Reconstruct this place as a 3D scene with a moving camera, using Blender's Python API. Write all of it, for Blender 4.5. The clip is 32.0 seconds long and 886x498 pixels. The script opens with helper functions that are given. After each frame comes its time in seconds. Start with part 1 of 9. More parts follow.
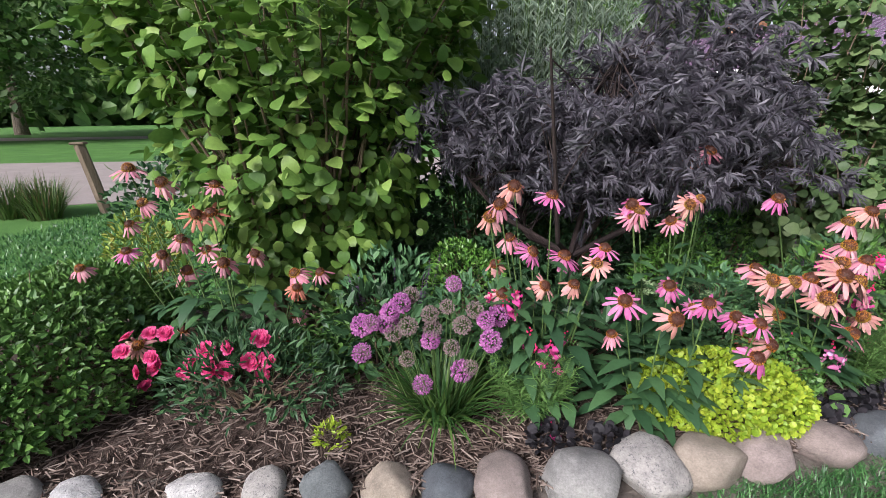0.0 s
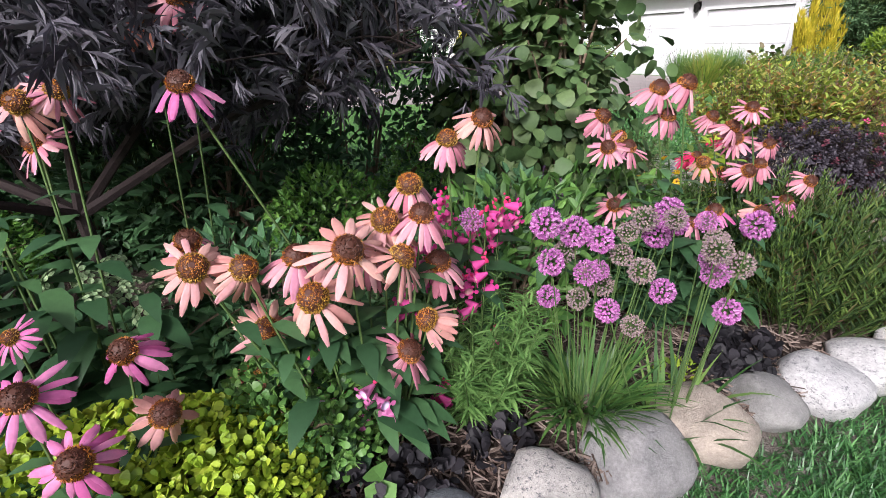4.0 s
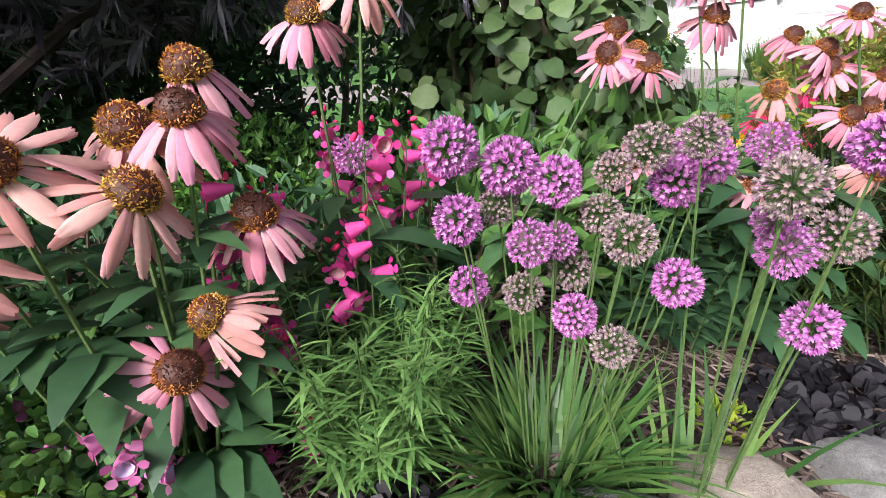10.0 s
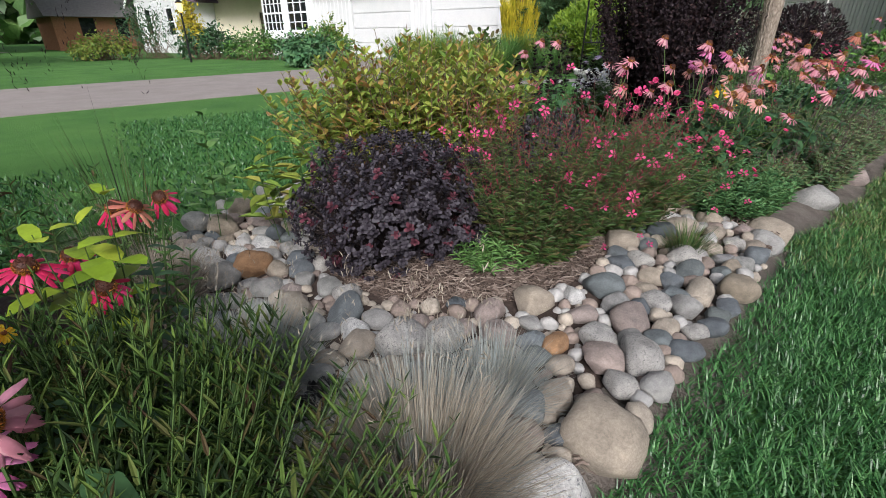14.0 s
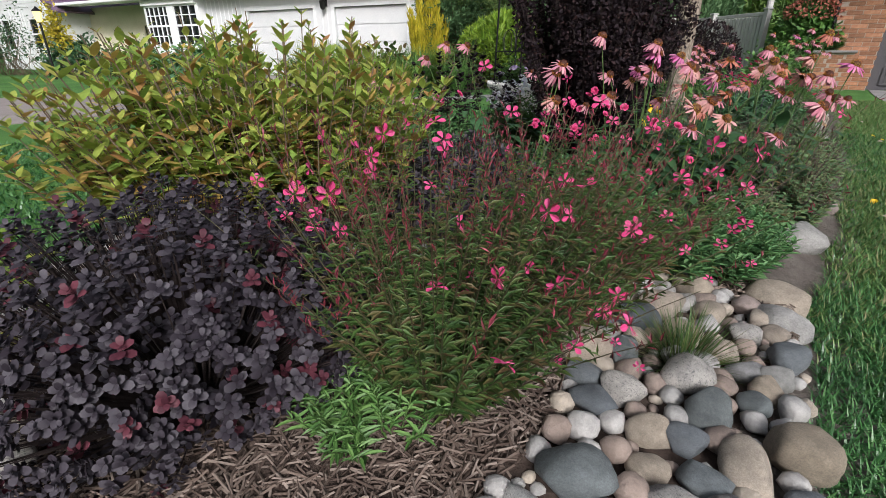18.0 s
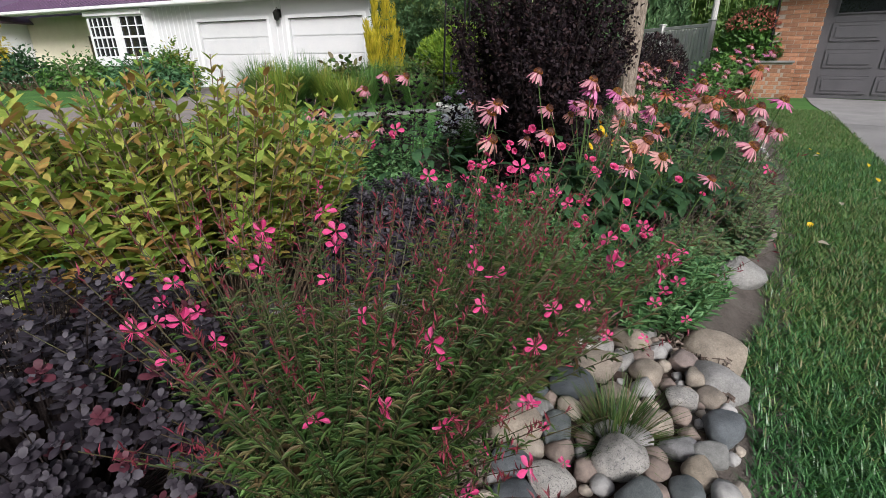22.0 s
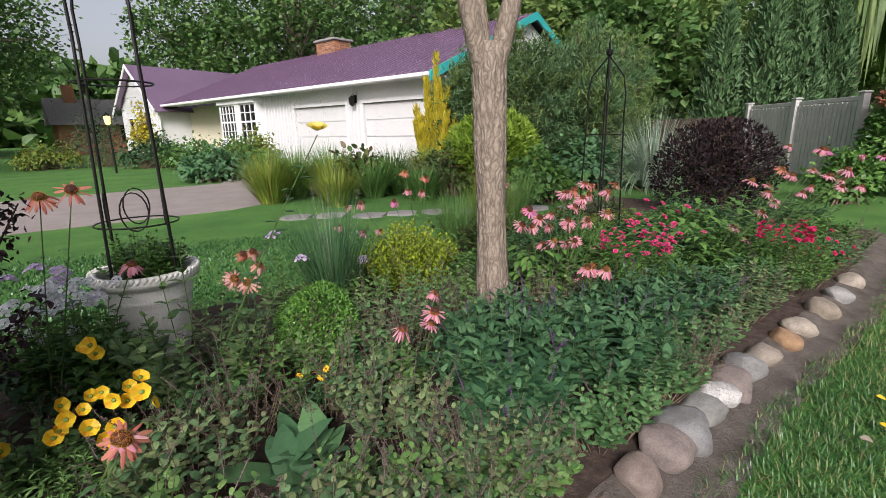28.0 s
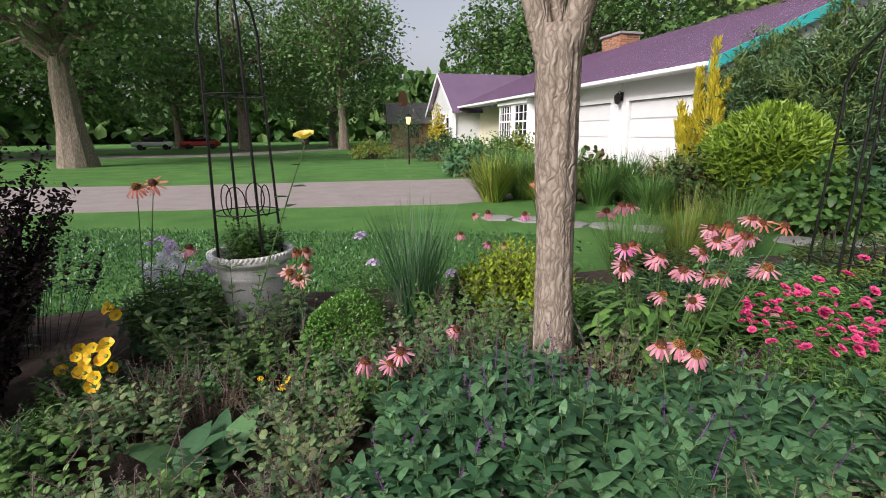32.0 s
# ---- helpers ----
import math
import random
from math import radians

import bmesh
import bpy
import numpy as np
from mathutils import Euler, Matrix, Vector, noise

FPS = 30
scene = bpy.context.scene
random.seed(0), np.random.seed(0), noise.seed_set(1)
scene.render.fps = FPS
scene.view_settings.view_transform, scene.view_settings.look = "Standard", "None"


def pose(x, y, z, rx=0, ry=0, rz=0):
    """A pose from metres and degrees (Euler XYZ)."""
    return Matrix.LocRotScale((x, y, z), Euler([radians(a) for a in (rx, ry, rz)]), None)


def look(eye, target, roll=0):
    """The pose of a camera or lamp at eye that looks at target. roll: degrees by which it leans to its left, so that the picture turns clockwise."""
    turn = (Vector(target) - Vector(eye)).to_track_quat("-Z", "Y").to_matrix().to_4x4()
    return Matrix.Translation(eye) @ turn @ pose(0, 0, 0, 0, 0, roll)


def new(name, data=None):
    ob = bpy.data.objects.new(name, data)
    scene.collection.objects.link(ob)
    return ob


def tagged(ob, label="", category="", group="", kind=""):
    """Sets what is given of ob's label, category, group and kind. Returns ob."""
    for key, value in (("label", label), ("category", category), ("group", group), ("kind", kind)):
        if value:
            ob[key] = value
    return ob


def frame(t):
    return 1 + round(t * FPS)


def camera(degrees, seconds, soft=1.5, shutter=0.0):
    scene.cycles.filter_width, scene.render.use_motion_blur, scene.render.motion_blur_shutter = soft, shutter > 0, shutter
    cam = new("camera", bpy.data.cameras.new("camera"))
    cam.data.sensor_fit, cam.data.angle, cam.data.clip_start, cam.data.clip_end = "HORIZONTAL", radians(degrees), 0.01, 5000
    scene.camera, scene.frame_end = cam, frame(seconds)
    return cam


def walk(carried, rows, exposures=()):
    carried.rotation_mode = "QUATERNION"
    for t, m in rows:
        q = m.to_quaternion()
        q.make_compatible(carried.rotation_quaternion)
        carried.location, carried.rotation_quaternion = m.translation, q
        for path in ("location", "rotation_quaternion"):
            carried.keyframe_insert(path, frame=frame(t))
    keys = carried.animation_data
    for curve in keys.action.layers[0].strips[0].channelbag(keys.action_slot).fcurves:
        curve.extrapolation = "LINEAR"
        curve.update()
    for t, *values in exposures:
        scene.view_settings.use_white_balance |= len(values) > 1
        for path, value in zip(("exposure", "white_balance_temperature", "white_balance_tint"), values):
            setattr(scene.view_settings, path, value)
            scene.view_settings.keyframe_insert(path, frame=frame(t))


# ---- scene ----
cam = camera(86.7, 32.0, soft=0.7)
PATH = [
    (0.0, (0.037, 0.037, 1.460), (0.014, 1.960, 0.912), -0.37),
    (0.5, (0.119, 0.107, 1.436), (0.168, 2.025, 0.873), -0.37),
    (1.0, (0.281, 0.179, 1.425), (0.441, 2.088, 0.849), -0.31),
    (1.5, (0.580, 0.232, 1.454), (0.896, 2.117, 0.864), -0.19),
    (2.0, (0.815, 0.296, 1.455), (1.279, 2.143, 0.844), -0.22),
    (2.5, (1.110, 0.478, 1.412), (1.603, 2.309, 0.774), -0.31),
    (3.0, (1.394, 0.712, 1.311), (1.841, 2.546, 0.651), -0.42),
    (3.5, (1.708, 0.909, 1.239), (2.113, 2.733, 0.525), 0.05),
    (4.0, (1.948, 1.145, 1.139), (2.241, 2.962, 0.357), 0.18),
    (4.5, (2.102, 1.388, 0.994), (2.315, 3.194, 0.164), 0.43),
    (6.5, (2.238, 1.607, 0.765), (2.173, 3.437, -0.038), -0.61),
    (7.0, (2.240, 1.611, 0.760), (2.138, 3.435, -0.054), -0.74),
    (7.5, (2.248, 1.618, 0.752), (2.114, 3.436, -0.071), -0.84),
    (8.0, (2.251, 1.630, 0.746), (2.095, 3.443, -0.084), -0.95),
    (8.5, (2.254, 1.640, 0.759), (2.091, 3.452, -0.072), -0.98),
    (9.0, (2.285, 1.639, 0.759), (2.137, 3.456, -0.062), -0.96),
    (9.5, (2.314, 1.630, 0.778), (2.239, 3.463, -0.017), -0.94),
    (10.0, (2.388, 1.600, 0.828), (2.441, 3.447, 0.063), -1.04),
    (10.5, (2.495, 1.542, 0.884), (2.718, 3.386, 0.140), -0.96),
    (11.0, (2.674, 1.464, 0.967), (3.055, 3.282, 0.224), -0.92),
    (11.5, (2.910, 1.373, 1.086), (3.439, 3.154, 0.346), -0.94),
    (12.0, (3.157, 1.343, 1.194), (3.812, 3.080, 0.451), -0.72),
    (12.5, (3.463, 1.468, 1.193), (4.212, 3.160, 0.433), -0.50),
    (13.0, (3.716, 1.594, 1.159), (4.549, 3.236, 0.377), -0.29),
    (13.5, (3.937, 1.773, 1.131), (4.869, 3.345, 0.319), -0.35),
    (14.0, (4.166, 2.079, 1.127), (5.186, 3.583, 0.293), -0.48),
    (14.5, (4.377, 2.298, 1.110), (5.453, 3.760, 0.270), -0.52),
    (15.0, (4.625, 2.472, 1.094), (5.746, 3.902, 0.259), -0.46),
    (15.5, (4.808, 2.621, 1.053), (5.969, 4.023, 0.224), -0.47),
    (17.5, (5.025, 2.861, 0.998), (6.285, 4.200, 0.212), 0.04),
    (18.0, (5.045, 2.860, 0.995), (6.326, 4.188, 0.222), -0.00),
    (18.5, (5.054, 2.871, 0.992), (6.351, 4.185, 0.223), 0.08),
    (19.0, (5.066, 2.870, 0.993), (6.382, 4.170, 0.231), 0.11),
    (19.5, (5.076, 2.868, 1.002), (6.408, 4.154, 0.245), -0.05),
    (20.0, (5.096, 2.869, 1.010), (6.445, 4.137, 0.253), -0.10),
    (20.5, (5.115, 2.868, 1.017), (6.478, 4.122, 0.263), -0.18),
    (21.0, (5.128, 2.868, 1.034), (6.497, 4.113, 0.275), -0.22),
    (21.5, (5.155, 2.864, 1.080), (6.525, 4.110, 0.325), -0.32),
    (22.0, (5.309, 2.878, 1.156), (6.689, 4.116, 0.406), -0.37),
    (22.5, (5.514, 2.826, 1.284), (6.938, 4.034, 0.569), -0.49),
    (23.0, (5.755, 2.753, 1.418), (7.231, 3.917, 0.736), -0.51),
    (23.5, (6.110, 2.740, 1.494), (7.638, 3.858, 0.852), -0.60),
    (24.0, (6.522, 2.673, 1.519), (8.084, 3.768, 0.918), -0.61),
    (24.5, (6.989, 2.610, 1.569), (8.555, 3.719, 1.004), -0.65),
    (25.0, (7.490, 2.622, 1.576), (9.023, 3.792, 1.045), -0.69),
    (25.5, (7.945, 2.555, 1.576), (9.430, 3.798, 1.073), -0.73),
    (27.5, (9.550, 2.467, 1.572), (10.654, 4.062, 1.087), -0.85),
    (28.0, (9.936, 2.587, 1.585), (10.911, 4.265, 1.100), -0.95),
    (28.5, (10.279, 2.613, 1.598), (11.116, 4.367, 1.127), -0.91),
    (29.0, (10.547, 2.649, 1.609), (11.244, 4.464, 1.142), -0.83),
    (29.5, (10.778, 2.769, 1.609), (11.349, 4.628, 1.139), -0.70),
    (30.0, (11.018, 2.765, 1.592), (11.476, 4.654, 1.119), -0.48),
    (30.5, (11.254, 2.697, 1.593), (11.597, 4.610, 1.122), -0.44),
    (31.0, (11.421, 2.722, 1.607), (11.619, 4.657, 1.140), -0.42),
    (31.5, (11.523, 2.769, 1.615), (11.558, 4.713, 1.144), -0.38),
    (32.0, (11.599, 2.703, 1.626), (11.472, 4.641, 1.148), -0.37),
]
EXPOSURE = [(0.0, 0.92, 6200, 18), (3.0, 0.92, 6200, 18), (4.5, 1.17, 6200, 19), (7.0, 1.4, 6200, 19), (9.5, 1.4, 6200, 19), (11.5, 0.72, 6200, 15), (15.0, 0.55, 6200, 12), (19.0, 0.45, 6250, 12), (24.0, 0.38, 6250, 13), (28.0, 0.55, 6500, 16), (32.0, 0.65, 6500, 17)]
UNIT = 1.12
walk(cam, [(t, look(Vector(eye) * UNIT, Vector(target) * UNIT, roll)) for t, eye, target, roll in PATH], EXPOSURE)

# ---- light ----
world = bpy.data.worlds.new("sky")
world.use_nodes = True
scene.world = world
wn = world.node_tree
sky = wn.nodes.new("ShaderNodeTexSky")
sky.sky_type, sky.sun_disc = "NISHITA", False
sky.sun_elevation, sky.sun_rotation = radians(34), radians(215)
sky.air_density, sky.dust_density, sky.ozone_density = 1.0, 4.0, 1.0
hazy = wn.nodes.new("ShaderNodeHueSaturation")
hazy.inputs["Saturation"].default_value = 0.4
wn.links.new(sky.outputs["Color"], hazy.inputs["Color"])
wn.links.new(hazy.outputs["Color"], wn.nodes["Background"].inputs["Color"])
wn.nodes["Background"].inputs["Strength"].default_value = 0.1
sun_data = bpy.data.lights.new("sun", "SUN")
sun_data.energy, sun_data.angle, sun_data.color = 2.7, radians(18), (1.0, 0.97, 0.93)
sun = new("sun", sun_data)
sun.matrix_world = look((0, 0, 30), (0.42, 0.6, 29.5))

# ---- materials ----
MATS = {}


def base_mat(name, rough=0.6, metal=0.0, spec=0.4):
    m = bpy.data.materials.new(name)
    m.use_nodes = True
    b = m.node_tree.nodes["Principled BSDF"]
    b.inputs["Roughness"].default_value = rough
    b.inputs["Metallic"].default_value = metal
    b.inputs["Specular IOR Level"].default_value = spec
    MATS[name] = m
    return m, m.node_tree, b


def ramp(nt, fac, stops):
    r = nt.nodes.new("ShaderNodeValToRGB")
    e = r.color_ramp.elements
    while len(e) < len(stops):
        e.new(0.5)
    for el, (p, c) in zip(e, stops):
        el.position, el.color = p, (*c, 1)
    nt.links.new(fac, r.inputs["Fac"])
    return r.outputs["Color"]


def blend(nt, mode, fac, a, b):
    x = nt.nodes.new("ShaderNodeMix")
    x.data_type, x.blend_type = "RGBA", mode
    for sock, v in ((x.inputs["Factor"], fac), (x.inputs[6], a), (x.inputs[7], b)):
        if isinstance(v, bpy.types.NodeSocket):
            nt.links.new(v, sock)
        else:
            sock.default_value = (*v, 1) if isinstance(v, tuple) else v
    return x.outputs[2]


def tex_noise(nt, scale, detail=4, rough=0.6, coord="Object", stretch=None):
    co = nt.nodes.new("ShaderNodeTexCoord").outputs[coord]
    if stretch:
        mp = nt.nodes.new("ShaderNodeMapping")
        mp.inputs["Scale"].default_value = stretch
        nt.links.new(co, mp.inputs["Vector"])
        co = mp.outputs["Vector"]
    n = nt.nodes.new("ShaderNodeTexNoise")
    n.inputs["Scale"].default_value, n.inputs["Detail"].default_value, n.inputs["Roughness"].default_value = scale, detail, rough
    nt.links.new(co, n.inputs["Vector"])
    return n.outputs["Fac"]


def relief(nt, b, height, strength=0.3, dist=0.01):
    n = nt.nodes.new("ShaderNodeBump")
    n.inputs["Strength"].default_value, n.inputs["Distance"].default_value = strength, dist
    nt.links.new(height, n.inputs["Height"])
    nt.links.new(n.outputs["Normal"], b.inputs["Normal"])


def leaf_mat(name, cols, rough=0.5, thin=0.16, fine=60.0, spec=0.35):
    """Leaves: colour differs from leaf to leaf and in patches; a share of the light passes through."""
    m, nt, b = base_mat(name, rough, 0, spec)
    geo = nt.nodes.new("ShaderNodeNewGeometry")
    n = len(cols)
    c = ramp(nt, geo.outputs["Random Per Island"], [(i / max(1, n - 1), k) for i, k in enumerate(cols)])
    patch = ramp(nt, tex_noise(nt, 3.0, 3), [(0.3, (0.72, 0.72, 0.72)), (0.7, (1.12, 1.12, 1.08))])
    c = blend(nt, "MULTIPLY", 0.8, c, patch)
    vein = ramp(nt, tex_noise(nt, fine, 2), [(0.35, (0.85, 0.85, 0.85)), (0.65, (1.1, 1.1, 1.1))])
    c = blend(nt, "MULTIPLY", 0.6, c, vein)
    nt.links.new(c, b.inputs["Base Color"])
    if thin:
        tr = nt.nodes.new("ShaderNodeBsdfTranslucent")
        nt.links.new(c, tr.inputs["Color"])
        mx = nt.nodes.new("ShaderNodeMixShader")
        mx.inputs["Fac"].default_value = thin
        nt.links.new(b.outputs["BSDF"], mx.inputs[1])
        nt.links.new(tr.outputs["BSDF"], mx.inputs[2])
        nt.links.new(mx.outputs["Shader"], nt.nodes["Material Output"].inputs["Surface"])
    return m


def rough_mat(name, cols, scale=8.0, fine=80.0, rough=0.8, bump=0.4, dist=0.01, metal=0.0, spec=0.3, stretch=None, vary=0.0, coord="Object"):
    """A surface with patches and grain."""
    m, nt, b = base_mat(name, rough, metal, spec)
    n = len(cols)
    c = ramp(nt, tex_noise(nt, scale, 5, 0.65, coord, stretch), [(0.28 + 0.44 * i / max(1, n - 1), k) for i, k in enumerate(cols)])
    grain = tex_noise(nt, fine, 4, 0.7, coord, stretch)
    c = blend(nt, "MULTIPLY", 0.7, c, ramp(nt, grain, [(0.3, (0.7, 0.7, 0.7)), (0.7, (1.2, 1.2, 1.2))]))
    if vary:
        oi = nt.nodes.new("ShaderNodeObjectInfo")
        c = blend(nt, "MULTIPLY", 1.0, c, ramp(nt, oi.outputs["Random"], [(0, (1 - vary,) * 3), (1, (1 + vary * 0.5,) * 3)]))
    nt.links.new(c, b.inputs["Base Color"])
    if bump:
        relief(nt, b, grain, bump, dist)
    return m


def stone_mat(name, cols, speck=None):
    m, nt, b = base_mat(name, 0.7, 0, 0.35)
    oi = nt.nodes.new("ShaderNodeObjectInfo")
    c = ramp(nt, oi.outputs["Random"], [(i / max(1, len(cols) - 1), k) for i, k in enumerate(cols)])
    c = blend(nt, "MULTIPLY", 0.85, c, ramp(nt, tex_noise(nt, 1.7, 6, 0.72), [(0.32, (0.6, 0.6, 0.6)), (0.66, (1.2, 1.18, 1.16))]))
    grain = tex_noise(nt, 17.0, 6, 0.85)
    c = blend(nt, "MULTIPLY", 0.8, c, ramp(nt, grain, [(0.3, (0.5, 0.5, 0.5)), (0.7, (1.35, 1.35, 1.35))]))
    if speck:
        c = blend(nt, "MIX", ramp(nt, tex_noise(nt, 9.0, 5, 0.85), [(0.55, (0, 0, 0)), (0.6, (1, 1, 1))]), c, speck)
    nt.links.new(c, b.inputs["Base Color"])
    relief(nt, b, grain, 0.6, 0.05)
    return m


GREEN = leaf_mat("leaf_green", [(0.05, 0.13, 0.03), (0.09, 0.2, 0.045), (0.13, 0.26, 0.055)], 0.45)
GREEN_D = leaf_mat("leaf_dark_green", [(0.025, 0.07, 0.03), (0.042, 0.105, 0.042), (0.065, 0.145, 0.055)], 0.5)
GREEN_B = leaf_mat("leaf_blue_green", [(0.045, 0.12, 0.055), (0.07, 0.17, 0.07), (0.105, 0.22, 0.09)], 0.6)
GREEN_Y = leaf_mat("leaf_yellow_green", [(0.1, 0.17, 0.03), (0.17, 0.26, 0.04), (0.24, 0.31, 0.05), (0.3, 0.27, 0.06)], 0.5)
SPIREA = leaf_mat("leaf_spirea", [(0.17, 0.29, 0.055), (0.26, 0.38, 0.065), (0.34, 0.44, 0.085), (0.44, 0.47, 0.1), (0.3, 0.4, 0.08), (0.5, 0.35, 0.1), (0.4, 0.2, 0.08)], 0.55, 0.36)
VIB = leaf_mat("leaf_viburnum", [(0.07, 0.16, 0.034), (0.115, 0.225, 0.045), (0.17, 0.3, 0.06), (0.24, 0.36, 0.09)], 0.45, 0.28)
# dull green; on the second viburnum this darker tone stands in for dimmer light
DULL_DIM = leaf_mat("leaf_dull_dim_green", [(0.035, 0.075, 0.026), (0.06, 0.115, 0.038), (0.09, 0.155, 0.05), (0.14, 0.2, 0.08)], 0.55, 0.14)
STRAP = leaf_mat("leaf_strap", [(0.03, 0.085, 0.022), (0.055, 0.14, 0.034), (0.09, 0.2, 0.05), (0.15, 0.24, 0.06)], 0.42, 0.22)
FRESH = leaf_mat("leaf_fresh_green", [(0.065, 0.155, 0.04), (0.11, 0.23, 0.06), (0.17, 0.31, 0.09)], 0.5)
SAGE = leaf_mat("leaf_sage", [(0.045, 0.125, 0.045), (0.075, 0.185, 0.065), (0.115, 0.25, 0.09), (0.16, 0.3, 0.12)], 0.55)
SALVIA = leaf_mat("leaf_salvia", [(0.024, 0.076, 0.036), (0.042, 0.12, 0.052), (0.07, 0.17, 0.072), (0.115, 0.23, 0.105)], 0.55, 0.14)
DRIED = leaf_mat("leaf_dried", [(0.075, 0.05, 0.045), (0.12, 0.09, 0.07), (0.17, 0.14, 0.1), (0.12, 0.14, 0.07)], 0.8, 0.1)
WILLOWY = leaf_mat("leaf_willowy", [(0.012, 0.026, 0.008), (0.025, 0.055, 0.013), (0.05, 0.1, 0.02), (0.11, 0.17, 0.035), (0.06, 0.035, 0.02)], 0.7, 0.12, 60, 0.15)
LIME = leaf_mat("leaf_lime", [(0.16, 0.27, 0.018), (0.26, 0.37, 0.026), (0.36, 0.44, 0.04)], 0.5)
BOX = leaf_mat("leaf_boxwood", [(0.05, 0.15, 0.025), (0.1, 0.25, 0.04), (0.18, 0.36, 0.07)], 0.35)
ELDER = leaf_mat("leaf_black_elder", [(0.035, 0.031, 0.042), (0.065, 0.06, 0.078), (0.11, 0.104, 0.128), (0.17, 0.165, 0.195)], 0.5, 0.12)
PURPLE = leaf_mat("leaf_purple", [(0.02, 0.016, 0.022), (0.034, 0.028, 0.037), (0.052, 0.045, 0.057), (0.075, 0.068, 0.082)], 0.55, 0.05, 60, 0.2)
PURPLE_R = leaf_mat("leaf_purple_red", [(0.06, 0.018, 0.028), (0.09, 0.026, 0.038), (0.12, 0.035, 0.05)], 0.5, 0.08, 60, 0.2)
NINEBARK = leaf_mat("leaf_ninebark", [(0.009, 0.006, 0.008), (0.016, 0.01, 0.013), (0.026, 0.017, 0.021), (0.04, 0.021, 0.02)], 0.6, 0.04, 60, 0.14)
DARKTWIG = rough_mat("twig_dark", [(0.018, 0.012, 0.012), (0.04, 0.028, 0.026)], 12, 90, 0.85, 0.4)
BLACKLEAF = leaf_mat("leaf_black", [(0.008, 0.008, 0.01), (0.016, 0.015, 0.018), (0.028, 0.025, 0.03)], 0.6, 0.0, 60, 0.2)
OLIVE = leaf_mat("leaf_olive", [(0.035, 0.08, 0.022), (0.06, 0.12, 0.03), (0.1, 0.165, 0.045), (0.14, 0.085, 0.045)], 0.5)
GRASSY = leaf_mat("blade_green", [(0.045, 0.13, 0.03), (0.08, 0.2, 0.045), (0.13, 0.26, 0.06)], 0.45)
LAWN = leaf_mat("lawn_blade", [(0.018, 0.073, 0.02), (0.034, 0.122, 0.032), (0.06, 0.177, 0.05), (0.12, 0.27, 0.09)], 0.38, 0.2, 60, 0.5)
LAWN_Y = leaf_mat("lawn_blade_yellowed", [(0.035, 0.095, 0.024), (0.065, 0.15, 0.038), (0.11, 0.22, 0.055), (0.19, 0.25, 0.09), (0.25, 0.21, 0.11)], 0.5, 0.22)
DRYGRASS = leaf_mat("blade_dry", [(0.26, 0.22, 0.17), (0.38, 0.33, 0.27), (0.5, 0.45, 0.38)], 0.7, 0.2)
BLUEGRASS = leaf_mat("blade_blue_grey", [(0.2, 0.22, 0.21), (0.3, 0.33, 0.33), (0.38, 0.36, 0.3)], 0.7, 0.2)
GREYGREEN = leaf_mat("leaf_grey_green", [(0.055, 0.125, 0.055), (0.095, 0.185, 0.08), (0.15, 0.25, 0.11), (0.2, 0.27, 0.11), (0.1, 0.085, 0.06)], 0.6)
GLOBE = leaf_mat("needle_lime", [(0.12, 0.22, 0.025), (0.2, 0.33, 0.035), (0.3, 0.42, 0.05)], 0.5)
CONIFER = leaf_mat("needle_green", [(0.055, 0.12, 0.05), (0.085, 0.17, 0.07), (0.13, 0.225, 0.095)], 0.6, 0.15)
GOLDEN = leaf_mat("needle_gold", [(0.3, 0.3, 0.02), (0.5, 0.42, 0.03), (0.6, 0.48, 0.05)], 0.5)
CONIFER_L = leaf_mat("needle_olive_lit", [(0.075, 0.13, 0.04), (0.12, 0.19, 0.055), (0.19, 0.26, 0.08)], 0.6, 0.2)
SILVER = leaf_mat("needle_silver", [(0.2, 0.28, 0.21), (0.28, 0.37, 0.28), (0.36, 0.44, 0.35)], 0.6)
TREELEAF = leaf_mat("leaf_tree", [(0.05, 0.125, 0.035), (0.09, 0.185, 0.05), (0.15, 0.255, 0.075)], 0.5, 0.25, 8.0)
TREELEAF2 = leaf_mat("leaf_tree_light", [(0.075, 0.15, 0.038), (0.125, 0.21, 0.05), (0.19, 0.27, 0.075)], 0.5, 0.25, 8.0)
STALK = rough_mat("stalk_green", [(0.045, 0.09, 0.025), (0.085, 0.14, 0.04)], 10, 80, 0.6, 0.1)
REDSTALK = rough_mat("stalk_red", [(0.075, 0.04, 0.028), (0.055, 0.075, 0.03)], 10, 80, 0.6, 0.1)
TWIG = rough_mat("twig", [(0.1, 0.07, 0.05), (0.2, 0.15, 0.1)], 12, 90, 0.85, 0.4)
PINK = leaf_mat("petal_pink", [(0.5, 0.17, 0.24), (0.6, 0.26, 0.32), (0.68, 0.37, 0.4), (0.55, 0.21, 0.33)], 0.65, 0.28, 70)
PEACH = leaf_mat("petal_peach", [(0.55, 0.25, 0.23), (0.64, 0.33, 0.29), (0.7, 0.41, 0.36), (0.6, 0.29, 0.32)], 0.65, 0.28, 70)
ROSY = leaf_mat("petal_magenta", [(0.6, 0.13, 0.36), (0.68, 0.2, 0.45), (0.74, 0.28, 0.5)], 0.55, 0.35, 90)
HOT = leaf_mat("petal_hot_pink", [(0.6, 0.035, 0.15), (0.74, 0.07, 0.25), (0.84, 0.17, 0.38)], 0.5, 0.3, 90)
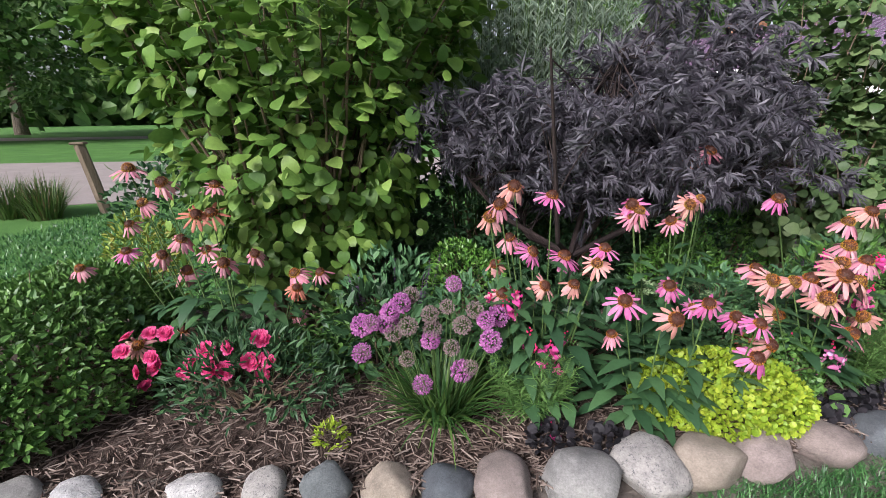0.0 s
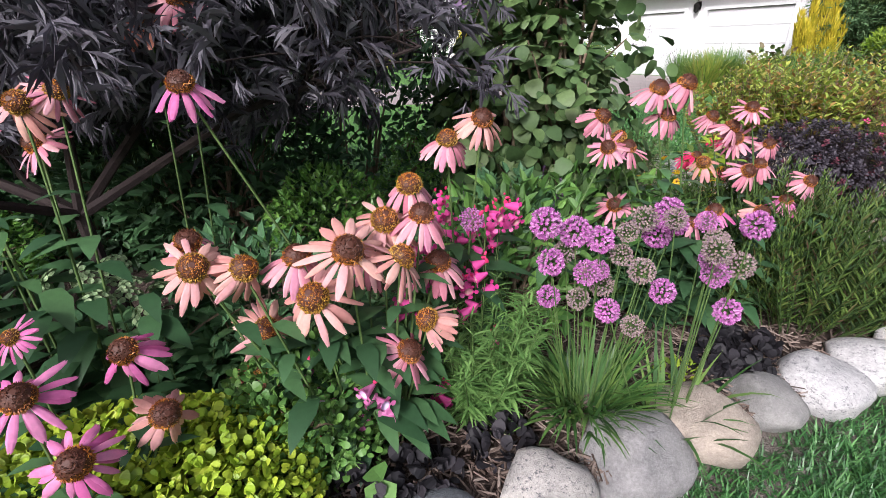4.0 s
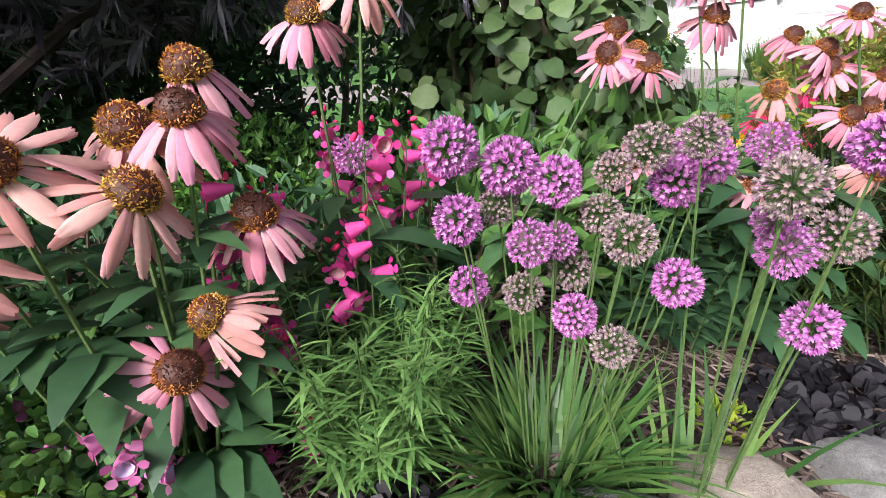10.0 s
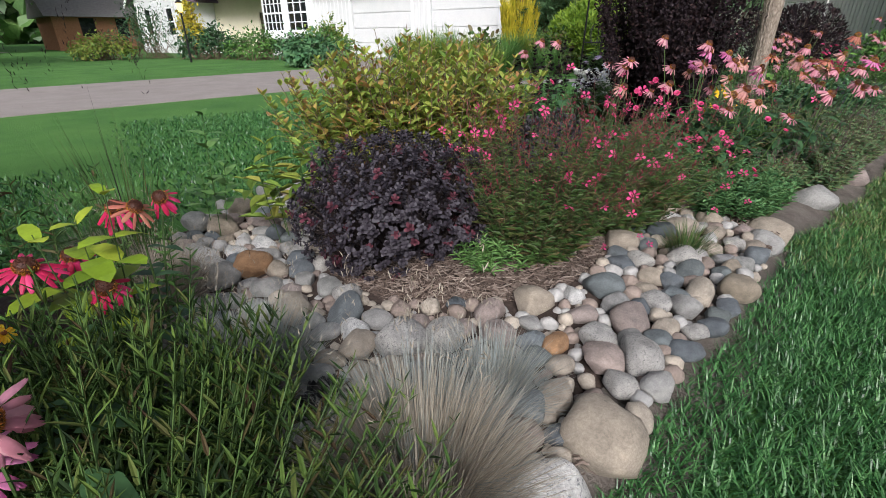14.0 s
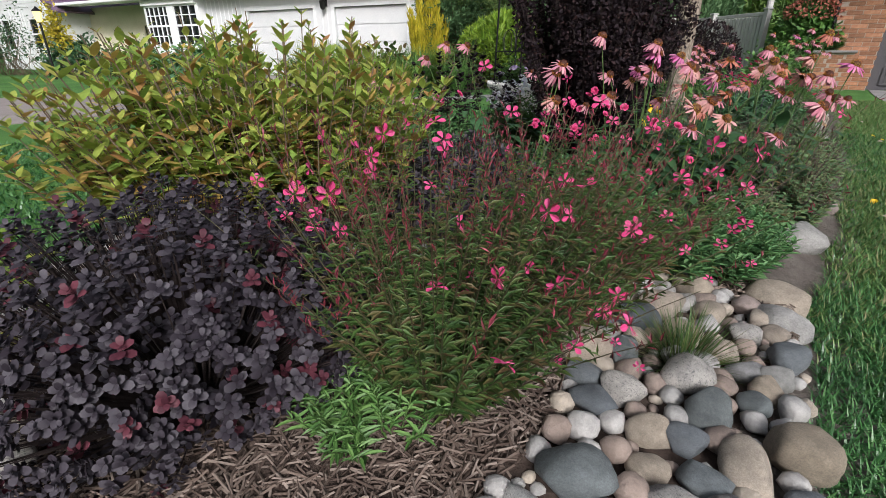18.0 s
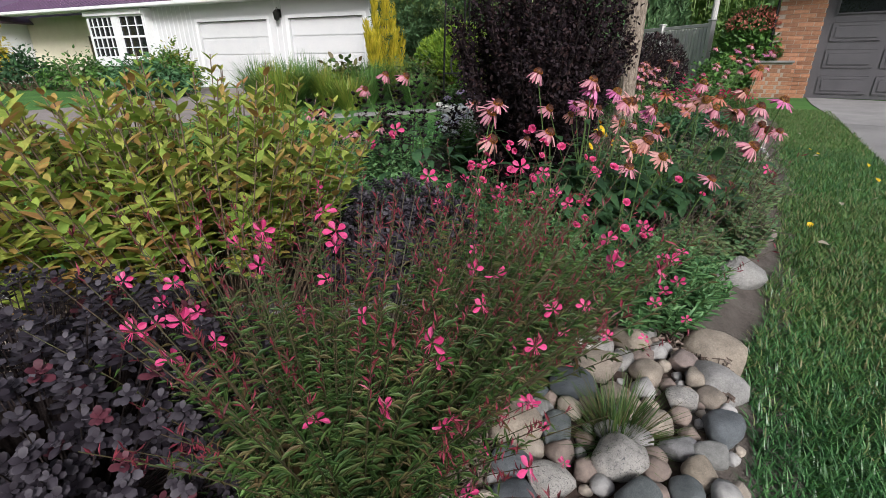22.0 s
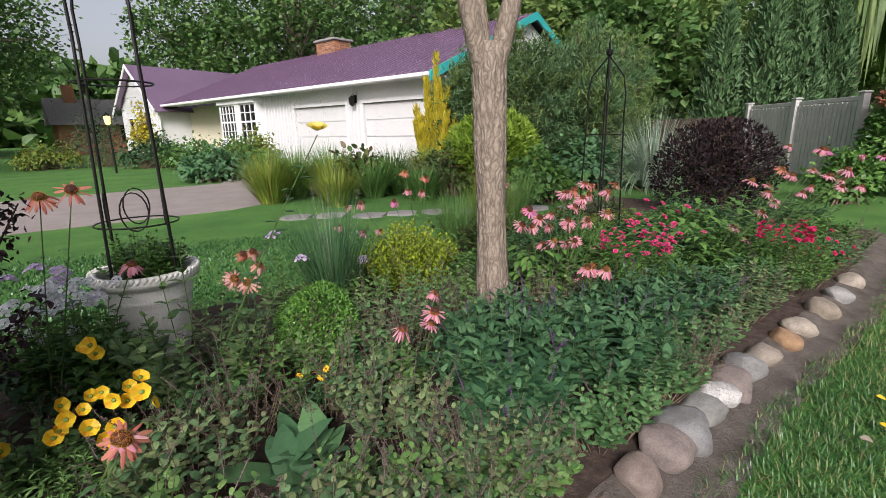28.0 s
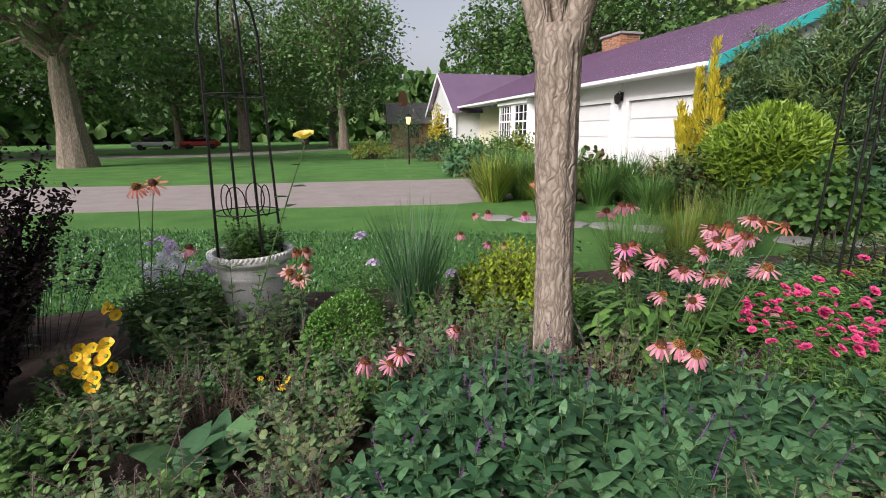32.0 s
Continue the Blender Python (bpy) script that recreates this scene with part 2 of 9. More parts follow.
ORCHID = leaf_mat("petal_orchid", [(0.75, 0.05, 0.32), (0.85, 0.09, 0.42), (0.9, 0.22, 0.52)], 0.5, 0.4, 90)
BUDRED = leaf_mat("bud_dark_red", [(0.1, 0.018, 0.026), (0.18, 0.03, 0.042), (0.3, 0.045, 0.085)], 0.5, 0.15, 90)
CERISE = leaf_mat("petal_cerise", [(0.55, 0.02, 0.09), (0.7, 0.03, 0.15), (0.8, 0.07, 0.24)], 0.5, 0.3, 90)
ALLIUM = leaf_mat("floret_purple", [(0.44, 0.11, 0.4), (0.58, 0.2, 0.52), (0.72, 0.38, 0.66)], 0.6, 0.3, 90)
FADED = leaf_mat("floret_faded", [(0.24, 0.17, 0.15), (0.38, 0.3, 0.26), (0.34, 0.2, 0.3), (0.46, 0.4, 0.36)], 0.7, 0.2, 90)
VIOLET = leaf_mat("floret_violet", [(0.07, 0.03, 0.1), (0.12, 0.05, 0.16), (0.18, 0.085, 0.22)], 0.7, 0.15, 90)
YELLOW = leaf_mat("petal_yellow", [(0.8, 0.5, 0.02), (0.88, 0.62, 0.03), (0.85, 0.42, 0.02)], 0.5, 0.35, 90)
CREAM = leaf_mat("petal_cream_yellow", [(0.85, 0.7, 0.12), (0.9, 0.8, 0.25)], 0.5, 0.4, 90)
WHITE = leaf_mat("petal_white", [(0.7, 0.72, 0.78), (0.82, 0.84, 0.86), (0.6, 0.58, 0.76)], 0.5, 0.35, 90)
LILAC = leaf_mat("petal_lilac", [(0.5, 0.34, 0.66), (0.62, 0.5, 0.76), (0.75, 0.62, 0.8)], 0.5, 0.35, 90)
DRYSEED = leaf_mat("dry_seed_head", [(0.08, 0.06, 0.055), (0.13, 0.1, 0.09), (0.18, 0.14, 0.12)], 0.8, 0.1)
RUST = leaf_mat("petal_rust", [(0.4, 0.12, 0.09), (0.5, 0.2, 0.14)], 0.6, 0.2, 90)
BUDGREEN = leaf_mat("bud_pale_green", [(0.17, 0.27, 0.13), (0.25, 0.36, 0.18), (0.33, 0.43, 0.24)], 0.6, 0.15, 90)
CONE = leaf_mat("cone_bristles", [(0.18, 0.045, 0.012), (0.34, 0.11, 0.018), (0.5, 0.22, 0.025)], 0.5, 0.0, 200)
CONE_D = leaf_mat("cone_dark", [(0.035, 0.012, 0.008), (0.06, 0.018, 0.01), (0.1, 0.03, 0.012)], 0.6, 0.0, 200)
CONE_G = leaf_mat("cone_golden", [(0.24, 0.11, 0.015), (0.36, 0.19, 0.025), (0.48, 0.29, 0.04)], 0.5, 0.0, 200)
MULCH = rough_mat("mulch_bed", [(0.03, 0.021, 0.017), (0.065, 0.045, 0.036), (0.11, 0.08, 0.066)], 14, 90, 0.95, 0.8, 0.02)
CHIP = leaf_mat("bark_chip", [(0.065, 0.045, 0.037), (0.115, 0.085, 0.07), (0.17, 0.13, 0.11), (0.27, 0.22, 0.19)], 0.9, 0.0, 60, 0.2)
DIRT = rough_mat("bare_earth", [(0.075, 0.062, 0.052), (0.135, 0.115, 0.1), (0.2, 0.175, 0.155)], 5, 60, 0.95, 1.0, 0.03)
TURF = rough_mat("turf", [(0.04, 0.125, 0.025), (0.07, 0.18, 0.036), (0.1, 0.225, 0.05)], 0.7, 55, 0.9, 0.8, 0.03)
CONCRETE = rough_mat("concrete", [(0.21, 0.205, 0.2), (0.27, 0.26, 0.255), (0.33, 0.32, 0.31)], 0.9, 60, 0.85, 0.4, 0.004, vary=0.12)
ASPHALT = rough_mat("drive_surface", [(0.23, 0.2, 0.19), (0.3, 0.265, 0.25)], 1.5, 120, 0.9, 0.3, 0.004, vary=0.1)
BARK = rough_mat("bark", [(0.09, 0.07, 0.055), (0.22, 0.18, 0.14), (0.4, 0.34, 0.27)], 3.6, 11, 0.95, 1.0, 0.06, stretch=(5.0, 5.0, 1.3))
BARK_P, nt_, b_ = base_mat("bark_plates", 0.95, 0, 0.2)
map_ = nt_.nodes.new("ShaderNodeMapping")
map_.inputs["Scale"].default_value = (1, 1, 0.2)
wob_ = nt_.nodes.new("ShaderNodeTexNoise")
wob_.inputs["Scale"].default_value = 9.0
co_ = nt_.nodes.new("ShaderNodeTexCoord").outputs["Object"]
nt_.links.new(co_, wob_.inputs["Vector"])
mix_ = nt_.nodes.new("ShaderNodeMix")
mix_.data_type = "RGBA"
mix_.inputs["Factor"].default_value = 0.09
nt_.links.new(co_, mix_.inputs[6])
nt_.links.new(wob_.outputs["Color"], mix_.inputs[7])
nt_.links.new(mix_.outputs[2], map_.inputs["Vector"])
vor_ = nt_.nodes.new("ShaderNodeTexVoronoi")
vor_.feature = "DISTANCE_TO_EDGE"
vor_.inputs["Scale"].default_value = 34.0
nt_.links.new(map_.outputs["Vector"], vor_.inputs["Vector"])
plate_ = ramp(nt_, vor_.outputs["Distance"], [(0.0, (0.16, 0.13, 0.105)), (0.1, (0.24, 0.2, 0.165)), (0.4, (0.32, 0.275, 0.23))])
plate_ = blend(nt_, "MULTIPLY", 0.8, plate_, ramp(nt_, tex_noise(nt_, 14, 5, 0.7), [(0.3, (0.65, 0.63, 0.6)), (0.7, (1.2, 1.18, 1.15))]))
nt_.links.new(plate_, b_.inputs["Base Color"])
relief(nt_, b_, vor_.outputs["Distance"], 0.7, 0.03)
WOODPOST = rough_mat("weathered_post", [(0.1, 0.075, 0.05), (0.19, 0.15, 0.11)], 5, 40, 0.9, 0.6, 0.01, stretch=(4, 4, 0.4))
WHITEWALL = rough_mat("white_paint", [(0.6, 0.61, 0.62), (0.66, 0.66, 0.66)], 2, 60, 0.6, 0.08)
WHITETRIM = rough_mat("white_trim", [(0.74, 0.75, 0.76), (0.79, 0.79, 0.79)], 2, 60, 0.45, 0.05)
CREAMWALL = rough_mat("cream_wall", [(0.66, 0.6, 0.46), (0.72, 0.66, 0.52)], 2, 60, 0.7, 0.1)
ROOFP = rough_mat("purple_metal_roof", [(0.25, 0.165, 0.26), (0.29, 0.195, 0.3)], 0.6, 30, 0.26, 0.05, metal=0.5, spec=0.5)
TEAL = rough_mat("teal_trim", [(0.02, 0.33, 0.33), (0.04, 0.4, 0.4)], 3, 40, 0.5, 0.05)
GLASS_D = rough_mat("dark_window", [(0.012, 0.014, 0.016), (0.02, 0.022, 0.024)], 2, 20, 0.05, 0.0, spec=0.6)
BLACKIRON = rough_mat("black_iron", [(0.008, 0.008, 0.008), (0.018, 0.017, 0.016)], 10, 80, 0.45, 0.1, metal=0.3)
BRICK = rough_mat("red_brick", [(0.27, 0.115, 0.065), (0.37, 0.175, 0.1), (0.44, 0.24, 0.145)], 9, 90, 0.9, 0.4, vary=0.4)
MORTAR = rough_mat("mortar", [(0.33, 0.27, 0.22), (0.42, 0.36, 0.3)], 9, 90, 0.95, 0.4)
GDOOR = rough_mat("charcoal_door", [(0.085, 0.082, 0.088), (0.105, 0.1, 0.108)], 2, 60, 0.45, 0.1)
FASCIA = rough_mat("dark_fascia", [(0.012, 0.011, 0.011), (0.022, 0.02, 0.019)], 3, 60, 0.6, 0.1)
SHINGLE = rough_mat("grey_shingle", [(0.17, 0.16, 0.16), (0.27, 0.255, 0.25)], 6, 60, 0.9, 0.5, vary=0.25)
FENCE = rough_mat("grey_fence", [(0.42, 0.41, 0.4), (0.52, 0.51, 0.49)], 3, 60, 0.7, 0.2)
BROWNFENCE = rough_mat("brown_fence", [(0.09, 0.065, 0.05), (0.14, 0.1, 0.08)], 3, 60, 0.85, 0.3, vary=0.2)
POTMAT = rough_mat("white_pot", [(0.72, 0.71, 0.67), (0.8, 0.79, 0.75)], 5, 60, 0.5, 0.15)
SOIL = rough_mat("potting_soil", [(0.02, 0.015, 0.012), (0.05, 0.035, 0.028)], 20, 90, 0.95, 0.8)
STONE_G = stone_mat("stone_grey", [(0.26, 0.26, 0.265), (0.37, 0.36, 0.345), (0.3, 0.3, 0.29), (0.44, 0.43, 0.42)])
STONE_T = stone_mat("stone_tan", [(0.31, 0.26, 0.2), (0.42, 0.36, 0.29), (0.36, 0.31, 0.26), (0.48, 0.42, 0.35)])
STONE_P = stone_mat("stone_pink", [(0.27, 0.225, 0.21), (0.37, 0.3, 0.275), (0.32, 0.28, 0.27), (0.3, 0.235, 0.2)])
STONE_D = stone_mat("stone_slate", [(0.1, 0.115, 0.13), (0.17, 0.19, 0.21), (0.15, 0.17, 0.165), (0.22, 0.25, 0.28)])
STONE_W = stone_mat("stone_white", [(0.58, 0.58, 0.58), (0.68, 0.67, 0.65)], (0.2, 0.2, 0.21))
STONE_S = stone_mat("stone_speckled", [(0.38, 0.37, 0.36), (0.48, 0.46, 0.43)], (0.13, 0.13, 0.135))
STONE_O = stone_mat("stone_orange", [(0.36, 0.19, 0.09), (0.42, 0.27, 0.16)])

# ---- builders ----
RNG = np.random.default_rng(7)


class Shape:
    """Gathers points and faces, each face with a material slot, and turns them into one mesh."""

    def __init__(self):
        self.v, self.loops, self.sizes, self.slots, self.n = [], [], [], [], 0

    def add(self, v, faces, slot=0):
        v = np.asarray(v, float).reshape(-1, 3)
        for f in faces:
            self.loops.append(np.asarray(f) + self.n)
            self.sizes.append(np.array([len(f)]))
            self.slots.append(np.array([slot]))
        self.v.append(v)
        self.n += len(v)
        return self

    def add_many(self, v, faces, slot=0):
        """v: copies x points x 3; the same faces on every copy."""
        k, n, _ = v.shape
        if not k:
            return self
        off = (np.arange(k) * n + self.n)[:, None]
        for f in faces:
            self.loops.append((np.asarray(f)[None] + off).reshape(-1))
            self.sizes.append(np.full(k, len(f)))
            self.slots.append(np.full(k, slot))
        self.v.append(v.reshape(-1, 3))
        self.n += k * n
        return self

    def mesh(self, name, mats, smooth=False):
        me = bpy.data.meshes.new(name)
        v = np.concatenate(self.v)
        sizes = np.concatenate(self.sizes)
        loops = np.concatenate(self.loops)
        me.vertices.add(len(v))
        me.vertices.foreach_set("co", v.astype(np.float32).reshape(-1))
        me.loops.add(len(loops))
        me.loops.foreach_set("vertex_index", loops.astype(np.int32))
        me.polygons.add(len(sizes))
        me.polygons.foreach_set("loop_start", (np.cumsum(sizes) - sizes).astype(np.int32))
        me.polygons.foreach_set("material_index", np.concatenate(self.slots).astype(np.int32))
        me.polygons.foreach_set("use_smooth", np.full(len(sizes), smooth))
        for m in mats if isinstance(mats, (list, tuple)) else [mats]:
            me.materials.append(m)
        me.update(calc_edges=True)
        me.validate()
        return me


def unit(a):
    return a / np.maximum(np.linalg.norm(a, axis=-1, keepdims=True), 1e-9)


def thing(name, label, category, at=(0, 0, 0), turn=0.0, group="", kind=""):
    return place(tagged(new(name), label, category, group, kind), at, turn)


def place(ob, at=(0, 0, 0), turn=0.0, size=1.0):
    ob.matrix_basis = Matrix.LocRotScale(Vector(at), Euler((0, 0, turn)), (size,) * 3 if np.isscalar(size) else size)
    return ob


def part(name, shape, mats, parent=None, label="", smooth=False):
    ob = new(name, shape.mesh(name, mats, smooth) if isinstance(shape, Shape) else shape)
    if parent is not None:
        ob.parent = parent
    return tagged(ob, label)


LEAF_F = [(0, 5, 3, 1), (0, 2, 4, 5)]


def leaves(s, p, d, n, length, width, slot=0, fold=0.18, droop=0.15, wide_at=(0.3, 0.68), taper=0.75):
    """Folded leaves: p base points, d the way they point, n their upper side."""
    k = len(p)
    if not k:
        return s
    d = unit(np.asarray(d, float))
    x = unit(np.cross(d, n) + 1e-6)
    z = np.cross(x, d)
    length = np.broadcast_to(np.asarray(length, float), (k,))[:, None]
    w = np.broadcast_to(np.asarray(width, float), (k,))[:, None] * 0.5
    a, b = wide_at
    if k > 400 and (float(length.mean()) < 0.033 or float((w / length).mean()) < 0.12):
        return s.add_many(np.stack([p, p + d * length * 0.5 - x * w * 0.95 + z * w * fold, p + d * length * 0.5 + x * w * 0.95 + z * w * fold, p + d * length - z * length * droop], 1), [(0, 3, 1), (0, 2, 3)], slot)
    pts = [p,
           p + d * length * a - x * w + z * w * fold,
           p + d * length * a + x * w + z * w * fold,
           p + d * length * b - x * w * taper + z * (w * fold - length * droop * 0.4),
           p + d * length * b + x * w * taper + z * (w * fold - length * droop * 0.4),
           p + d * length - z * length * droop]
    return s.add_many(np.stack(pts, 1), LEAF_F, slot)


def ovals(s, p, d, n, length, width, slot=0, cup=0.15, droop=0.15, shape=(0.72, 1.0, 0.72)):
    """Rounded leaves with a curved blade: shape gives the width at a fifth, half and four fifths of the length."""
    k = len(p)
    if not k:
        return s
    d = unit(np.asarray(d, float))
    x = unit(np.cross(d, n) + 1e-6)
    z = np.cross(x, d)
    length = np.broadcast_to(np.asarray(length, float), (k,))[:, None]
    w = np.broadcast_to(np.asarray(width, float), (k,))[:, None] * 0.5
    rows = [p]
    for f, e in zip((0.16, 0.5, 0.84), shape):
        c = p + d * length * f - z * length * droop * f * f
        rows += [c - x * w * e + z * w * e * cup, c + x * w * e + z * w * e * cup]
    rows.append(p + d * length - z * length * droop)
    return s.add_many(np.stack(rows, 1), [(0, 2, 1), (1, 2, 4, 3), (3, 4, 6, 5), (5, 6, 7)], slot)


def leafy_shrub(name, label, at, tips, seed, leaf, mat, per=26, spread=0.13, hang=0.5, wide=0.9, root=0.12, group="", shape=(0.82, 1.0, 0.6), category="shrub"):
    """A shrub of branches that end in loose sprays of hanging leaves, with gaps between the sprays."""
    ob = thing(name, label, category, at, 0, group)
    g = np.random.default_rng(seed)
    tips = np.asarray(tips, float)
    k = len(tips)
    base = np.stack([g.normal(size=k) * root, g.normal(size=k) * root, 0 * tips[:, 2]], 1)
    mid = base + (tips - base) * 0.55 + np.stack([g.normal(size=k) * 0.06, g.normal(size=k) * 0.06, 0.12 + 0 * base[:, 2]], 1)
    s = Shape()
    twigs(s, base, mid, 0.017, 0.009, 0, 0.03, 3, 5)
    twigs(s, mid, tips, 0.009, 0.003, 0, 0.03, 3, 4)
    part("branch_growth", s, TWIG, ob)["kind"] = "stuff"
    n = k * per
    f = 0.45 + 0.6 * g.random((n, 1))
    p = np.repeat(mid, per, 0) + np.repeat(tips - mid, per, 0) * f + g.normal(size=(n, 3)) * spread * (0.35 + 0.65 * f)
    out = unit(p - np.array([0, 0, np.mean(tips[:, 2]) * 0.8]))
    d = unit(out * 0.7 + g.normal(size=(n, 3)) * 0.5 + [0, 0, -hang])
    up = unit(out * 0.6 + g.normal(size=(n, 3)) * 0.35 + [0, 0, 0.8])
    ln = leaf * (0.6 + 0.65 * g.random(n))
    s = Shape()
    keep = p[:, 2] > 0.03
    ovals(s, p[keep], d[keep], up[keep], ln[keep], ln[keep] * wide, 0, 0.22, 0.25, shape)
    part("foliage", s, mat, ob, smooth=True)["kind"] = "stuff"
    return ob


def blades(s, p, az, lean, bend, length, width, slot=0, seg=4, flat=0.0):
    """Grass blades that rise from p, lean away by az and bend over (radians)."""
    k = len(p)
    az, lean, bend, length, width = [np.broadcast_to(np.asarray(q, float), (k,)) for q in (az, lean, bend, length, width)]
    out = np.stack([np.cos(az), np.sin(az), 0 * az], 1)
    side = np.stack([-np.sin(az), np.cos(az), 0 * az], 1)
    c, rows = np.array(p, float), []
    for i in range(seg + 1):
        f = i / seg
        w = width * 0.5 * (1 - f ** 2.2)
        if i == seg:
            rows += [c]
        else:
            rows += [c - side * w[:, None], c + side * w[:, None]]
        th = lean + bend * (i + 0.5) / seg
        c = c + (out * np.sin(th)[:, None] + np.array([0, 0, 1.0]) * np.cos(th)[:, None]) * (length / seg)[:, None]
    f = [(2 * i, 2 * i + 1, 2 * i + 3, 2 * i + 2) for i in range(seg - 1)] + [(2 * seg - 2, 2 * seg - 1, 2 * seg)]
    s.add_many(np.stack(rows, 1), f, slot)
    return c


def twigs(s, a, b, r0, r1, slot=0, sag=0.0, seg=3, sides=3):
    """Thin round stems from a to b, bowed by sag."""
    k = len(a)
    if not k:
        return s
    a, b = np.asarray(a, float), np.asarray(b, float)
    d = unit(b - a)
    x = unit(np.cross(d, np.where(np.abs(d[:, 2:]) > 0.9, [[1.0, 0, 0]], [[0, 0, 1.0]])))
    y = np.cross(d, x)
    rows = []
    for i in range(seg + 1):
        f = i / seg
        c = a + (b - a) * f
        c = c + np.array([0, 0, 1.0]) * np.broadcast_to(np.asarray(sag, float), (k,))[:, None] * 4 * f * (1 - f)
        r = np.broadcast_to(np.asarray(r0 + (r1 - r0) * f, float), (k,))[:, None]
        for j in range(sides):
            t = 2 * math.pi * j / sides
            rows.append(c + (x * math.cos(t) + y * math.sin(t)) * r)
    f = [(i * sides + j, i * sides + (j + 1) % sides, (i + 1) * sides + (j + 1) % sides, (i + 1) * sides + j) for i in range(seg) for j in range(sides)]
    return s.add_many(np.stack(rows, 1), f, slot)


def tube(s, pts, radii, sides=8, slot=0, rough=0.0):
    """A round limb along pts."""
    pts = np.asarray(pts, float)
    n = len(pts)
    t = unit(np.gradient(pts, axis=0))
    ref = np.array([1.0, 0.1, 0]) if abs(t[0][2]) > 0.7 else np.array([0, 0, 1.0])
    v = []
    for i in range(n):
        x = unit(np.cross(t[i], ref))
        y = np.cross(t[i], x)
        for j in range(sides):
            a = 2 * math.pi * j / sides
            r = radii[i] * (1 + rough * noise.noise(Vector((math.cos(a) * 2, math.sin(a) * 2, i * 0.35))))
            v.append(pts[i] + (x * math.cos(a) + y * math.sin(a)) * r)
    f = [(i * sides + j, i * sides + (j + 1) % sides, (i + 1) * sides + (j + 1) % sides, (i + 1) * sides + j) for i in range(n - 1) for j in range(sides)]
    f += [tuple(range(sides))[::-1], tuple((n - 1) * sides + j for j in range(sides))]
    return s.add(v, f, slot)


def box(s, lo, hi, slot=0, bevel=0.0):
    x0, y0, z0 = lo
    x1, y1, z1 = hi
    b = bevel
    if not b:
        v = [(x, y, z) for z in (z0, z1) for y in (y0, y1) for x in (x0, x1)]
        return s.add(v, [(0, 2, 3, 1), (4, 5, 7, 6), (0, 1, 5, 4), (2, 6, 7, 3), (0, 4, 6, 2), (1, 3, 7, 5)], slot)
    v = []
    for z, i in ((z0, b), (z0 + b, 0), (z1 - b, 0), (z1, b)):
        v += [(x0 + i, y0 + i, z), (x1 - i, y0 + i, z), (x1 - i, y1 - i, z), (x0 + i, y1 - i, z)]
    f = [(3, 2, 1, 0), (12, 13, 14, 15)]
    for r in range(3):
        f += [(r * 4 + j, r * 4 + (j + 1) % 4, r * 4 + 4 + (j + 1) % 4, r * 4 + 4 + j) for j in range(4)]
    return s.add(v, f, slot)


def lathe(s, prof, sides=32, slot=0, wave=0.0):
    v = [(r * (1 + wave * math.cos(8 * a)) * math.cos(a), r * (1 + wave * math.cos(8 * a)) * math.sin(a), z) for r, z in prof for a in [2 * math.pi * j / sides for j in range(sides)]]
    n = len(prof)
    f = [(i * sides + j, i * sides + (j + 1) % sides, (i + 1) * sides + (j + 1) % sides, (i + 1) * sides + j) for i in range(n - 1) for j in range(sides)]
    return s.add(v, f, slot)


def lumps(k, radii, centre=(0, 0, 0), low=-0.2, seed=1, fill=0.35):
    """k points over an uneven rounded mass, with their outward way."""
    g = np.random.default_rng(seed)
    d = unit(g.normal(size=(k * 3, 3)))
    d = d[d[:, 2] > low][:k]
    knots = unit(g.normal(size=(14, 3)))
    swell = 1 + 0.16 * np.max(d @ knots.T, axis=1) ** 6 - 0.1 * np.max(d @ unit(g.normal(size=(10, 3))).T, axis=1) ** 8
    r = swell * (1 - fill * g.random(len(d)) ** 2)
    return d * r[:, None] * np.array(radii) + np.array(centre), unit(d / np.array(radii))


def tilted(n, seed, jitter=0.6, up=0.35):
    g = np.random.default_rng(seed)
    return unit(n + g.normal(size=n.shape) * jitter + np.array([0, 0, up]))


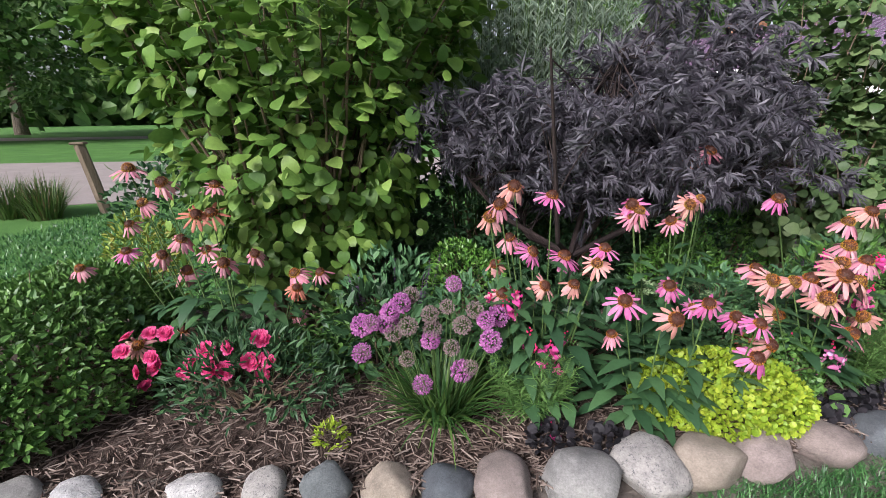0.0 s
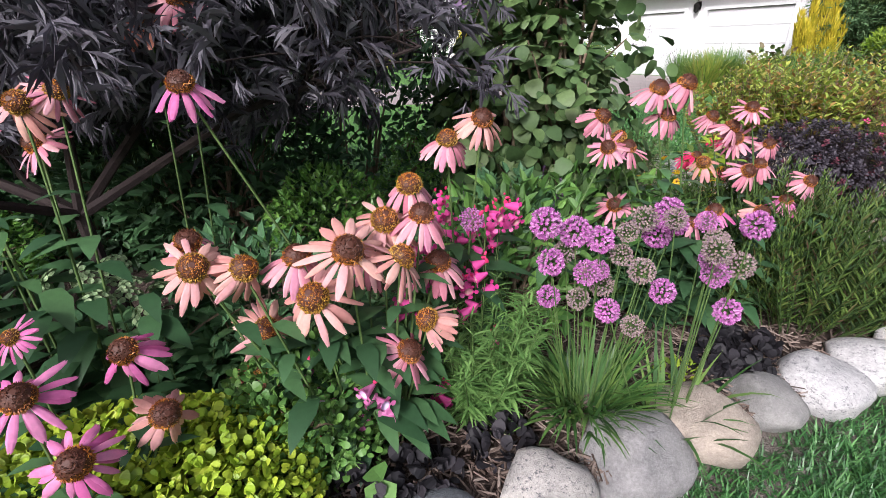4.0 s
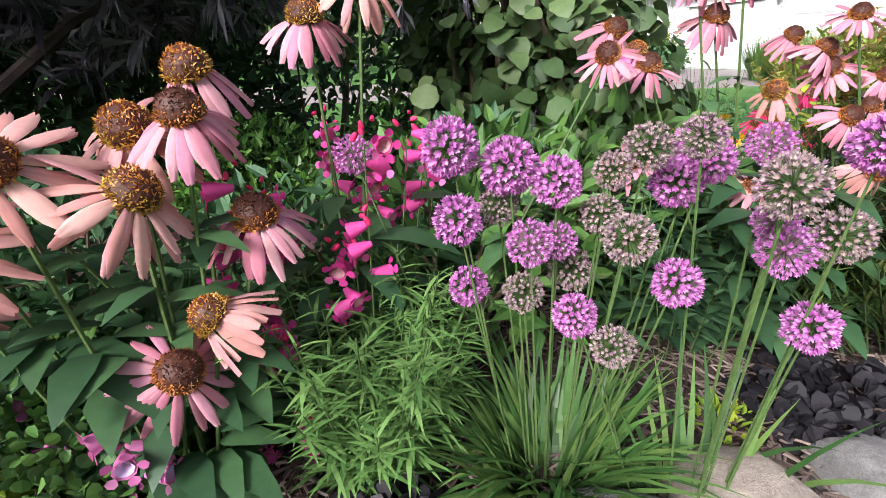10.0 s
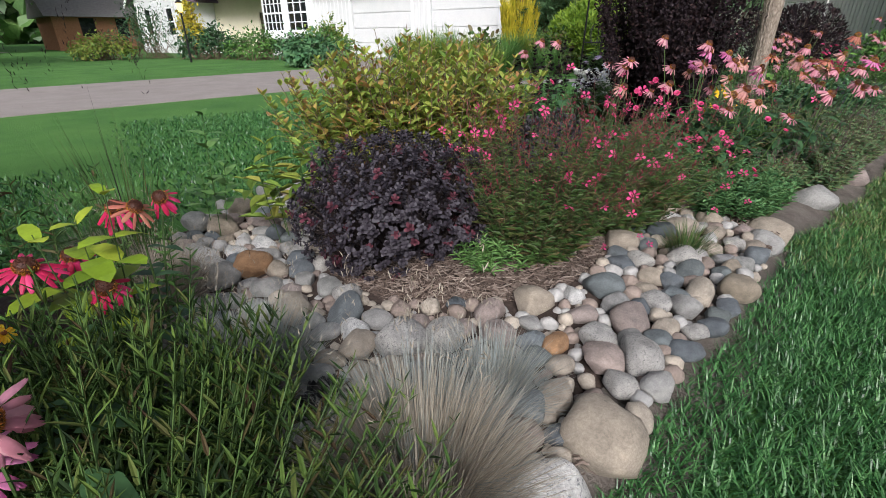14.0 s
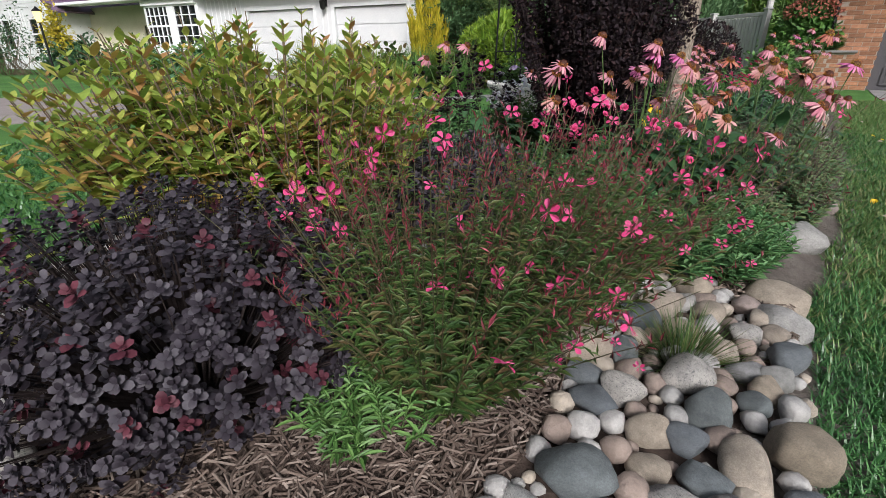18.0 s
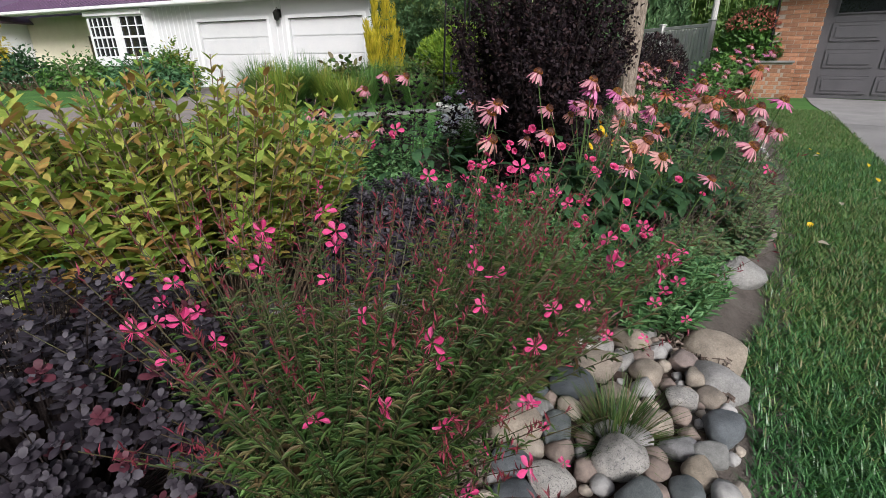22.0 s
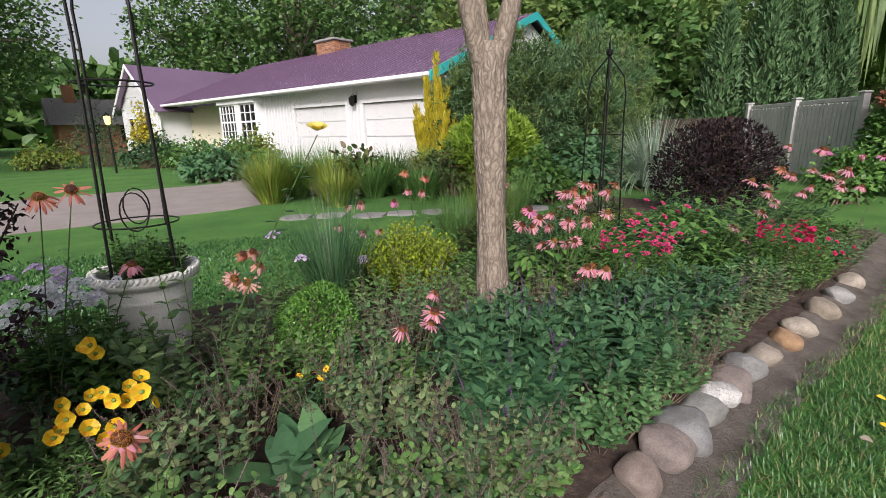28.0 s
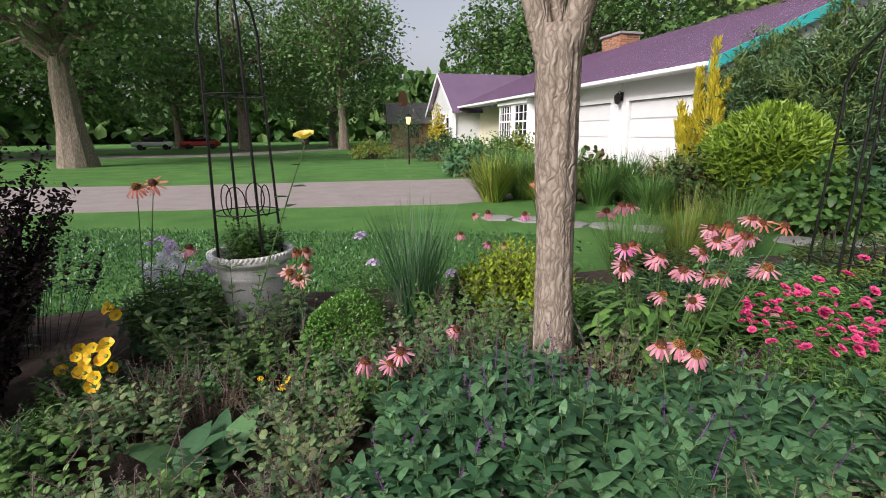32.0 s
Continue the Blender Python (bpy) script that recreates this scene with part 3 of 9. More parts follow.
def bush(name, label, category, at, radii, count, leaf, mat, seed=1, width=0.55, stems=10, stem_mat=None, low=-0.25, up=0.3, fold=0.2, droop=0.2, lift=0.55, jitter=0.6, fill=0.35, group="", core=None, parts=("foliage", "branching"), turn=0.0, wide_at=(0.3, 0.68), taper=0.75):
    """A leafy shrub: twigs from the root out to the crown, and leaves over its whole outer mass."""
    ob = thing(name, label, category, at, turn, group)
    g = np.random.default_rng(seed)
    c = (0, 0, radii[2] * lift)
    s = Shape()
    p, n = lumps(count, radii, c, low, seed, fill)
    keep = p[:, 2] > 0.01
    p, n = p[keep], n[keep]
    d = tilted(n, seed + 1, jitter, up)
    ln = leaf * (0.65 + 0.6 * g.random(len(p)))
    if width > 0.7:
        ovals(s, p, d, tilted(n, seed + 2, 0.5, 0.8), ln, ln * width, 0, fold, droop)
    else:
        leaves(s, p, d, tilted(n, seed + 2, 0.5, 0.8), ln, ln * width, 0, fold, droop, wide_at, taper)
    part(parts[0], s, mat, ob)["kind"] = "stuff"
    if stems:
        s = Shape()
        q, m = lumps(stems, np.array(radii) * 0.85, c, 0.0, seed + 3, 0.3)
        a = g.normal(size=(len(q), 3)) * np.array([radii[0], radii[1], 0]) * 0.12
        twigs(s, a, q, radii[2] * 0.016 + 0.003, 0.002, 0, radii[2] * 0.08, 4, 5)
        a2 = a + (q - a) * (0.4 + 0.4 * g.random((len(q), 1)))
        q2 = a2 + tilted(m, seed + 5, 0.8, 0.2) * np.mean(radii) * 0.5
        twigs(s, a2, q2, 0.005, 0.0015, 0, 0.01, 3, 4)
        part(parts[1], s, stem_mat or TWIG, ob)["kind"] = "stuff"
    return ob


# --- coneflowers ---
def petal_ring(s, k, r0, length, width, drop, seed, slot=0, curl=0.5):
    g = np.random.default_rng(seed)
    a = np.arange(k) * 2 * math.pi / k + g.normal(size=k) * 0.12
    L = length * (0.8 + 0.34 * g.random(k))
    W = width * (0.7 + 0.5 * g.random(k))
    out = np.stack([np.cos(a), np.sin(a), 0 * a], 1)
    side0 = np.stack([-np.sin(a), np.cos(a), 0 * a], 1)
    dp = drop + g.normal(size=k) * 0.2
    twist = g.normal(size=k) * 0.3
    c, rows, up = out * r0, [], np.array([0, 0, 1.0])
    for i, w in enumerate((0.42, 0.82, 1.0, 0.96, 0.5)):
        th = dp + curl * (i / 4 - 0.2)
        nrm = out * np.sin(th)[:, None] + up * np.cos(th)[:, None]
        tw = (twist * i / 4)[:, None]
        side = side0 * np.cos(tw) + nrm * np.sin(tw)
        nrm = nrm * np.cos(tw) - side0 * np.sin(tw)
        h = (W * w * 0.5)[:, None]
        tip = (L * 0.05 * (i == 4))[:, None] * out
        rows += [c - side * h - nrm * h * 0.3, c - side * h * 0.4 + nrm * h * 0.12 + tip, c - nrm * h * 0.08, c + side * h * 0.4 + nrm * h * 0.12 + tip, c + side * h - nrm * h * 0.3]
        c = c + (out * np.cos(th)[:, None] - up * np.sin(th)[:, None]) * (L / 4)[:, None]
    f = [(5 * i + j, 5 * i + j + 1, 5 * i + j + 6, 5 * i + j + 5) for i in range(4) for j in range(4)]
    s.add_many(np.stack(rows, 1), f, slot)


def cone_shape(r, h, spikes, seed, split=2.0):
    """A bristly cone; bristles below split of its height take the rim colour, those above it the crown colour."""
    s = Shape()
    lathe(s, [(r * 0.7, -h * 0.14), (r * 0.93, 0.05 * h), (r * 0.95, h * 0.3), (r * 0.8, h * 0.62), (r * 0.5, h * 0.86), (r * 0.16, h * 0.95)], 14)
    s.add([(r * 0.16 * math.cos(2 * math.pi * j / 14), r * 0.16 * math.sin(2 * math.pi * j / 14), h * 0.95) for j in range(14)], [tuple(range(14))])
    g = np.random.default_rng(seed)
    i = np.arange(spikes)
    z = (i + 0.5) / spikes
    a = i * 2.39996
    rr = r * 0.94 * np.sqrt(np.maximum(0, 1 - (z * 0.97) ** 2))
    p = np.stack([rr * np.cos(a), rr * np.sin(a), z * h * 0.93], 1)
    d = unit(np.stack([rr * np.cos(a), rr * np.sin(a), 0.35 * h + z * h * 1.3], 1) + g.normal(size=(spikes, 3)) * 0.08)
    ln = r * (0.24 - 0.08 * z[:, None]) * (0.8 + 0.4 * g.random((spikes, 1)))
    x = unit(np.cross(d, [[0.2, 0.3, 1.0]]))
    y = np.cross(d, x)
    w = r * 0.062
    v = np.stack([p + x * w, p - x * w * 0.5 + y * w * 0.87, p - x * w * 0.5 - y * w * 0.87, p + d * ln], 1)
    f = [(0, 1, 3), (1, 2, 3), (2, 0, 3)]
    s.add_many(v[z <= split], f, 1)
    return s.add_many(v[z > split], f, 2)


PETALS, CONES = {}, {}
for i_, (nm_, mt_) in enumerate((("pink", PINK), ("peach", PEACH), ("magenta", ROSY), ("rust", RUST), ("cerise", CERISE))):
    for v_ in range(4):
        s_ = Shape()
        petal_ring(s_, (18, 20, 16, 11)[v_], 0.017, 0.056, 0.0142, (0.42, 0.68, 0.95, 0.25)[v_], 40 + i_ * 7 + v_, 0, (0.5, 0.7, 0.5, 0.3)[v_])
        PETALS[nm_, v_] = s_.mesh("petals", mt_, True)
for nm_, mt_ in (("rust", CONE), ("gold", CONE_G)):
    CONES[nm_] = cone_shape(0.024, 0.028, 520, 3, 0.66 if nm_ == "gold" else 0.6).mesh("cone", [CONE_D, CONE, CONE_D] if nm_ == "rust" else [CONE_D, CONE_G, CONE], False)


def coneflower(name, label, at, heads, seed, leaf_r=0.2, leaf_h=0.4, leafs=90, big=0.13, group="coneflower clumps", toward=(0, -1), mat=None):
    """A clump: lance leaves on stiff stalks, and flower heads (x, y, z, size, colour) given about the root."""
    ob = thing(name, label, "coneflower", at, 0, group)
    g = np.random.default_rng(seed)
    lf = Shape()
    leafs = int(leafs * 0.6)
    for x, y, z, size, col in heads:
        top = np.array([x, y, z])
        root = np.array([x * 0.3 + g.normal() * 0.03, y * 0.3 + g.normal() * 0.03, 0.0])
        st = Shape()
        twigs(st, [root], [top - np.array([0, 0, 0.006 * size])], 0.0042, 0.003, 0, 0.0, 4, 5)
        part("stem", st, STALK, ob)
        k = 6
        f = g.random(k) * 0.55 + 0.25
        a = g.random(k) * 6.28
        p = root + (top - root) * f[:, None]
        d = np.stack([np.cos(a), np.sin(a), 0.25 + 0 * a], 1)
        ln = big * (0.6 + 0.5 * g.random(k)) * (1.1 - f * 0.65)
        ovals(lf, p, d, np.tile([0, 0, 1.0], (k, 1)), ln * 1.1, ln * 0.46, 0, 0.3, 0.4, (0.75, 1.0, 0.45))
    a, r = g.random(leafs) * 6.28, np.sqrt(g.random(leafs)) * leaf_r
    z = (0.15 + 0.85 * g.random(leafs)) * leaf_h
    p = np.stack([r * np.cos(a), r * np.sin(a), z], 1)
    d = np.stack([np.cos(a) + g.normal(size=leafs) * 0.5, np.sin(a) + g.normal(size=leafs) * 0.5, 0.5 * g.random(leafs) - 0.1], 1)
    p[:, :2] -= np.array(toward) * leaf_r * 0.45
    ln = big * 0.75 * (0.7 + 0.6 * g.random(leafs))
    ovals(lf, p, d, np.tile([0, 0, 1.0], (leafs, 1)), ln * 1.15, ln * 0.5, 0, 0.3, 0.45, (0.75, 1.0, 0.45))
    part("foliage", lf, mat or GREEN_D, ob, smooth=True)["kind"] = "stuff"
    for x, y, z, size, col in heads:
        v = int(g.integers(0, 3 if col != "rust" else 4))
        fl = part("flower", PETALS[col, v], None, ob)
        tx, ty = toward
        lean = (0.55 if col == "peach" else 0.25) + g.random() * 0.6
        yaw = math.atan2(ty, tx) + g.normal() * 0.5
        q = Matrix.Rotation(yaw, 4, "Z") @ Matrix.Rotation(lean, 4, "Y") @ Matrix.Rotation(g.random() * 6.28, 4, "Z")
        fl.matrix_basis = Matrix.Translation((x, y, z)) @ q @ Matrix.Scale(0.94 * size, 4)
        co = part("cone", CONES["gold" if g.random() < (0.7 if col == "peach" else 0.15) else "rust"], None, fl)
    return ob


# --- alliums ---
def floret_ball(r, k, mat, seed, petal=0.010, green=STALK):
    s = Shape()
    i = np.arange(k)
    z = 1 - 2 * (i + 0.5) / k
    a = i * 2.39996
    d = np.stack([np.sqrt(1 - z * z) * np.cos(a), np.sqrt(1 - z * z) * np.sin(a), z], 1)
    g = np.random.default_rng(seed)
    d = unit(d + g.normal(size=d.shape) * 0.06)
    p = d * r * (0.74 + 0.3 * g.random((k, 1)))
    twigs(s, d * r * 0.1, p, 0.0006, 0.0005, 1, 0, 1, 3)
    x = unit(np.cross(d, [[0.31, 0.2, 1.0]]))
    y = np.cross(d, x)
    for j in range(6):
        t = j * math.pi / 3
        e = x * math.cos(t) + y * math.sin(t)
        leaves(s, p, unit(e * 0.7 + d), d, petal, petal * 0.42, 0, 0.2, -0.1)
    return s.mesh("florets", [mat, green])


BALLS = {"purple": floret_ball(0.032, 150, ALLIUM, 1, 0.0115), "faded": floret_ball(0.030, 170, FADED, 2, 0.0075), "half": floret_ball(0.031, 170, ALLIUM, 5, 0.0075, FADED)}


def allium(label, at, heads, seed, spread=0.16, blades_n=420, length=0.32):
    ob = thing("allium_clump", label, "ornamental onion", at, 0, "ornamental onion clumps")
    g = np.random.default_rng(seed)
    s = Shape()
    a, r = g.random(blades_n) * 6.28, np.sqrt(g.random(blades_n)) * 0.09
    p = np.stack([r * np.cos(a), r * np.sin(a), 0 * a], 1)
    blades(s, p, a + g.normal(size=blades_n) * 0.5, 0.08 + 0.6 * g.random(blades_n), 0.25 + 1.5 * g.random(blades_n) ** 1.3, length * (0.6 + 0.5 * g.random(blades_n)), 0.0155, 0, 6)
    part("grass_foliage", s, STRAP, ob)["kind"] = "stuff"
    for h in heads:
        s = Shape()
        hp = np.array([h[:3]])
        twigs(s, hp * [0.35, 0.35, 0], hp, 0.0024, 0.0018, 0, 0.01, 4, 5)
        part("stem", s, STALK, ob)
    for x, y, z, size, col in heads:
        b = part("flower_head", BALLS[col], None, ob)
        b.matrix_basis = Matrix.LocRotScale((x, y, z), Euler((g.random() * 0.6, g.random() * 0.6, g.random() * 6)), (size,) * 3)
    return ob


# --- stones ---
def pebble(seed, sub=3, rough=0.16):
    bm = bmesh.new()
    bmesh.ops.create_icosphere(bm, subdivisions=sub, radius=1.0)
    o = Vector((seed * 3.7, seed * 1.9, seed * 0.7))
    g = np.random.default_rng(seed)
    cuts = [(Vector(unit(g.normal(size=3))), 0.62 + 0.28 * g.random()) for _ in range(8)]
    for v in bm.verts:
        d = v.co.normalized()
        r = 1 + rough * noise.noise(d * 0.9 + o) * 1.7 + rough * 0.45 * noise.noise(d * 2.4 + o) + rough * 0.16 * noise.noise(d * 6 + o)
        q = d * r
        for n, h in cuts:
            e = q.dot(n) - h
            if e > 0:
                q -= n * e * 0.85
        v.co = q
    me = bpy.data.meshes.new("stone")
    bm.to_mesh(me)
    bm.free()
    for p in me.polygons:
        p.use_smooth = True
    return me


PEBBLES = [pebble(i + 1) for i in range(10)]
PEB_BY = {}


def stone(name, label, at, size, kind, mat, turn=0.0, group="", category="stone", parent=None):
    key = (kind % len(PEBBLES), mat.name)
    if key not in PEB_BY:
        me = PEBBLES[key[0]].copy()
        me.materials.append(mat)
        PEB_BY[key] = me
    ob = new(name, PEB_BY[key])
    tilt = 0.25 * math.sin(kind * 5.1)
    ob.matrix_basis = Matrix.LocRotScale(Vector(at), Euler((tilt, tilt * 0.6, turn)), size)
    if parent is not None:
        ob.parent = parent
        return ob
    return tagged(ob, label, category, group)

# --- other flowers ---
def rosette(k, r, w, layers, mat, seed, lift=0.5, eye=None):
    """A round blossom with layers of petals."""
    s = Shape()
    g = np.random.default_rng(seed)
    for j in range(layers):
        a = np.arange(k) * 6.283 / k + j * 0.5 + g.normal(size=k) * 0.1
        e = np.stack([np.cos(a), np.sin(a), 0 * a + lift + 0.45 * j], 1)
        f = 1 - 0.25 * j
        leaves(s, np.tile([[0, 0, 0.002 * j]], (k, 1)), e, np.tile([0, 0, 1.0], (k, 1)), r * f, w * f, 0, 0.15, 0.1, (0.45, 0.85), 0.95)
    mats = [mat]
    if eye:
        lathe(s, [(r * 0.24, r * 0.18), (r * 0.2, r * 0.32), (r * 0.02, r * 0.36)], 8, 1)
        mats.append(eye)
    return s.mesh("blossom", mats, False)


def bell(mat, throat, seed):
    """A flared tube, as beardtongue has."""
    s = Shape()
    lathe(s, [(0.0035, 0), (0.006, 0.008), (0.0095, 0.02), (0.011, 0.028)], 8)
    k = 5
    a = np.arange(k) * 6.283 / k
    e = np.stack([np.cos(a), np.sin(a), 0.35 + 0 * a], 1)
    leaves(s, e * [0.0095, 0.0095, 0] + [0, 0, 0.027], e, np.tile([0, 0, 1.0], (k, 1)), 0.011, 0.011, 0, 0.1, 0.1, (0.4, 0.8), 0.9)
    lathe(s, [(0.0085, 0.027), (0.004, 0.018), (0.001, 0.012)], 8, 1)
    return s.mesh("blossom", [mat, throat], True)


def moth(mat):
    """A small four-petalled blossom with long stamens."""
    s = Shape()
    a = np.array([-0.15, 0.95, 2.2, 3.3])
    e = np.stack([np.cos(a), 0 * a + 0.25, np.sin(a)], 1)
    leaves(s, e * 0.004, e, np.tile([0, -1.0, 0.1], (4, 1)), 0.021, 0.0125, 0, 0.15, 0.12, (0.55, 0.82), 0.85)
    t = np.array([[-0.4, -0.5, -1], [0, -0.6, -1], [0.4, -0.5, -1], [0.15, -0.8, -1]]) * 0.014
    twigs(s, np.zeros((4, 3)), t, 0.0007, 0.0005, 0, 0, 1, 3)
    return s.mesh("blossom", mat)


BELL_P = bell(ORCHID, PINK, 1)
BELL_V = bell(ROSY, LILAC, 2)
BUD = cone_shape(0.0052, 0.015, 6, 9).mesh("bud", [CERISE, STALK])
MOTH = moth(HOT)
PINKS = rosette(13, 0.021, 0.011, 4, HOT, 3)
PINKS_D = rosette(13, 0.021, 0.011, 4, CERISE, 4)
PHLOX_W = rosette(5, 0.016, 0.014, 1, WHITE, 5, 0.25)
PHLOX_L = rosette(5, 0.016, 0.014, 1, LILAC, 6, 0.25)


def cluster(floret, k, r, seed):
    """A domed head of many small blossoms."""
    g = np.random.default_rng(seed)
    v = np.array([q.co[:] for q in floret.vertices])
    f = [tuple(q.vertices) for q in floret.polygons]
    s = Shape()
    for i in range(k):
        a, h = i * 2.39996, math.sqrt((i + 0.5) / k)
        m = Euler((h * 0.9, 0, a + math.pi / 2)).to_matrix() @ Euler((0, 0, g.random() * 6)).to_matrix()
        s.add_many((v @ np.array(m).T + [r * h * math.cos(a), r * h * math.sin(a), r * 0.7 * (1 - h * h)])[None], f)
    return s.mesh("flower_cluster", floret.materials[0])


BUD_C = cluster(rosette(5, 0.011, 0.012, 1, BUDGREEN, 7, 0.6), 22, 0.04, 4)
PHLOX_WC = cluster(PHLOX_W, 13, 0.045, 1)
PHLOX_LC = cluster(PHLOX_L, 13, 0.045, 2)
TRUMPET = rosette(6, 0.022, 0.02, 1, YELLOW, 7, 0.7, GREEN_Y)
SUSAN = rosette(12, 0.03, 0.009, 1, YELLOW, 8, 0.05, CONE)
ROSE = rosette(8, 0.04, 0.034, 4, CREAM, 9, 0.7)


def set_blossoms(ob, mesh, places, size, seed, face=None, wild=0.4, name="blossom"):
    """Blossoms as parts of a plant at the given places (x, y, z)."""
    g = np.random.default_rng(seed)
    for p in places:
        b = part(name, mesh, None, ob)
        if face is None:
            r = Euler((g.normal() * wild, g.normal() * wild, g.random() * 6.28))
        else:
            r = Euler((face[0] + g.normal() * wild * 0.5, g.normal() * wild * 0.4, face[1] + g.normal() * wild))
        b.matrix_basis = Matrix.LocRotScale(Vector(p), r, (size * (0.8 + 0.4 * g.random()),) * 3)


def mound(name, label, category, at, radii, count, leaf, width, mat, seed, group="", **kw):
    return bush(name, label, category, at, radii, count, leaf, mat, seed, width, kw.pop("stems", 14), kw.pop("stem_mat", None), kw.pop("low", -0.1), lift=kw.pop("lift", 0.35), group=group, **kw)


def tuft(name, label, category, at, count, length, width, mat, seed, spread=0.08, lean=0.6, bend=0.9, plume=0, plume_mat=None, group="", size=1.0):
    ob = thing(name, label, category, at, 0, group)
    g = np.random.default_rng(seed)
    s = Shape()
    a, r = g.random(count) * 6.283, np.sqrt(g.random(count)) * spread
    p = np.stack([r * np.cos(a), r * np.sin(a), 0 * a], 1)
    blades(s, p, a + g.normal(size=count) * 0.4, lean * g.random(count), bend * g.random(count) ** 1.3, length * (0.55 + 0.5 * g.random(count)), width, 0, 5)
    part("grass_foliage", s, mat, ob)["kind"] = "stuff"
    if plume:
        s = Shape()
        a = g.random(plume) * 6.283
        p = np.zeros((plume, 3))
        tip = blades(s, p, a, 0.35 * g.random(plume), 0.3 * g.random(plume), length * (0.95 + 0.3 * g.random(plume)), 0.003, 0, 4)
        k = 14
        q = np.repeat(tip, k, 0) + g.normal(size=(plume * k, 3)) * [0.012, 0.012, 0.05]
        leaves(s, q, np.tile([0, 0, 1.0], (len(q), 1)) + g.normal(size=q.shape) * 0.4, g.normal(size=q.shape), 0.02, 0.003, 0)
        part("plume_growth", s, plume_mat or DRYGRASS, ob)["kind"] = "stuff"
    return ob


def beardtongue(label, at, seed, spikes, mesh, r=0.2, h=0.4, narrow=900):
    """Narrow leaves on many fine stems, with spikes of bells at (x, y, z)."""
    ob = thing("beardtongue", label, "beardtongue", at, 0, "beardtongues")
    g = np.random.default_rng(seed)
    s, st = Shape(), Shape()
    k = 70
    a, rr = g.random(k) * 6.283, np.sqrt(g.random(k)) * r
    tips = np.stack([rr * np.cos(a), rr * np.sin(a), h * (0.55 + 0.45 * g.random(k))], 1)
    tips = np.concatenate([tips, np.array(spikes)])
    root = tips * [0.35, 0.35, 0]
    twigs(st, root, tips, 0.002, 0.0012, 0, 0, 4, 4)
    i = g.integers(0, k, narrow)
    f = g.random(narrow) ** 0.8
    p = root[i] + (tips[i] - root[i]) * f[:, None]
    az = g.random(narrow) * 6.283
    d = np.stack([np.cos(az), np.sin(az), 0.1 + 0.9 * g.random(narrow)], 1)
    ln = 0.1 * (0.5 + 0.6 * g.random(narrow)) * (1.2 - 0.6 * f)
    ovals(s, p, d, np.tile([0, 0, 1.0], (narrow, 1)), ln, ln * 0.1 + 0.001, 0, 0.3, 0.35, (0.8, 0.9, 0.4))
    part("foliage", s, FRESH, ob)["kind"] = "stuff"
    part("stalk_growth", st, STALK, ob)["kind"] = "stuff"
    for x, y, z in spikes:
        for j in range(int(g.integers(2, 5))):
            b = part("blossom", mesh, None, ob)
            yaw = g.random() * 6.28
            b.matrix_basis = Matrix.LocRotScale((x + g.normal() * 0.012, y + g.normal() * 0.012, z - 0.035 * j + g.normal() * 0.006), Euler((math.pi / 2 + 0.35 + g.normal() * 0.2, 0, yaw)), (1.5,) * 3)
        for j in range(4):
            b = part("bud", BUD, None, ob)
            b.matrix_basis = Matrix.LocRotScale((x + g.normal() * 0.012, y + g.normal() * 0.012, z + 0.008 + 0.011 * j), Euler((g.normal() * 0.7, g.normal() * 0.7, 0)), (1.1 - 0.12 * j,) * 3)
    return ob


def spire_plant(name, label, category, at, radii, spires, seed, mat=None, leaf=0.06, count=500, floret=None, group=""):
    """Leafy mound with thin dark flower spires."""
    ob = mound(name, label, category, at, radii, count, leaf, 0.42, mat or GREEN_B, seed, group, up=0.6)
    g = np.random.default_rng(seed)
    s = Shape()
    for _ in range(spires):
        x, y = g.normal(size=2) * np.array(radii[:2]) * 0.45
        z0 = radii[2] * 0.9
        L = 0.1 + 0.12 * g.random()
        tip = np.array([x * 1.15, y * 1.15, z0 + L])
        twigs(s, [[x * 0.5, y * 0.5, 0.02]], [tip], 0.002, 0.001, 0)
        k = 34
        f = g.random(k)
        p = np.array([x, y, z0 - 0.02]) + (tip - [x, y, z0 - 0.02]) * f[:, None]
        a = g.random(k) * 6.283
        leaves(s, p, np.stack([np.cos(a), np.sin(a), 0.5 + 0 * a], 1), np.tile([0, 0, 1.0], (k, 1)), 0.012, 0.006, 0)
    part("spire_growth", s, floret or VIOLET, ob)["kind"] = "stuff"
    return ob


# --- trees ---
def crown_leaves(s, tips, per, spread, leaf, seed, slot=0, flat=0.7, width=0.6):
    g = np.random.default_rng(seed)
    k = len(tips) * per
    off = g.normal(size=(k, 3)) * [spread, spread, spread * flat]
    p = np.repeat(tips, per, 0) + off
    d = unit(off + g.normal(size=(k, 3)) * spread * 0.7 + [0, 0, -0.15 * spread])
    n = unit(g.normal(size=(k, 3)) * 0.6 + [0, 0, 1.0])
    ln = leaf * (0.6 + 0.7 * g.random(k))[:, None]
    x = unit(np.cross(d, n)) * ln * width * 0.5
    s.add_many(np.stack([p, p + d * ln * 0.5 - x, p + d * ln * 0.5 + x, p + d * ln - n * ln * 0.12], 1), [(0, 3, 1), (0, 2, 3)], slot)


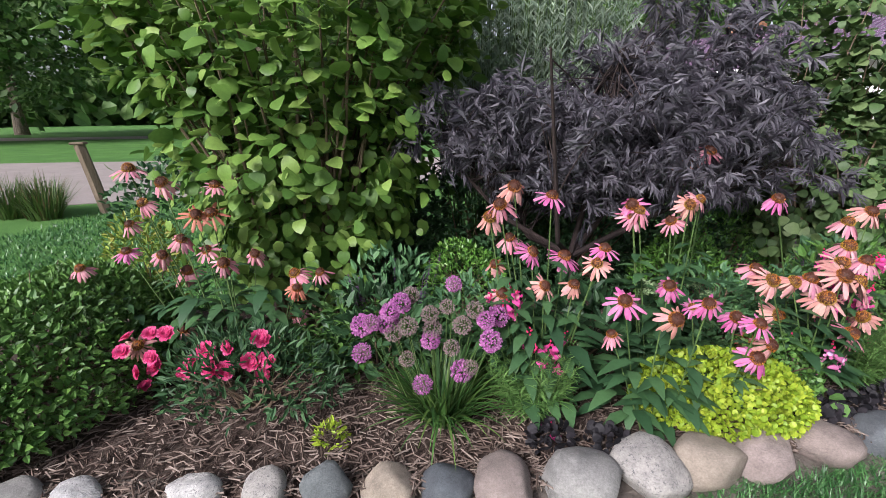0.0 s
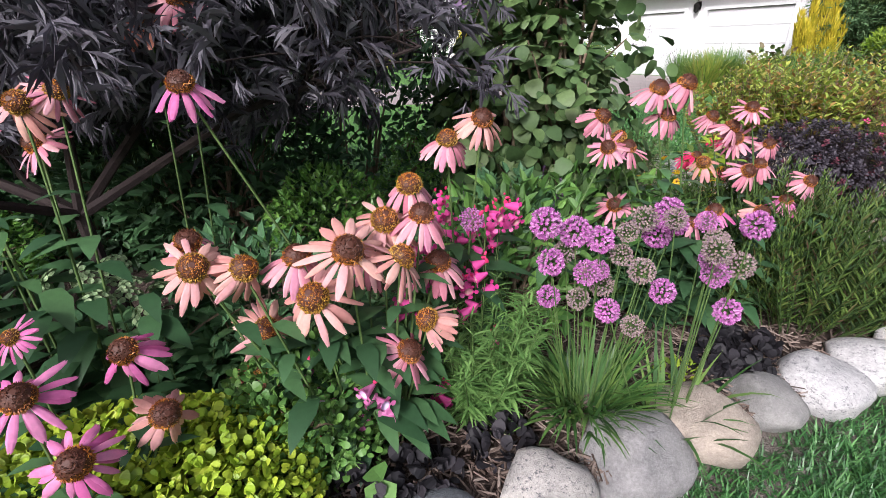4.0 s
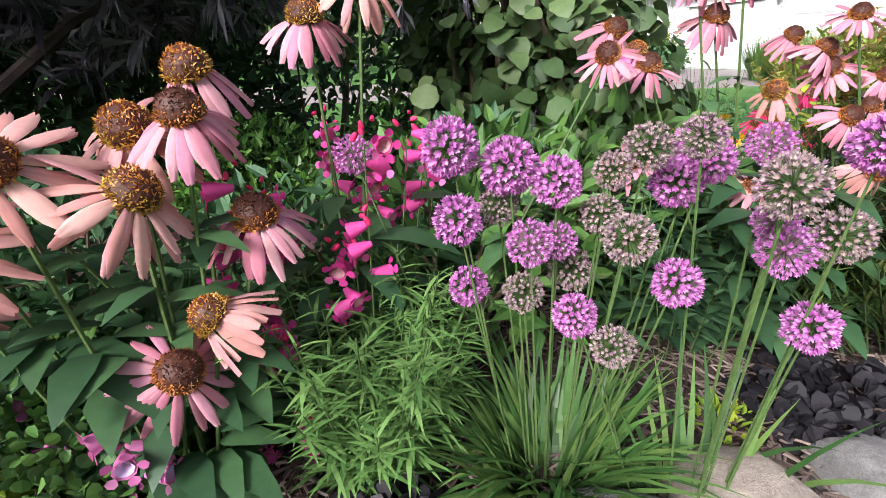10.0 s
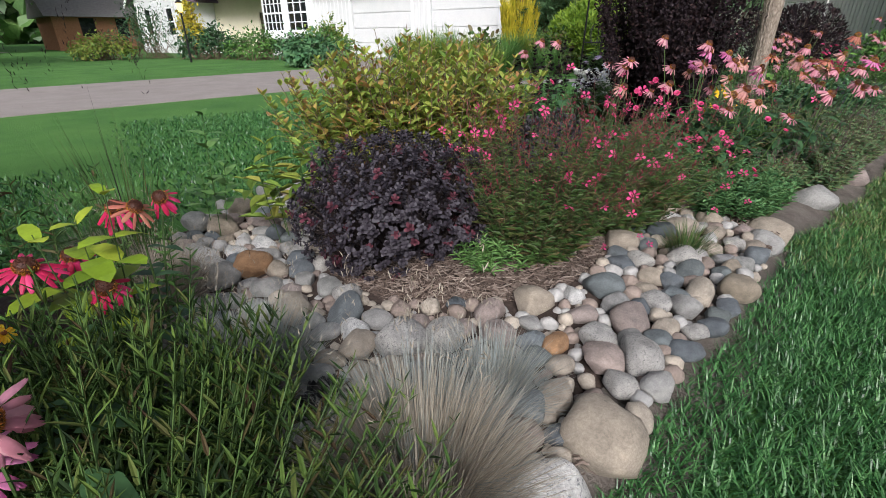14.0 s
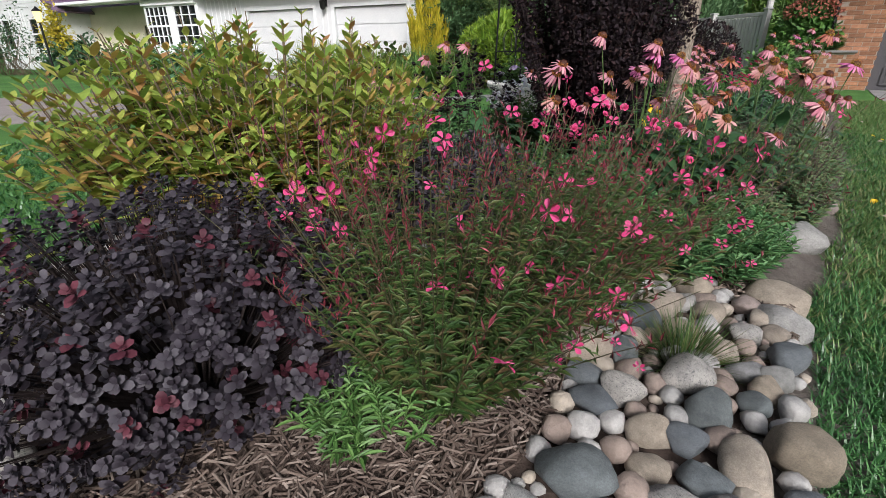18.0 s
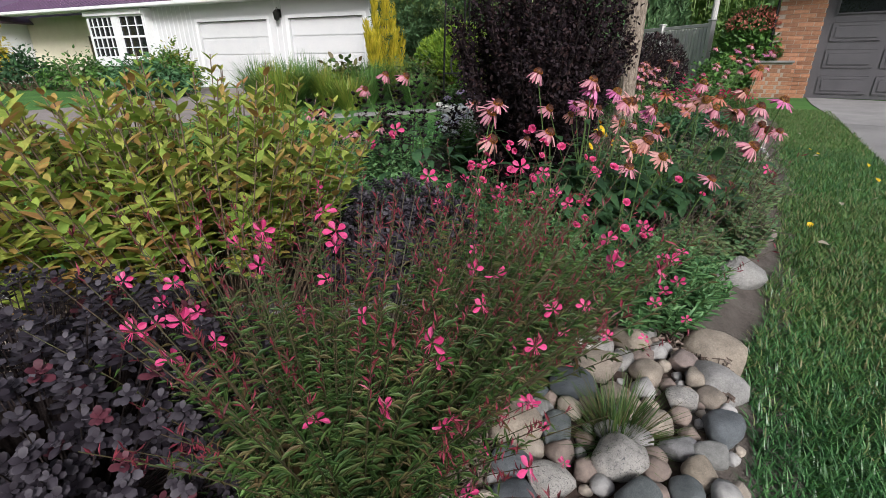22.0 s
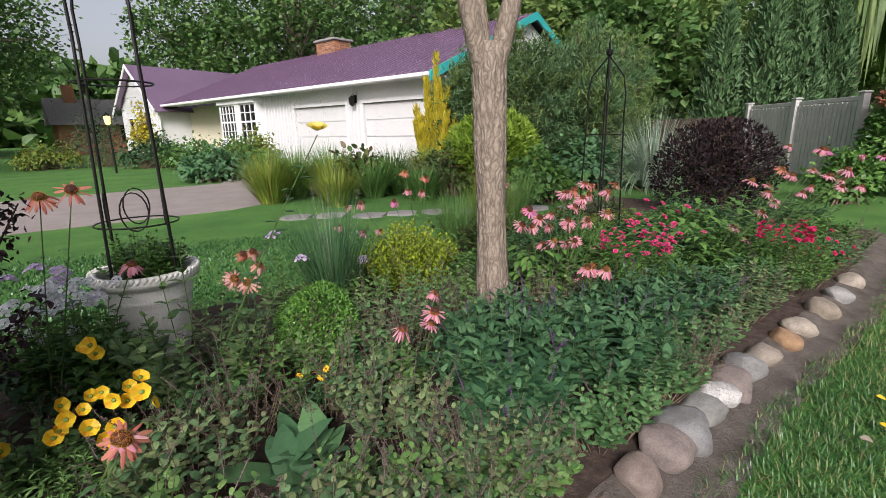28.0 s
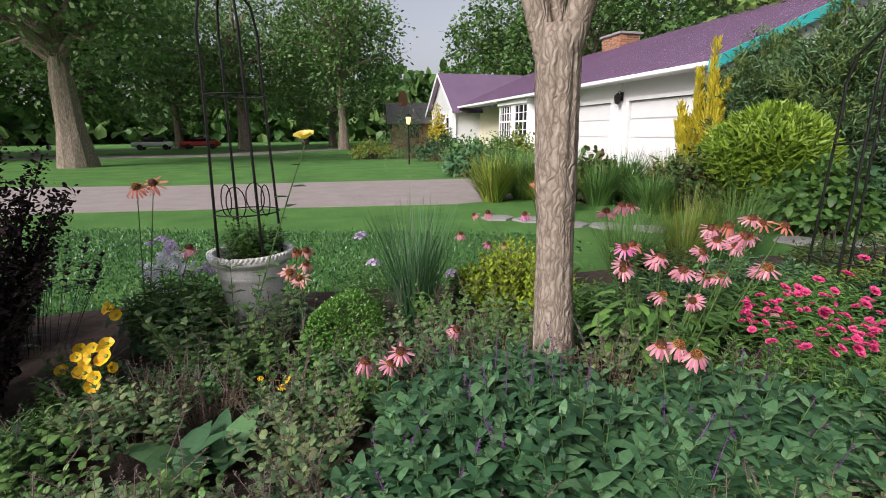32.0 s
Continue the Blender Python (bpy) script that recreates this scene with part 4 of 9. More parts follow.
def tree(name, label, at, height, radius, seed, mat=None, trunk=0.18, clear=0.3, clumps=110, per=60, leaf=0.16, spread=0.45, squash=1.0, group="trees", width=0.7):
    ob = thing(name, label, "tree", at, 0, group)
    g = np.random.default_rng(seed)
    s = Shape()
    z0 = height * clear
    pts = [(0, 0, -0.05)] + [(g.normal() * 0.03 * i, g.normal() * 0.03 * i, height * 0.85 * i / 6) for i in range(1, 7)]
    tube(s, pts, [trunk * 1.35] + [trunk * (1 - 0.14 * i) for i in range(1, 7)], 12, 0, 0.25)
    zc = (z0 + height) / 2
    c, n = lumps(clumps, (radius, radius, (height - z0) / 2 * squash), (0, 0, zc), -1.0, seed, 0.75)
    part("trunk", s, BARK, ob)
    s = Shape()
    for q in c[:: max(1, clumps // 26)]:
        f = 0.25 + 0.5 * g.random()
        a = np.array([0, 0, min(height * 0.8, z0 + (q[2] - z0) * 0.5)])
        m = (a + q) / 2 + [0, 0, 0.12 * radius]
        tube(s, [a, m, q], [trunk * 0.42, trunk * 0.24, trunk * 0.07], 6)
    part("branch_growth", s, BARK, ob)["kind"] = "stuff"
    s = Shape()
    crown_leaves(s, c, per, spread, leaf, seed + 1, 0, 0.7, width)
    part("crown", s, mat or TREELEAF, ob)
    return ob


def conifer(name, label, at, height, radius, seed, mat, leaf=0.08, count=2600, point=1.2, group="", width=0.35, droop=0.0, out=0.7):
    ob = thing(name, label, "evergreen", at, 0, group)
    g = np.random.default_rng(seed)
    s = Shape()
    tube(s, [(0, 0, -0.03), (0, 0, height * 0.5), (0.01, 0, height * 0.93)], [radius * 0.12, radius * 0.08, 0.006], 7)
    k = 60
    z = height * g.random(k) * 0.92
    a = g.random(k) * 6.283
    rr = radius * (1 - (z / height) ** point)
    twigs(s, np.stack([0 * z, 0 * z, z * 0.9], 1), np.stack([rr * 0.9 * np.cos(a), rr * 0.9 * np.sin(a), z + 0.05 * height], 1), 0.008, 0.003, 0, 0, 2, 4)
    part("trunk", s, BARK, ob)
    s = Shape()
    z = height * g.random(count)
    a = g.random(count) * 6.283
    lob = 1 + 0.16 * np.sin(a * 5 + z / height * 9) + 0.1 * np.sin(a * 9 - z * 14)
    rr = radius * np.maximum(0.02, 1 - (z / height) ** point) * lob * (0.55 + 0.45 * g.random(count) ** 0.5)
    p = np.stack([rr * np.cos(a), rr * np.sin(a), z], 1)
    d = np.stack([np.cos(a) * out, np.sin(a) * out, 0.8 - droop + 0 * a], 1) + g.normal(size=(count, 3)) * 0.35
    ln = leaf * (0.6 + 0.7 * g.random(count))
    leaves(s, p, d, np.stack([np.cos(a), np.sin(a), 0.3 + 0 * a], 1), ln, ln * width, 0, 0.3, 0.1)
    part("crown", s, mat, ob)
    return ob

def shoots(name, label, category, at, radii, count, height, leaf, width, mat, seed, pairs=7, splay=0.5, stem_mat=None, start=0.25, group="", tip=None, thick=0.0028, droop=0.25, upward=0.55, dome=0.45, extra=0, turn=0.0):
    """A clump of upright shoots, each with crossed pairs of leaves up its stem; tip: bare seed or flower spires on some shoots."""
    ob = thing(name, label, category, at, turn, group)
    g = np.random.default_rng(seed)
    a, r = g.random(count) * 6.283, np.sqrt(g.random(count))
    root = np.stack([r * np.cos(a) * radii[0], r * np.sin(a) * radii[1], 0 * a], 1) * 0.75
    lean = np.stack([np.cos(a) * radii[0], np.sin(a) * radii[1], 0 * a], 1) * (splay * r)[:, None] + g.normal(size=(count, 3)) * [0.03, 0.03, 0]
    h = height * (1 - dome * r ** 2) * (0.75 + 0.4 * g.random(count))
    top = root + lean
    top[:, 2] = h
    st, lf = Shape(), Shape()
    twigs(st, root, top, thick, thick * 0.5, 0, 0, 3, 4)
    for j in range(pairs):
        f = start + (1 - start) * (j + 0.5) / pairs
        ff = np.clip(f + g.normal(size=count) * 0.02, 0, 1)
        p = root + (top - root) * ff[:, None]
        az = g.random(count) * 0.6 + (j % 2) * 1.571 + a
        ln = leaf * (1.05 - 0.5 * abs(f - 0.55)) * (0.75 + 0.5 * g.random(count)) * (0.62 if j == pairs - 1 else 1)
        for sg in (0, math.pi):
            d = np.stack([np.cos(az + sg), np.sin(az + sg), upward + 0.5 * (f > 0.85) + g.normal(size=count) * 0.2], 1)
            if width > 0.44:
                ovals(lf, p, d, np.tile([0, 0, 1.0], (count, 1)), ln, ln * width, 0, 0.25, droop, (0.75, 1.0, 0.72 if width > 0.6 else 0.5))
            else:
                leaves(lf, p, d, np.tile([0, 0, 1.0], (count, 1)), ln, ln * width, 0, 0.25, droop)
    part("foliage", lf, mat, ob)["kind"] = "stuff"
    part("stalk_growth", st, stem_mat or STALK, ob)["kind"] = "stuff"
    if tip:
        s = Shape()
        i = g.choice(count, min(count, extra), False)
        q = top[i]
        L = 0.08 + 0.12 * g.random((len(i), 1))
        e = q + unit(top[i] - root[i] + g.normal(size=(len(i), 3)) * 0.1) * L
        twigs(s, q, e, 0.0022, 0.001, 0, 0, 2, 3)
        k = 26
        f = g.random((len(i) * k, 1))
        p = np.repeat(q, k, 0) + np.repeat(e - q, k, 0) * f
        az = g.random(len(p)) * 6.283
        leaves(s, p, np.stack([np.cos(az), np.sin(az), 0.6 + 0 * az], 1), np.tile([0, 0, 1.0], (len(p), 1)), 0.013, 0.007, 0)
        part("spire_growth", s, tip, ob)["kind"] = "stuff"
    return ob


def wands(label, at, count, height, blossoms, seed, lean=(0.5, -0.1), spread=0.45, name="gaura", narrow=2600):
    """Wiry red stems with narrow leaves below and small pink moth-like blossoms above."""
    ob = thing(name, label, "gaura", at, 0, "gauras")
    g = np.random.default_rng(seed)
    a, r = g.random(count) * 6.283, np.sqrt(g.random(count))
    root = np.stack([r * np.cos(a), r * np.sin(a), 0 * a], 1) * 0.16
    top = root + np.stack([np.cos(a) * r * spread, np.sin(a) * r * spread, height * (0.5 + 0.55 * g.random(count))], 1) + np.array([lean[0], lean[1], 0]) * (g.random((count, 1)) ** 1.5)
    s = Shape()
    twigs(s, root, top, 0.0026, 0.0009, 0, 0.03, 5, 3)
    part("stalk_growth", s, REDSTALK, ob)["kind"] = "stuff"
    s = Shape()
    i = g.integers(0, count, narrow)
    f = g.random(narrow) ** 1.1 * 0.82
    p = root[i] + (top[i] - root[i]) * f[:, None] + np.array([0, 0, 1]) * (0.12 * f * (1 - f))[:, None]
    az = g.random(narrow) * 6.283
    ln = 0.08 * (0.5 + 0.7 * g.random(narrow)) * (1.15 - f)
    leaves(s, p, np.stack([np.cos(az), np.sin(az), 0.7 + 0 * az], 1), np.tile([0, 0, 1.0], (narrow, 1)), ln, ln * 0.16, 0, 0.2, 0.3)
    part("foliage", s, OLIVE, ob)["kind"] = "stuff"
    s = Shape()
    k = 9
    i = g.choice(count, count * 4 // 5, False)
    fz = 0.78 + 0.22 * g.random((len(i) * k, 1))
    p = np.repeat(root[i], k, 0) + np.repeat(top[i] - root[i], k, 0) * fz
    leaves(s, p, g.normal(size=p.shape) * 0.5 + [0, 0, 1.0], g.normal(size=p.shape), 0.026, 0.0055, 0)
    part("bud_growth", s, BUDRED, ob)["kind"] = "stuff"
    tips = [tuple(root[q] + (top[q] - root[q]) * (0.8 + 0.2 * g.random())) for q in g.choice(count, count // 8, False)]
    for p in list(blossoms) + tips:
        b = part("blossom", MOTH, None, ob)
        b.matrix_basis = Matrix.LocRotScale(Vector(p), Euler((g.normal() * 0.5, g.normal() * 0.5, g.normal() * 0.9 - 0.7)), (1.05 * (0.75 + 0.5 * g.random()),) * 3)
    return ob

# ---- ground ----
EDGE = np.array([(-4, 1.2), (-1.6, 1.36), (-0.5, 1.42), (0.5, 1.46), (1.2, 1.6), (1.75, 1.72), (2.4, 1.86), (3.0, 2.03), (3.6, 2.15), (4.4, 2.36), (5.1, 2.52), (6.6, 2.8), (7.4, 3.0), (8.66, 3.12), (11.24, 3.5), (13.0, 3.86), (15.0, 4.12), (17, 4.5), (19.2, 5.1)])
BACK = np.array([(-4, 2.9), (-2.6, 3.3), (0, 4.2), (3, 4.7), (4.5, 5.45), (5.7, 5.95), (7, 6.4), (9, 7.3), (11, 7.7), (13, 8.4), (16, 9.4), (19.2, 10.5)])
LAWN_Z = -0.07


def edge_y(x):
    return np.interp(x, EDGE[:, 0], EDGE[:, 1])


def back_y(x):
    return np.interp(x, BACK[:, 0], BACK[:, 1])


def sheet(name, outline, z, mat, label, category, thick=0.05):
    """A flat slab with the given outline."""
    s = Shape()
    n = len(outline)
    v = [(x, y, z) for x, y in outline] + [(x, y, z - thick) for x, y in outline]
    s.add(v, [tuple(range(n)), tuple(range(n, 2 * n))[::-1]] + [(i, i + n, (i + 1) % n + n, (i + 1) % n) for i in range(n)])
    return tagged(part(name, s, mat), label, category, kind="structure")


s = Shape()
R = 900.0
s.add([(-R, -R, LAWN_Z), (R, -R, LAWN_Z), (R, R, LAWN_Z), (-R, R, LAWN_Z)], [(0, 1, 2, 3)])
tagged(part("ground", s, TURF), "mown green lawn reaching out to the street", "lawn", kind="structure")

# the planted bed: a gently uneven sheet of dark mulch
s = Shape()
xs, rows_n = np.linspace(-4, 19.2, 180), 26
vv = []
for x in xs:
    y0, y1 = edge_y(x) + 0.06, back_y(x)
    for j in range(rows_n):
        f = j / (rows_n - 1)
        z = 0.0 + 0.03 * math.sin(math.pi * f) + 0.012 * noise.noise(Vector((x * 3, f * 9, 0)))
        vv.append((x, y0 + (y1 - y0) * f, z if 0 < j < rows_n - 1 else LAWN_Z - 0.02))
s.add(vv, [(i * rows_n + j, (i + 1) * rows_n + j, (i + 1) * rows_n + j + 1, i * rows_n + j + 1) for i in range(len(xs) - 1) for j in range(rows_n - 1)])
tagged(part("garden_bed", s, MULCH, smooth=True), "curving garden bed of dark shredded bark mulch", "garden bed", kind="structure")

# the bare trench between stones and lawn: trodden, uneven earth
s = Shape()
xs = np.linspace(-4, 19.2, 620)
vv = []
for x in xs:
    w = 0.03 + 0.03 * noise.noise(Vector((x * 2.2, 3, 0))) + float(np.interp(x, [6, 8, 10, 12], [0, 0.03, 0.045, 0.09]))
    y = edge_y(x)
    for f, (dy, z) in enumerate(((0.26, 0.012), (0.17, 0.0), (0.1, -0.035), (0.03, -0.055), (-0.03, -0.058), (-0.06 - w * 0.5, -0.056), (-0.11 - w, -0.09))):
        lump = 0.022 * noise.noise(Vector((x * 7, f * 1.3, 5))) + 0.012 * noise.noise(Vector((x * 21, f * 2.7, 9)))
        vv.append((x, y + dy + 0.012 * noise.noise(Vector((x * 6, f, 2))), z + (max(lump, -0.008) if 0 < f < 6 else 0)))
s.add(vv, [(i * 7 + j + 1, (i + 1) * 7 + j + 1, (i + 1) * 7 + j, i * 7 + j) for i in range(len(xs) - 1) for j in range(6)])
tagged(part("earth_edge", s, DIRT, smooth=True), "strip of bare trodden earth along the lawn", "earth", kind="structure")

# drives
sheet("drive_far", [(-60, -1), (-20, 5.5), (-7, 8.3), (-2, 10.7), (2.7, 12.7), (11.2, 14.2), (18.9, 19.4), (13.8, 32.6), (11.6, 20.9), (1, 18.2), (-14, 16.6), (-60, 10)], LAWN_Z + 0.012, ASPHALT, "worn pinkish-grey concrete drive of the white house", "driveway")
sheet("street", [(-120, 26), (-30, 33), (-8, 40), (-2, 60), (-6, 60), (-13, 43), (-32, 38), (-120, 33)], LAWN_Z + 0.012, ASPHALT, "grey street curving away under the trees", "street")
DRIVE = [(9.2, 2.0), (11.6, 2.44), (15.4, 3.0), (20.2, 3.75), (22.2, 4.3), (24.4, 4.7)]
for i, (a, b) in enumerate(((7.2, 12.58), (12.58, 17.5), (17.5, 22.3), (22.3, 24.8))):
    ya, yb = [np.interp(q, [6] + [d[0] for d in DRIVE], [1.4] + [d[1] for d in DRIVE]) for q in (a, b)]
    for j, (o0, o1) in enumerate(((0, 3.3), (3.312, 6.6))):
        sheet("drive_slab", [(a + 0.03 - o1 * 0.12, ya - o1), (b - o1 * 0.12, yb - o1), (b - o0 * 0.12, yb - o0), (a + 0.03 - o0 * 0.12, ya - o0)], LAWN_Z + 0.016, CONCRETE, "pale grey concrete driveway slab with a cracked joint", "driveway", 0.08)


# ---- the white house ----
def wall_panel(s, u0, u1, z0, z1, v0, v1, holes=(), slot=0):
    """A wall of some thickness along u with square openings (u0, u1, z0, z1)."""
    us = sorted({u0, u1, *[h[0] for h in holes], *[h[1] for h in holes]})
    zs = sorted({z0, z1, *[h[2] for h in holes], *[h[3] for h in holes]})
    for a, b in zip(us, us[1:]):
        for c, d in zip(zs, zs[1:]):
            if not any(h[0] <= a and b <= h[1] and h[2] <= c and d <= h[3] for h in holes):
                box(s, (a, v0, c), (b, v1, d), slot)


def grid_window(parent, u0, u1, z0, z1, v, cols, rows, name="window", frame_w=0.09):
    w = new(name)
    w.parent = parent
    s = Shape()
    box(s, (u0, v - 0.06, z0), (u0 + frame_w, v + 0.06, z1))
    box(s, (u1 - frame_w, v - 0.06, z0), (u1, v + 0.06, z1))
    box(s, (u0 + frame_w, v - 0.06, z1 - frame_w), (u1 - frame_w, v + 0.06, z1))
    box(s, (u0 + frame_w, v - 0.06, z0), (u1 - frame_w, v + 0.06, z0 + frame_w))
    part("window_frame", s, WHITETRIM, w)
    for i in range(1, cols):
        s = Shape()
        x = u0 + (u1 - u0) * i / cols
        box(s, (x - 0.022, v - 0.045, z0 + frame_w), (x + 0.022, v + 0.0, z1 - frame_w))
        part("glazing_bar", s, WHITETRIM, w)
    for j in range(1, rows):
        z = z0 + (z1 - z0) * j / rows
        t = 0.05 if j == rows // 2 else 0.022
        s = Shape()
        box(s, (u0 + frame_w, v - 0.047, z - t), (u1 - frame_w, v + 0.002, z + t))
        part("glazing_bar", s, WHITETRIM, w)
    s = Shape()
    box(s, (u0 + frame_w, v + 0.01, z0 + frame_w), (u1 - frame_w, v + 0.03, z1 - frame_w))
    part("pane", s, GLASS_D, w)
    return w


house = thing("white_house", "low white ranch house with a purple metal roof and teal trim", "house", (17.85, 23.6, LAWN_Z), math.atan2(-0.942, 0.336))
s = Shape()
wall_panel(s, -12.6, 4.65, 0, 3.8, 0.0, 0.25, [(-5.1, -0.9, 0, 2.95), (0.3, 4.1, 0, 2.95), (-12.4, -8.1, 1.3, 3.45)])
box(s, (4.4, 0.25, 0), (4.65, 14, 3.8))
box(s, (-20.3, 13.75, 0), (4.4, 14, 3.8))
part("wall", s, WHITEWALL, house)
s = Shape()
s.add([(4.62, 0.0, 3.8), (4.62, 14, 3.8), (4.62, 7, 6.7), (4.42, 0.0, 3.8), (4.42, 14, 3.8), (4.42, 7, 6.7)], [(0, 1, 2), (5, 4, 3), (0, 2, 5, 3), (1, 4, 5, 2)])
part("gable", s, WHITEWALL, house)
for i in range(42):
    u = -7.9 + i * 0.3
    if not (-5.3 < u < -0.7 or 0.1 < u < 4.25):
        s = Shape()
        box(s, (u, -0.02, 0.02), (u + 0.035, 0.0, 3.7))
        part("batten", s, WHITETRIM, house)
for u0, u1 in ((-5.1, -0.9), (0.3, 4.1)):
    door = new("garage_door")
    door.parent = house
    s = Shape()
    box(s, (u0 + 0.02, 0.14, 0), (u1 - 0.02, 0.2, 2.93))
    part("door_leaf", s, WHITEWALL, door)
    for k in range(4):
        s = Shape()
        box(s, (u0 + 0.03, 0.11, 0.04 + k * 0.73), (u1 - 0.03, 0.14, 0.72 + k * 0.73), 0, 0.02)
        part("door_panel", s, WHITEWALL, door)
    s = Shape()
    box(s, (u0 - 0.16, -0.03, 0), (u0, 0.0, 2.95))
    box(s, (u1, -0.03, 0), (u1 + 0.16, 0.0, 2.95))
    box(s, (u0 - 0.16, -0.03, 2.95), (u1 + 0.16, 0.0, 3.08))
    part("door_trim", s, WHITETRIM, door)
# bay window
bay = new("bay_window")
bay.parent = house
s = Shape()
box(s, (-12.4, -0.55, 1.0), (-8.1, 0.0, 1.38))
box(s, (-12.4, -0.6, 3.4), (-8.1, 0.0, 3.66))
part("bay_wall", s, WHITETRIM, bay)
w1 = grid_window(house, -10.0, -8.15, 1.38, 3.4, -0.42, 3, 4)
w2 = grid_window(house, -12.35, -10.4, 1.38, 3.4, -0.42, 5, 4)
s = Shape()
box(s, (-10.4, -0.5, 1.38), (-10.0, -0.3, 3.4))
part("bay_post", s, WHITETRIM, bay)
s = Shape()
box(s, (-8.15, -0.42, 1.38), (-8.1, 0.0, 3.4))
part("bay_post", s, WHITETRIM, bay)
# roof: two slopes with standing seams
RT, RE = 6.95, 3.72
for sgn, name in ((-1, "front"), (1, "back")):
    roof = new("roof")
    roof.parent = house
    s = Shape()
    va, za = (-0.7, RE) if sgn < 0 else (14.7, RE)
    up = 0.12
    s.add([(-20.4, va, za), (5.0, va, za), (5.0, 7, RT), (-20.4, 7, RT), (-20.4, va, za + up), (5.0, va, za + up), (5.0, 7, RT + up), (-20.4, 7, RT + up)],
          [(0, 1, 2, 3), (4, 7, 6, 5), (0, 4, 5, 1), (1, 5, 6, 2), (2, 6, 7, 3), (3, 7, 4, 0)])
    part("roof_sheet", s, ROOFP, roof)
    for i in range(63):
        u = -20.3 + i * 0.4
        s = Shape()
        s.add([(u, va, za + up), (u + 0.03, va, za + up), (u + 0.03, 7, RT + up), (u, 7, RT + up), (u, va, za + up + 0.045), (u + 0.03, va, za + up + 0.045), (u + 0.03, 7, RT + up + 0.045), (u, 7, RT + up + 0.045)],
              [(4, 7, 6, 5), (0, 4, 5, 1), (1, 5, 6, 2), (3, 7, 4, 0)])
        part("roof_seam", s, ROOFP, roof)
s = Shape()
box(s, (-20.4, -0.62, 3.7), (4.95, 0.3, 3.74))
part("soffit", s, WHITETRIM, house)
s = Shape()
box(s, (-20.3, -0.86, 3.66), (4.98, -0.71, 3.82), 0, 0.03)
part("gutter", s, WHITETRIM, house)
s = Shape()
for sg in (-1, 1):
    va = -0.75 if sg < 0 else 14.75
    s.add([(4.98, va, RE - 0.22), (5.06, va, RE - 0.22), (5.06, 7, RT - 0.2), (4.98, 7, RT - 0.2), (4.98, va, RE + 0.14), (5.06, va, RE + 0.14), (5.06, 7, RT + 0.14), (4.98, 7, RT + 0.14)],
          [(0, 1, 2, 3), (4, 7, 6, 5), (0, 4, 5, 1), (1, 5, 6, 2), (3, 7, 4, 0)])
part("rake_board", s, TEAL, house, "teal painted rake board")
# cross wing with its gable
wing = new("wing")
wing.parent = house
W0, W1, WA, WZ = -28.2, -20.5, -24.3, 6.6
s = Shape()
wall_panel(s, W0, W1, 0, 3.7, -0.9, -0.7, [(-27.0, -25.9, 1.2, 3.1), (-23.6, -22.5, 1.2, 3.1)])
s.add([(W0, -0.9, 3.7), (W1, -0.9, 3.7), (WA, -0.9, WZ), (W0, -0.7, 3.7), (W1, -0.7, 3.7), (WA, -0.7, WZ)], [(0, 1, 2), (5, 4, 3), (0, 2, 5, 3), (1, 4, 5, 2)])
box(s, (W0, -0.7, 0), (W0 + 0.2, 13, 3.7))
box(s, (W1 - 0.2, -0.7, 0), (W1, 1.6, 3.7))
part("wing_wall", s, WHITEWALL, wing)
s = Shape()
wall_panel(s, W1, -12.6, 0, 3.7, 1.2, 1.4, [(-15.2, -14.2, 0, 2.6)])
part("porch_wall", s, CREAMWALL, wing, "cream rendered wall beside the entrance")
s = Shape()
box(s, (-12.6, 0.0, 0), (-12.45, 1.2, 3.7))
part("side_wall", s, WHITEWALL, wing)
for k in range(13):
    s = Shape()
    z = 3.72 + k * 0.22
    half = 3.85 * (1 - (z - 3.7) / (WZ - 3.7))
    box(s, (WA - half, -0.93, z), (WA + half, -0.9, z + 0.19))
    part("siding_board", s, WHITEWALL, wing)
for k in range(24):
    s = Shape()
    u = W0 + 0.1 + k * 0.32
    if not (-27.1 < u < -25.85 or -23.7 < u < -22.45):
        box(s, (u, -0.925, 0.1), (u + 0.04, -0.9, 3.6))
        part("batten", s, WHITETRIM, wing)
for u0 in (-27.0, -23.6):
    grid_window(house, u0, u0 + 1.1, 1.2, 3.1, -0.84, 1, 2)
for sg in (-1, 1):
    s = Shape()
    uo, ur = WA + sg * 4.5, WA
    za, zr = 3.3, WZ + 0.12
    s.add([(uo, -1.4, za), (ur, -1.4, zr), (ur, 7.2, zr), (uo, 7.2, za), (uo, -1.4, za + 0.1), (ur, -1.4, zr + 0.1), (ur, 7.2, zr + 0.1), (uo, 7.2, za + 0.1)],
          [(0, 1, 2, 3), (4, 7, 6, 5), (0, 4, 5, 1), (1, 5, 6, 2), (2, 6, 7, 3), (3, 7, 4, 0)])
    part("wing_roof", s, ROOFP, wing)
    s = Shape()
    s.add([(uo, -1.45, za - 0.16), (ur, -1.45, zr - 0.16), (ur, -1.45, zr + 0.12), (uo, -1.45, za + 0.12), (uo, -1.4, za - 0.16), (ur, -1.4, zr - 0.16), (ur, -1.4, zr + 0.12), (uo, -1.4, za + 0.12)],
          [(0, 1, 2, 3), (4, 7, 6, 5), (0, 4, 5, 1), (3, 2, 6, 7)])
    part("rake_board", s, WHITETRIM, wing)
s = Shape()
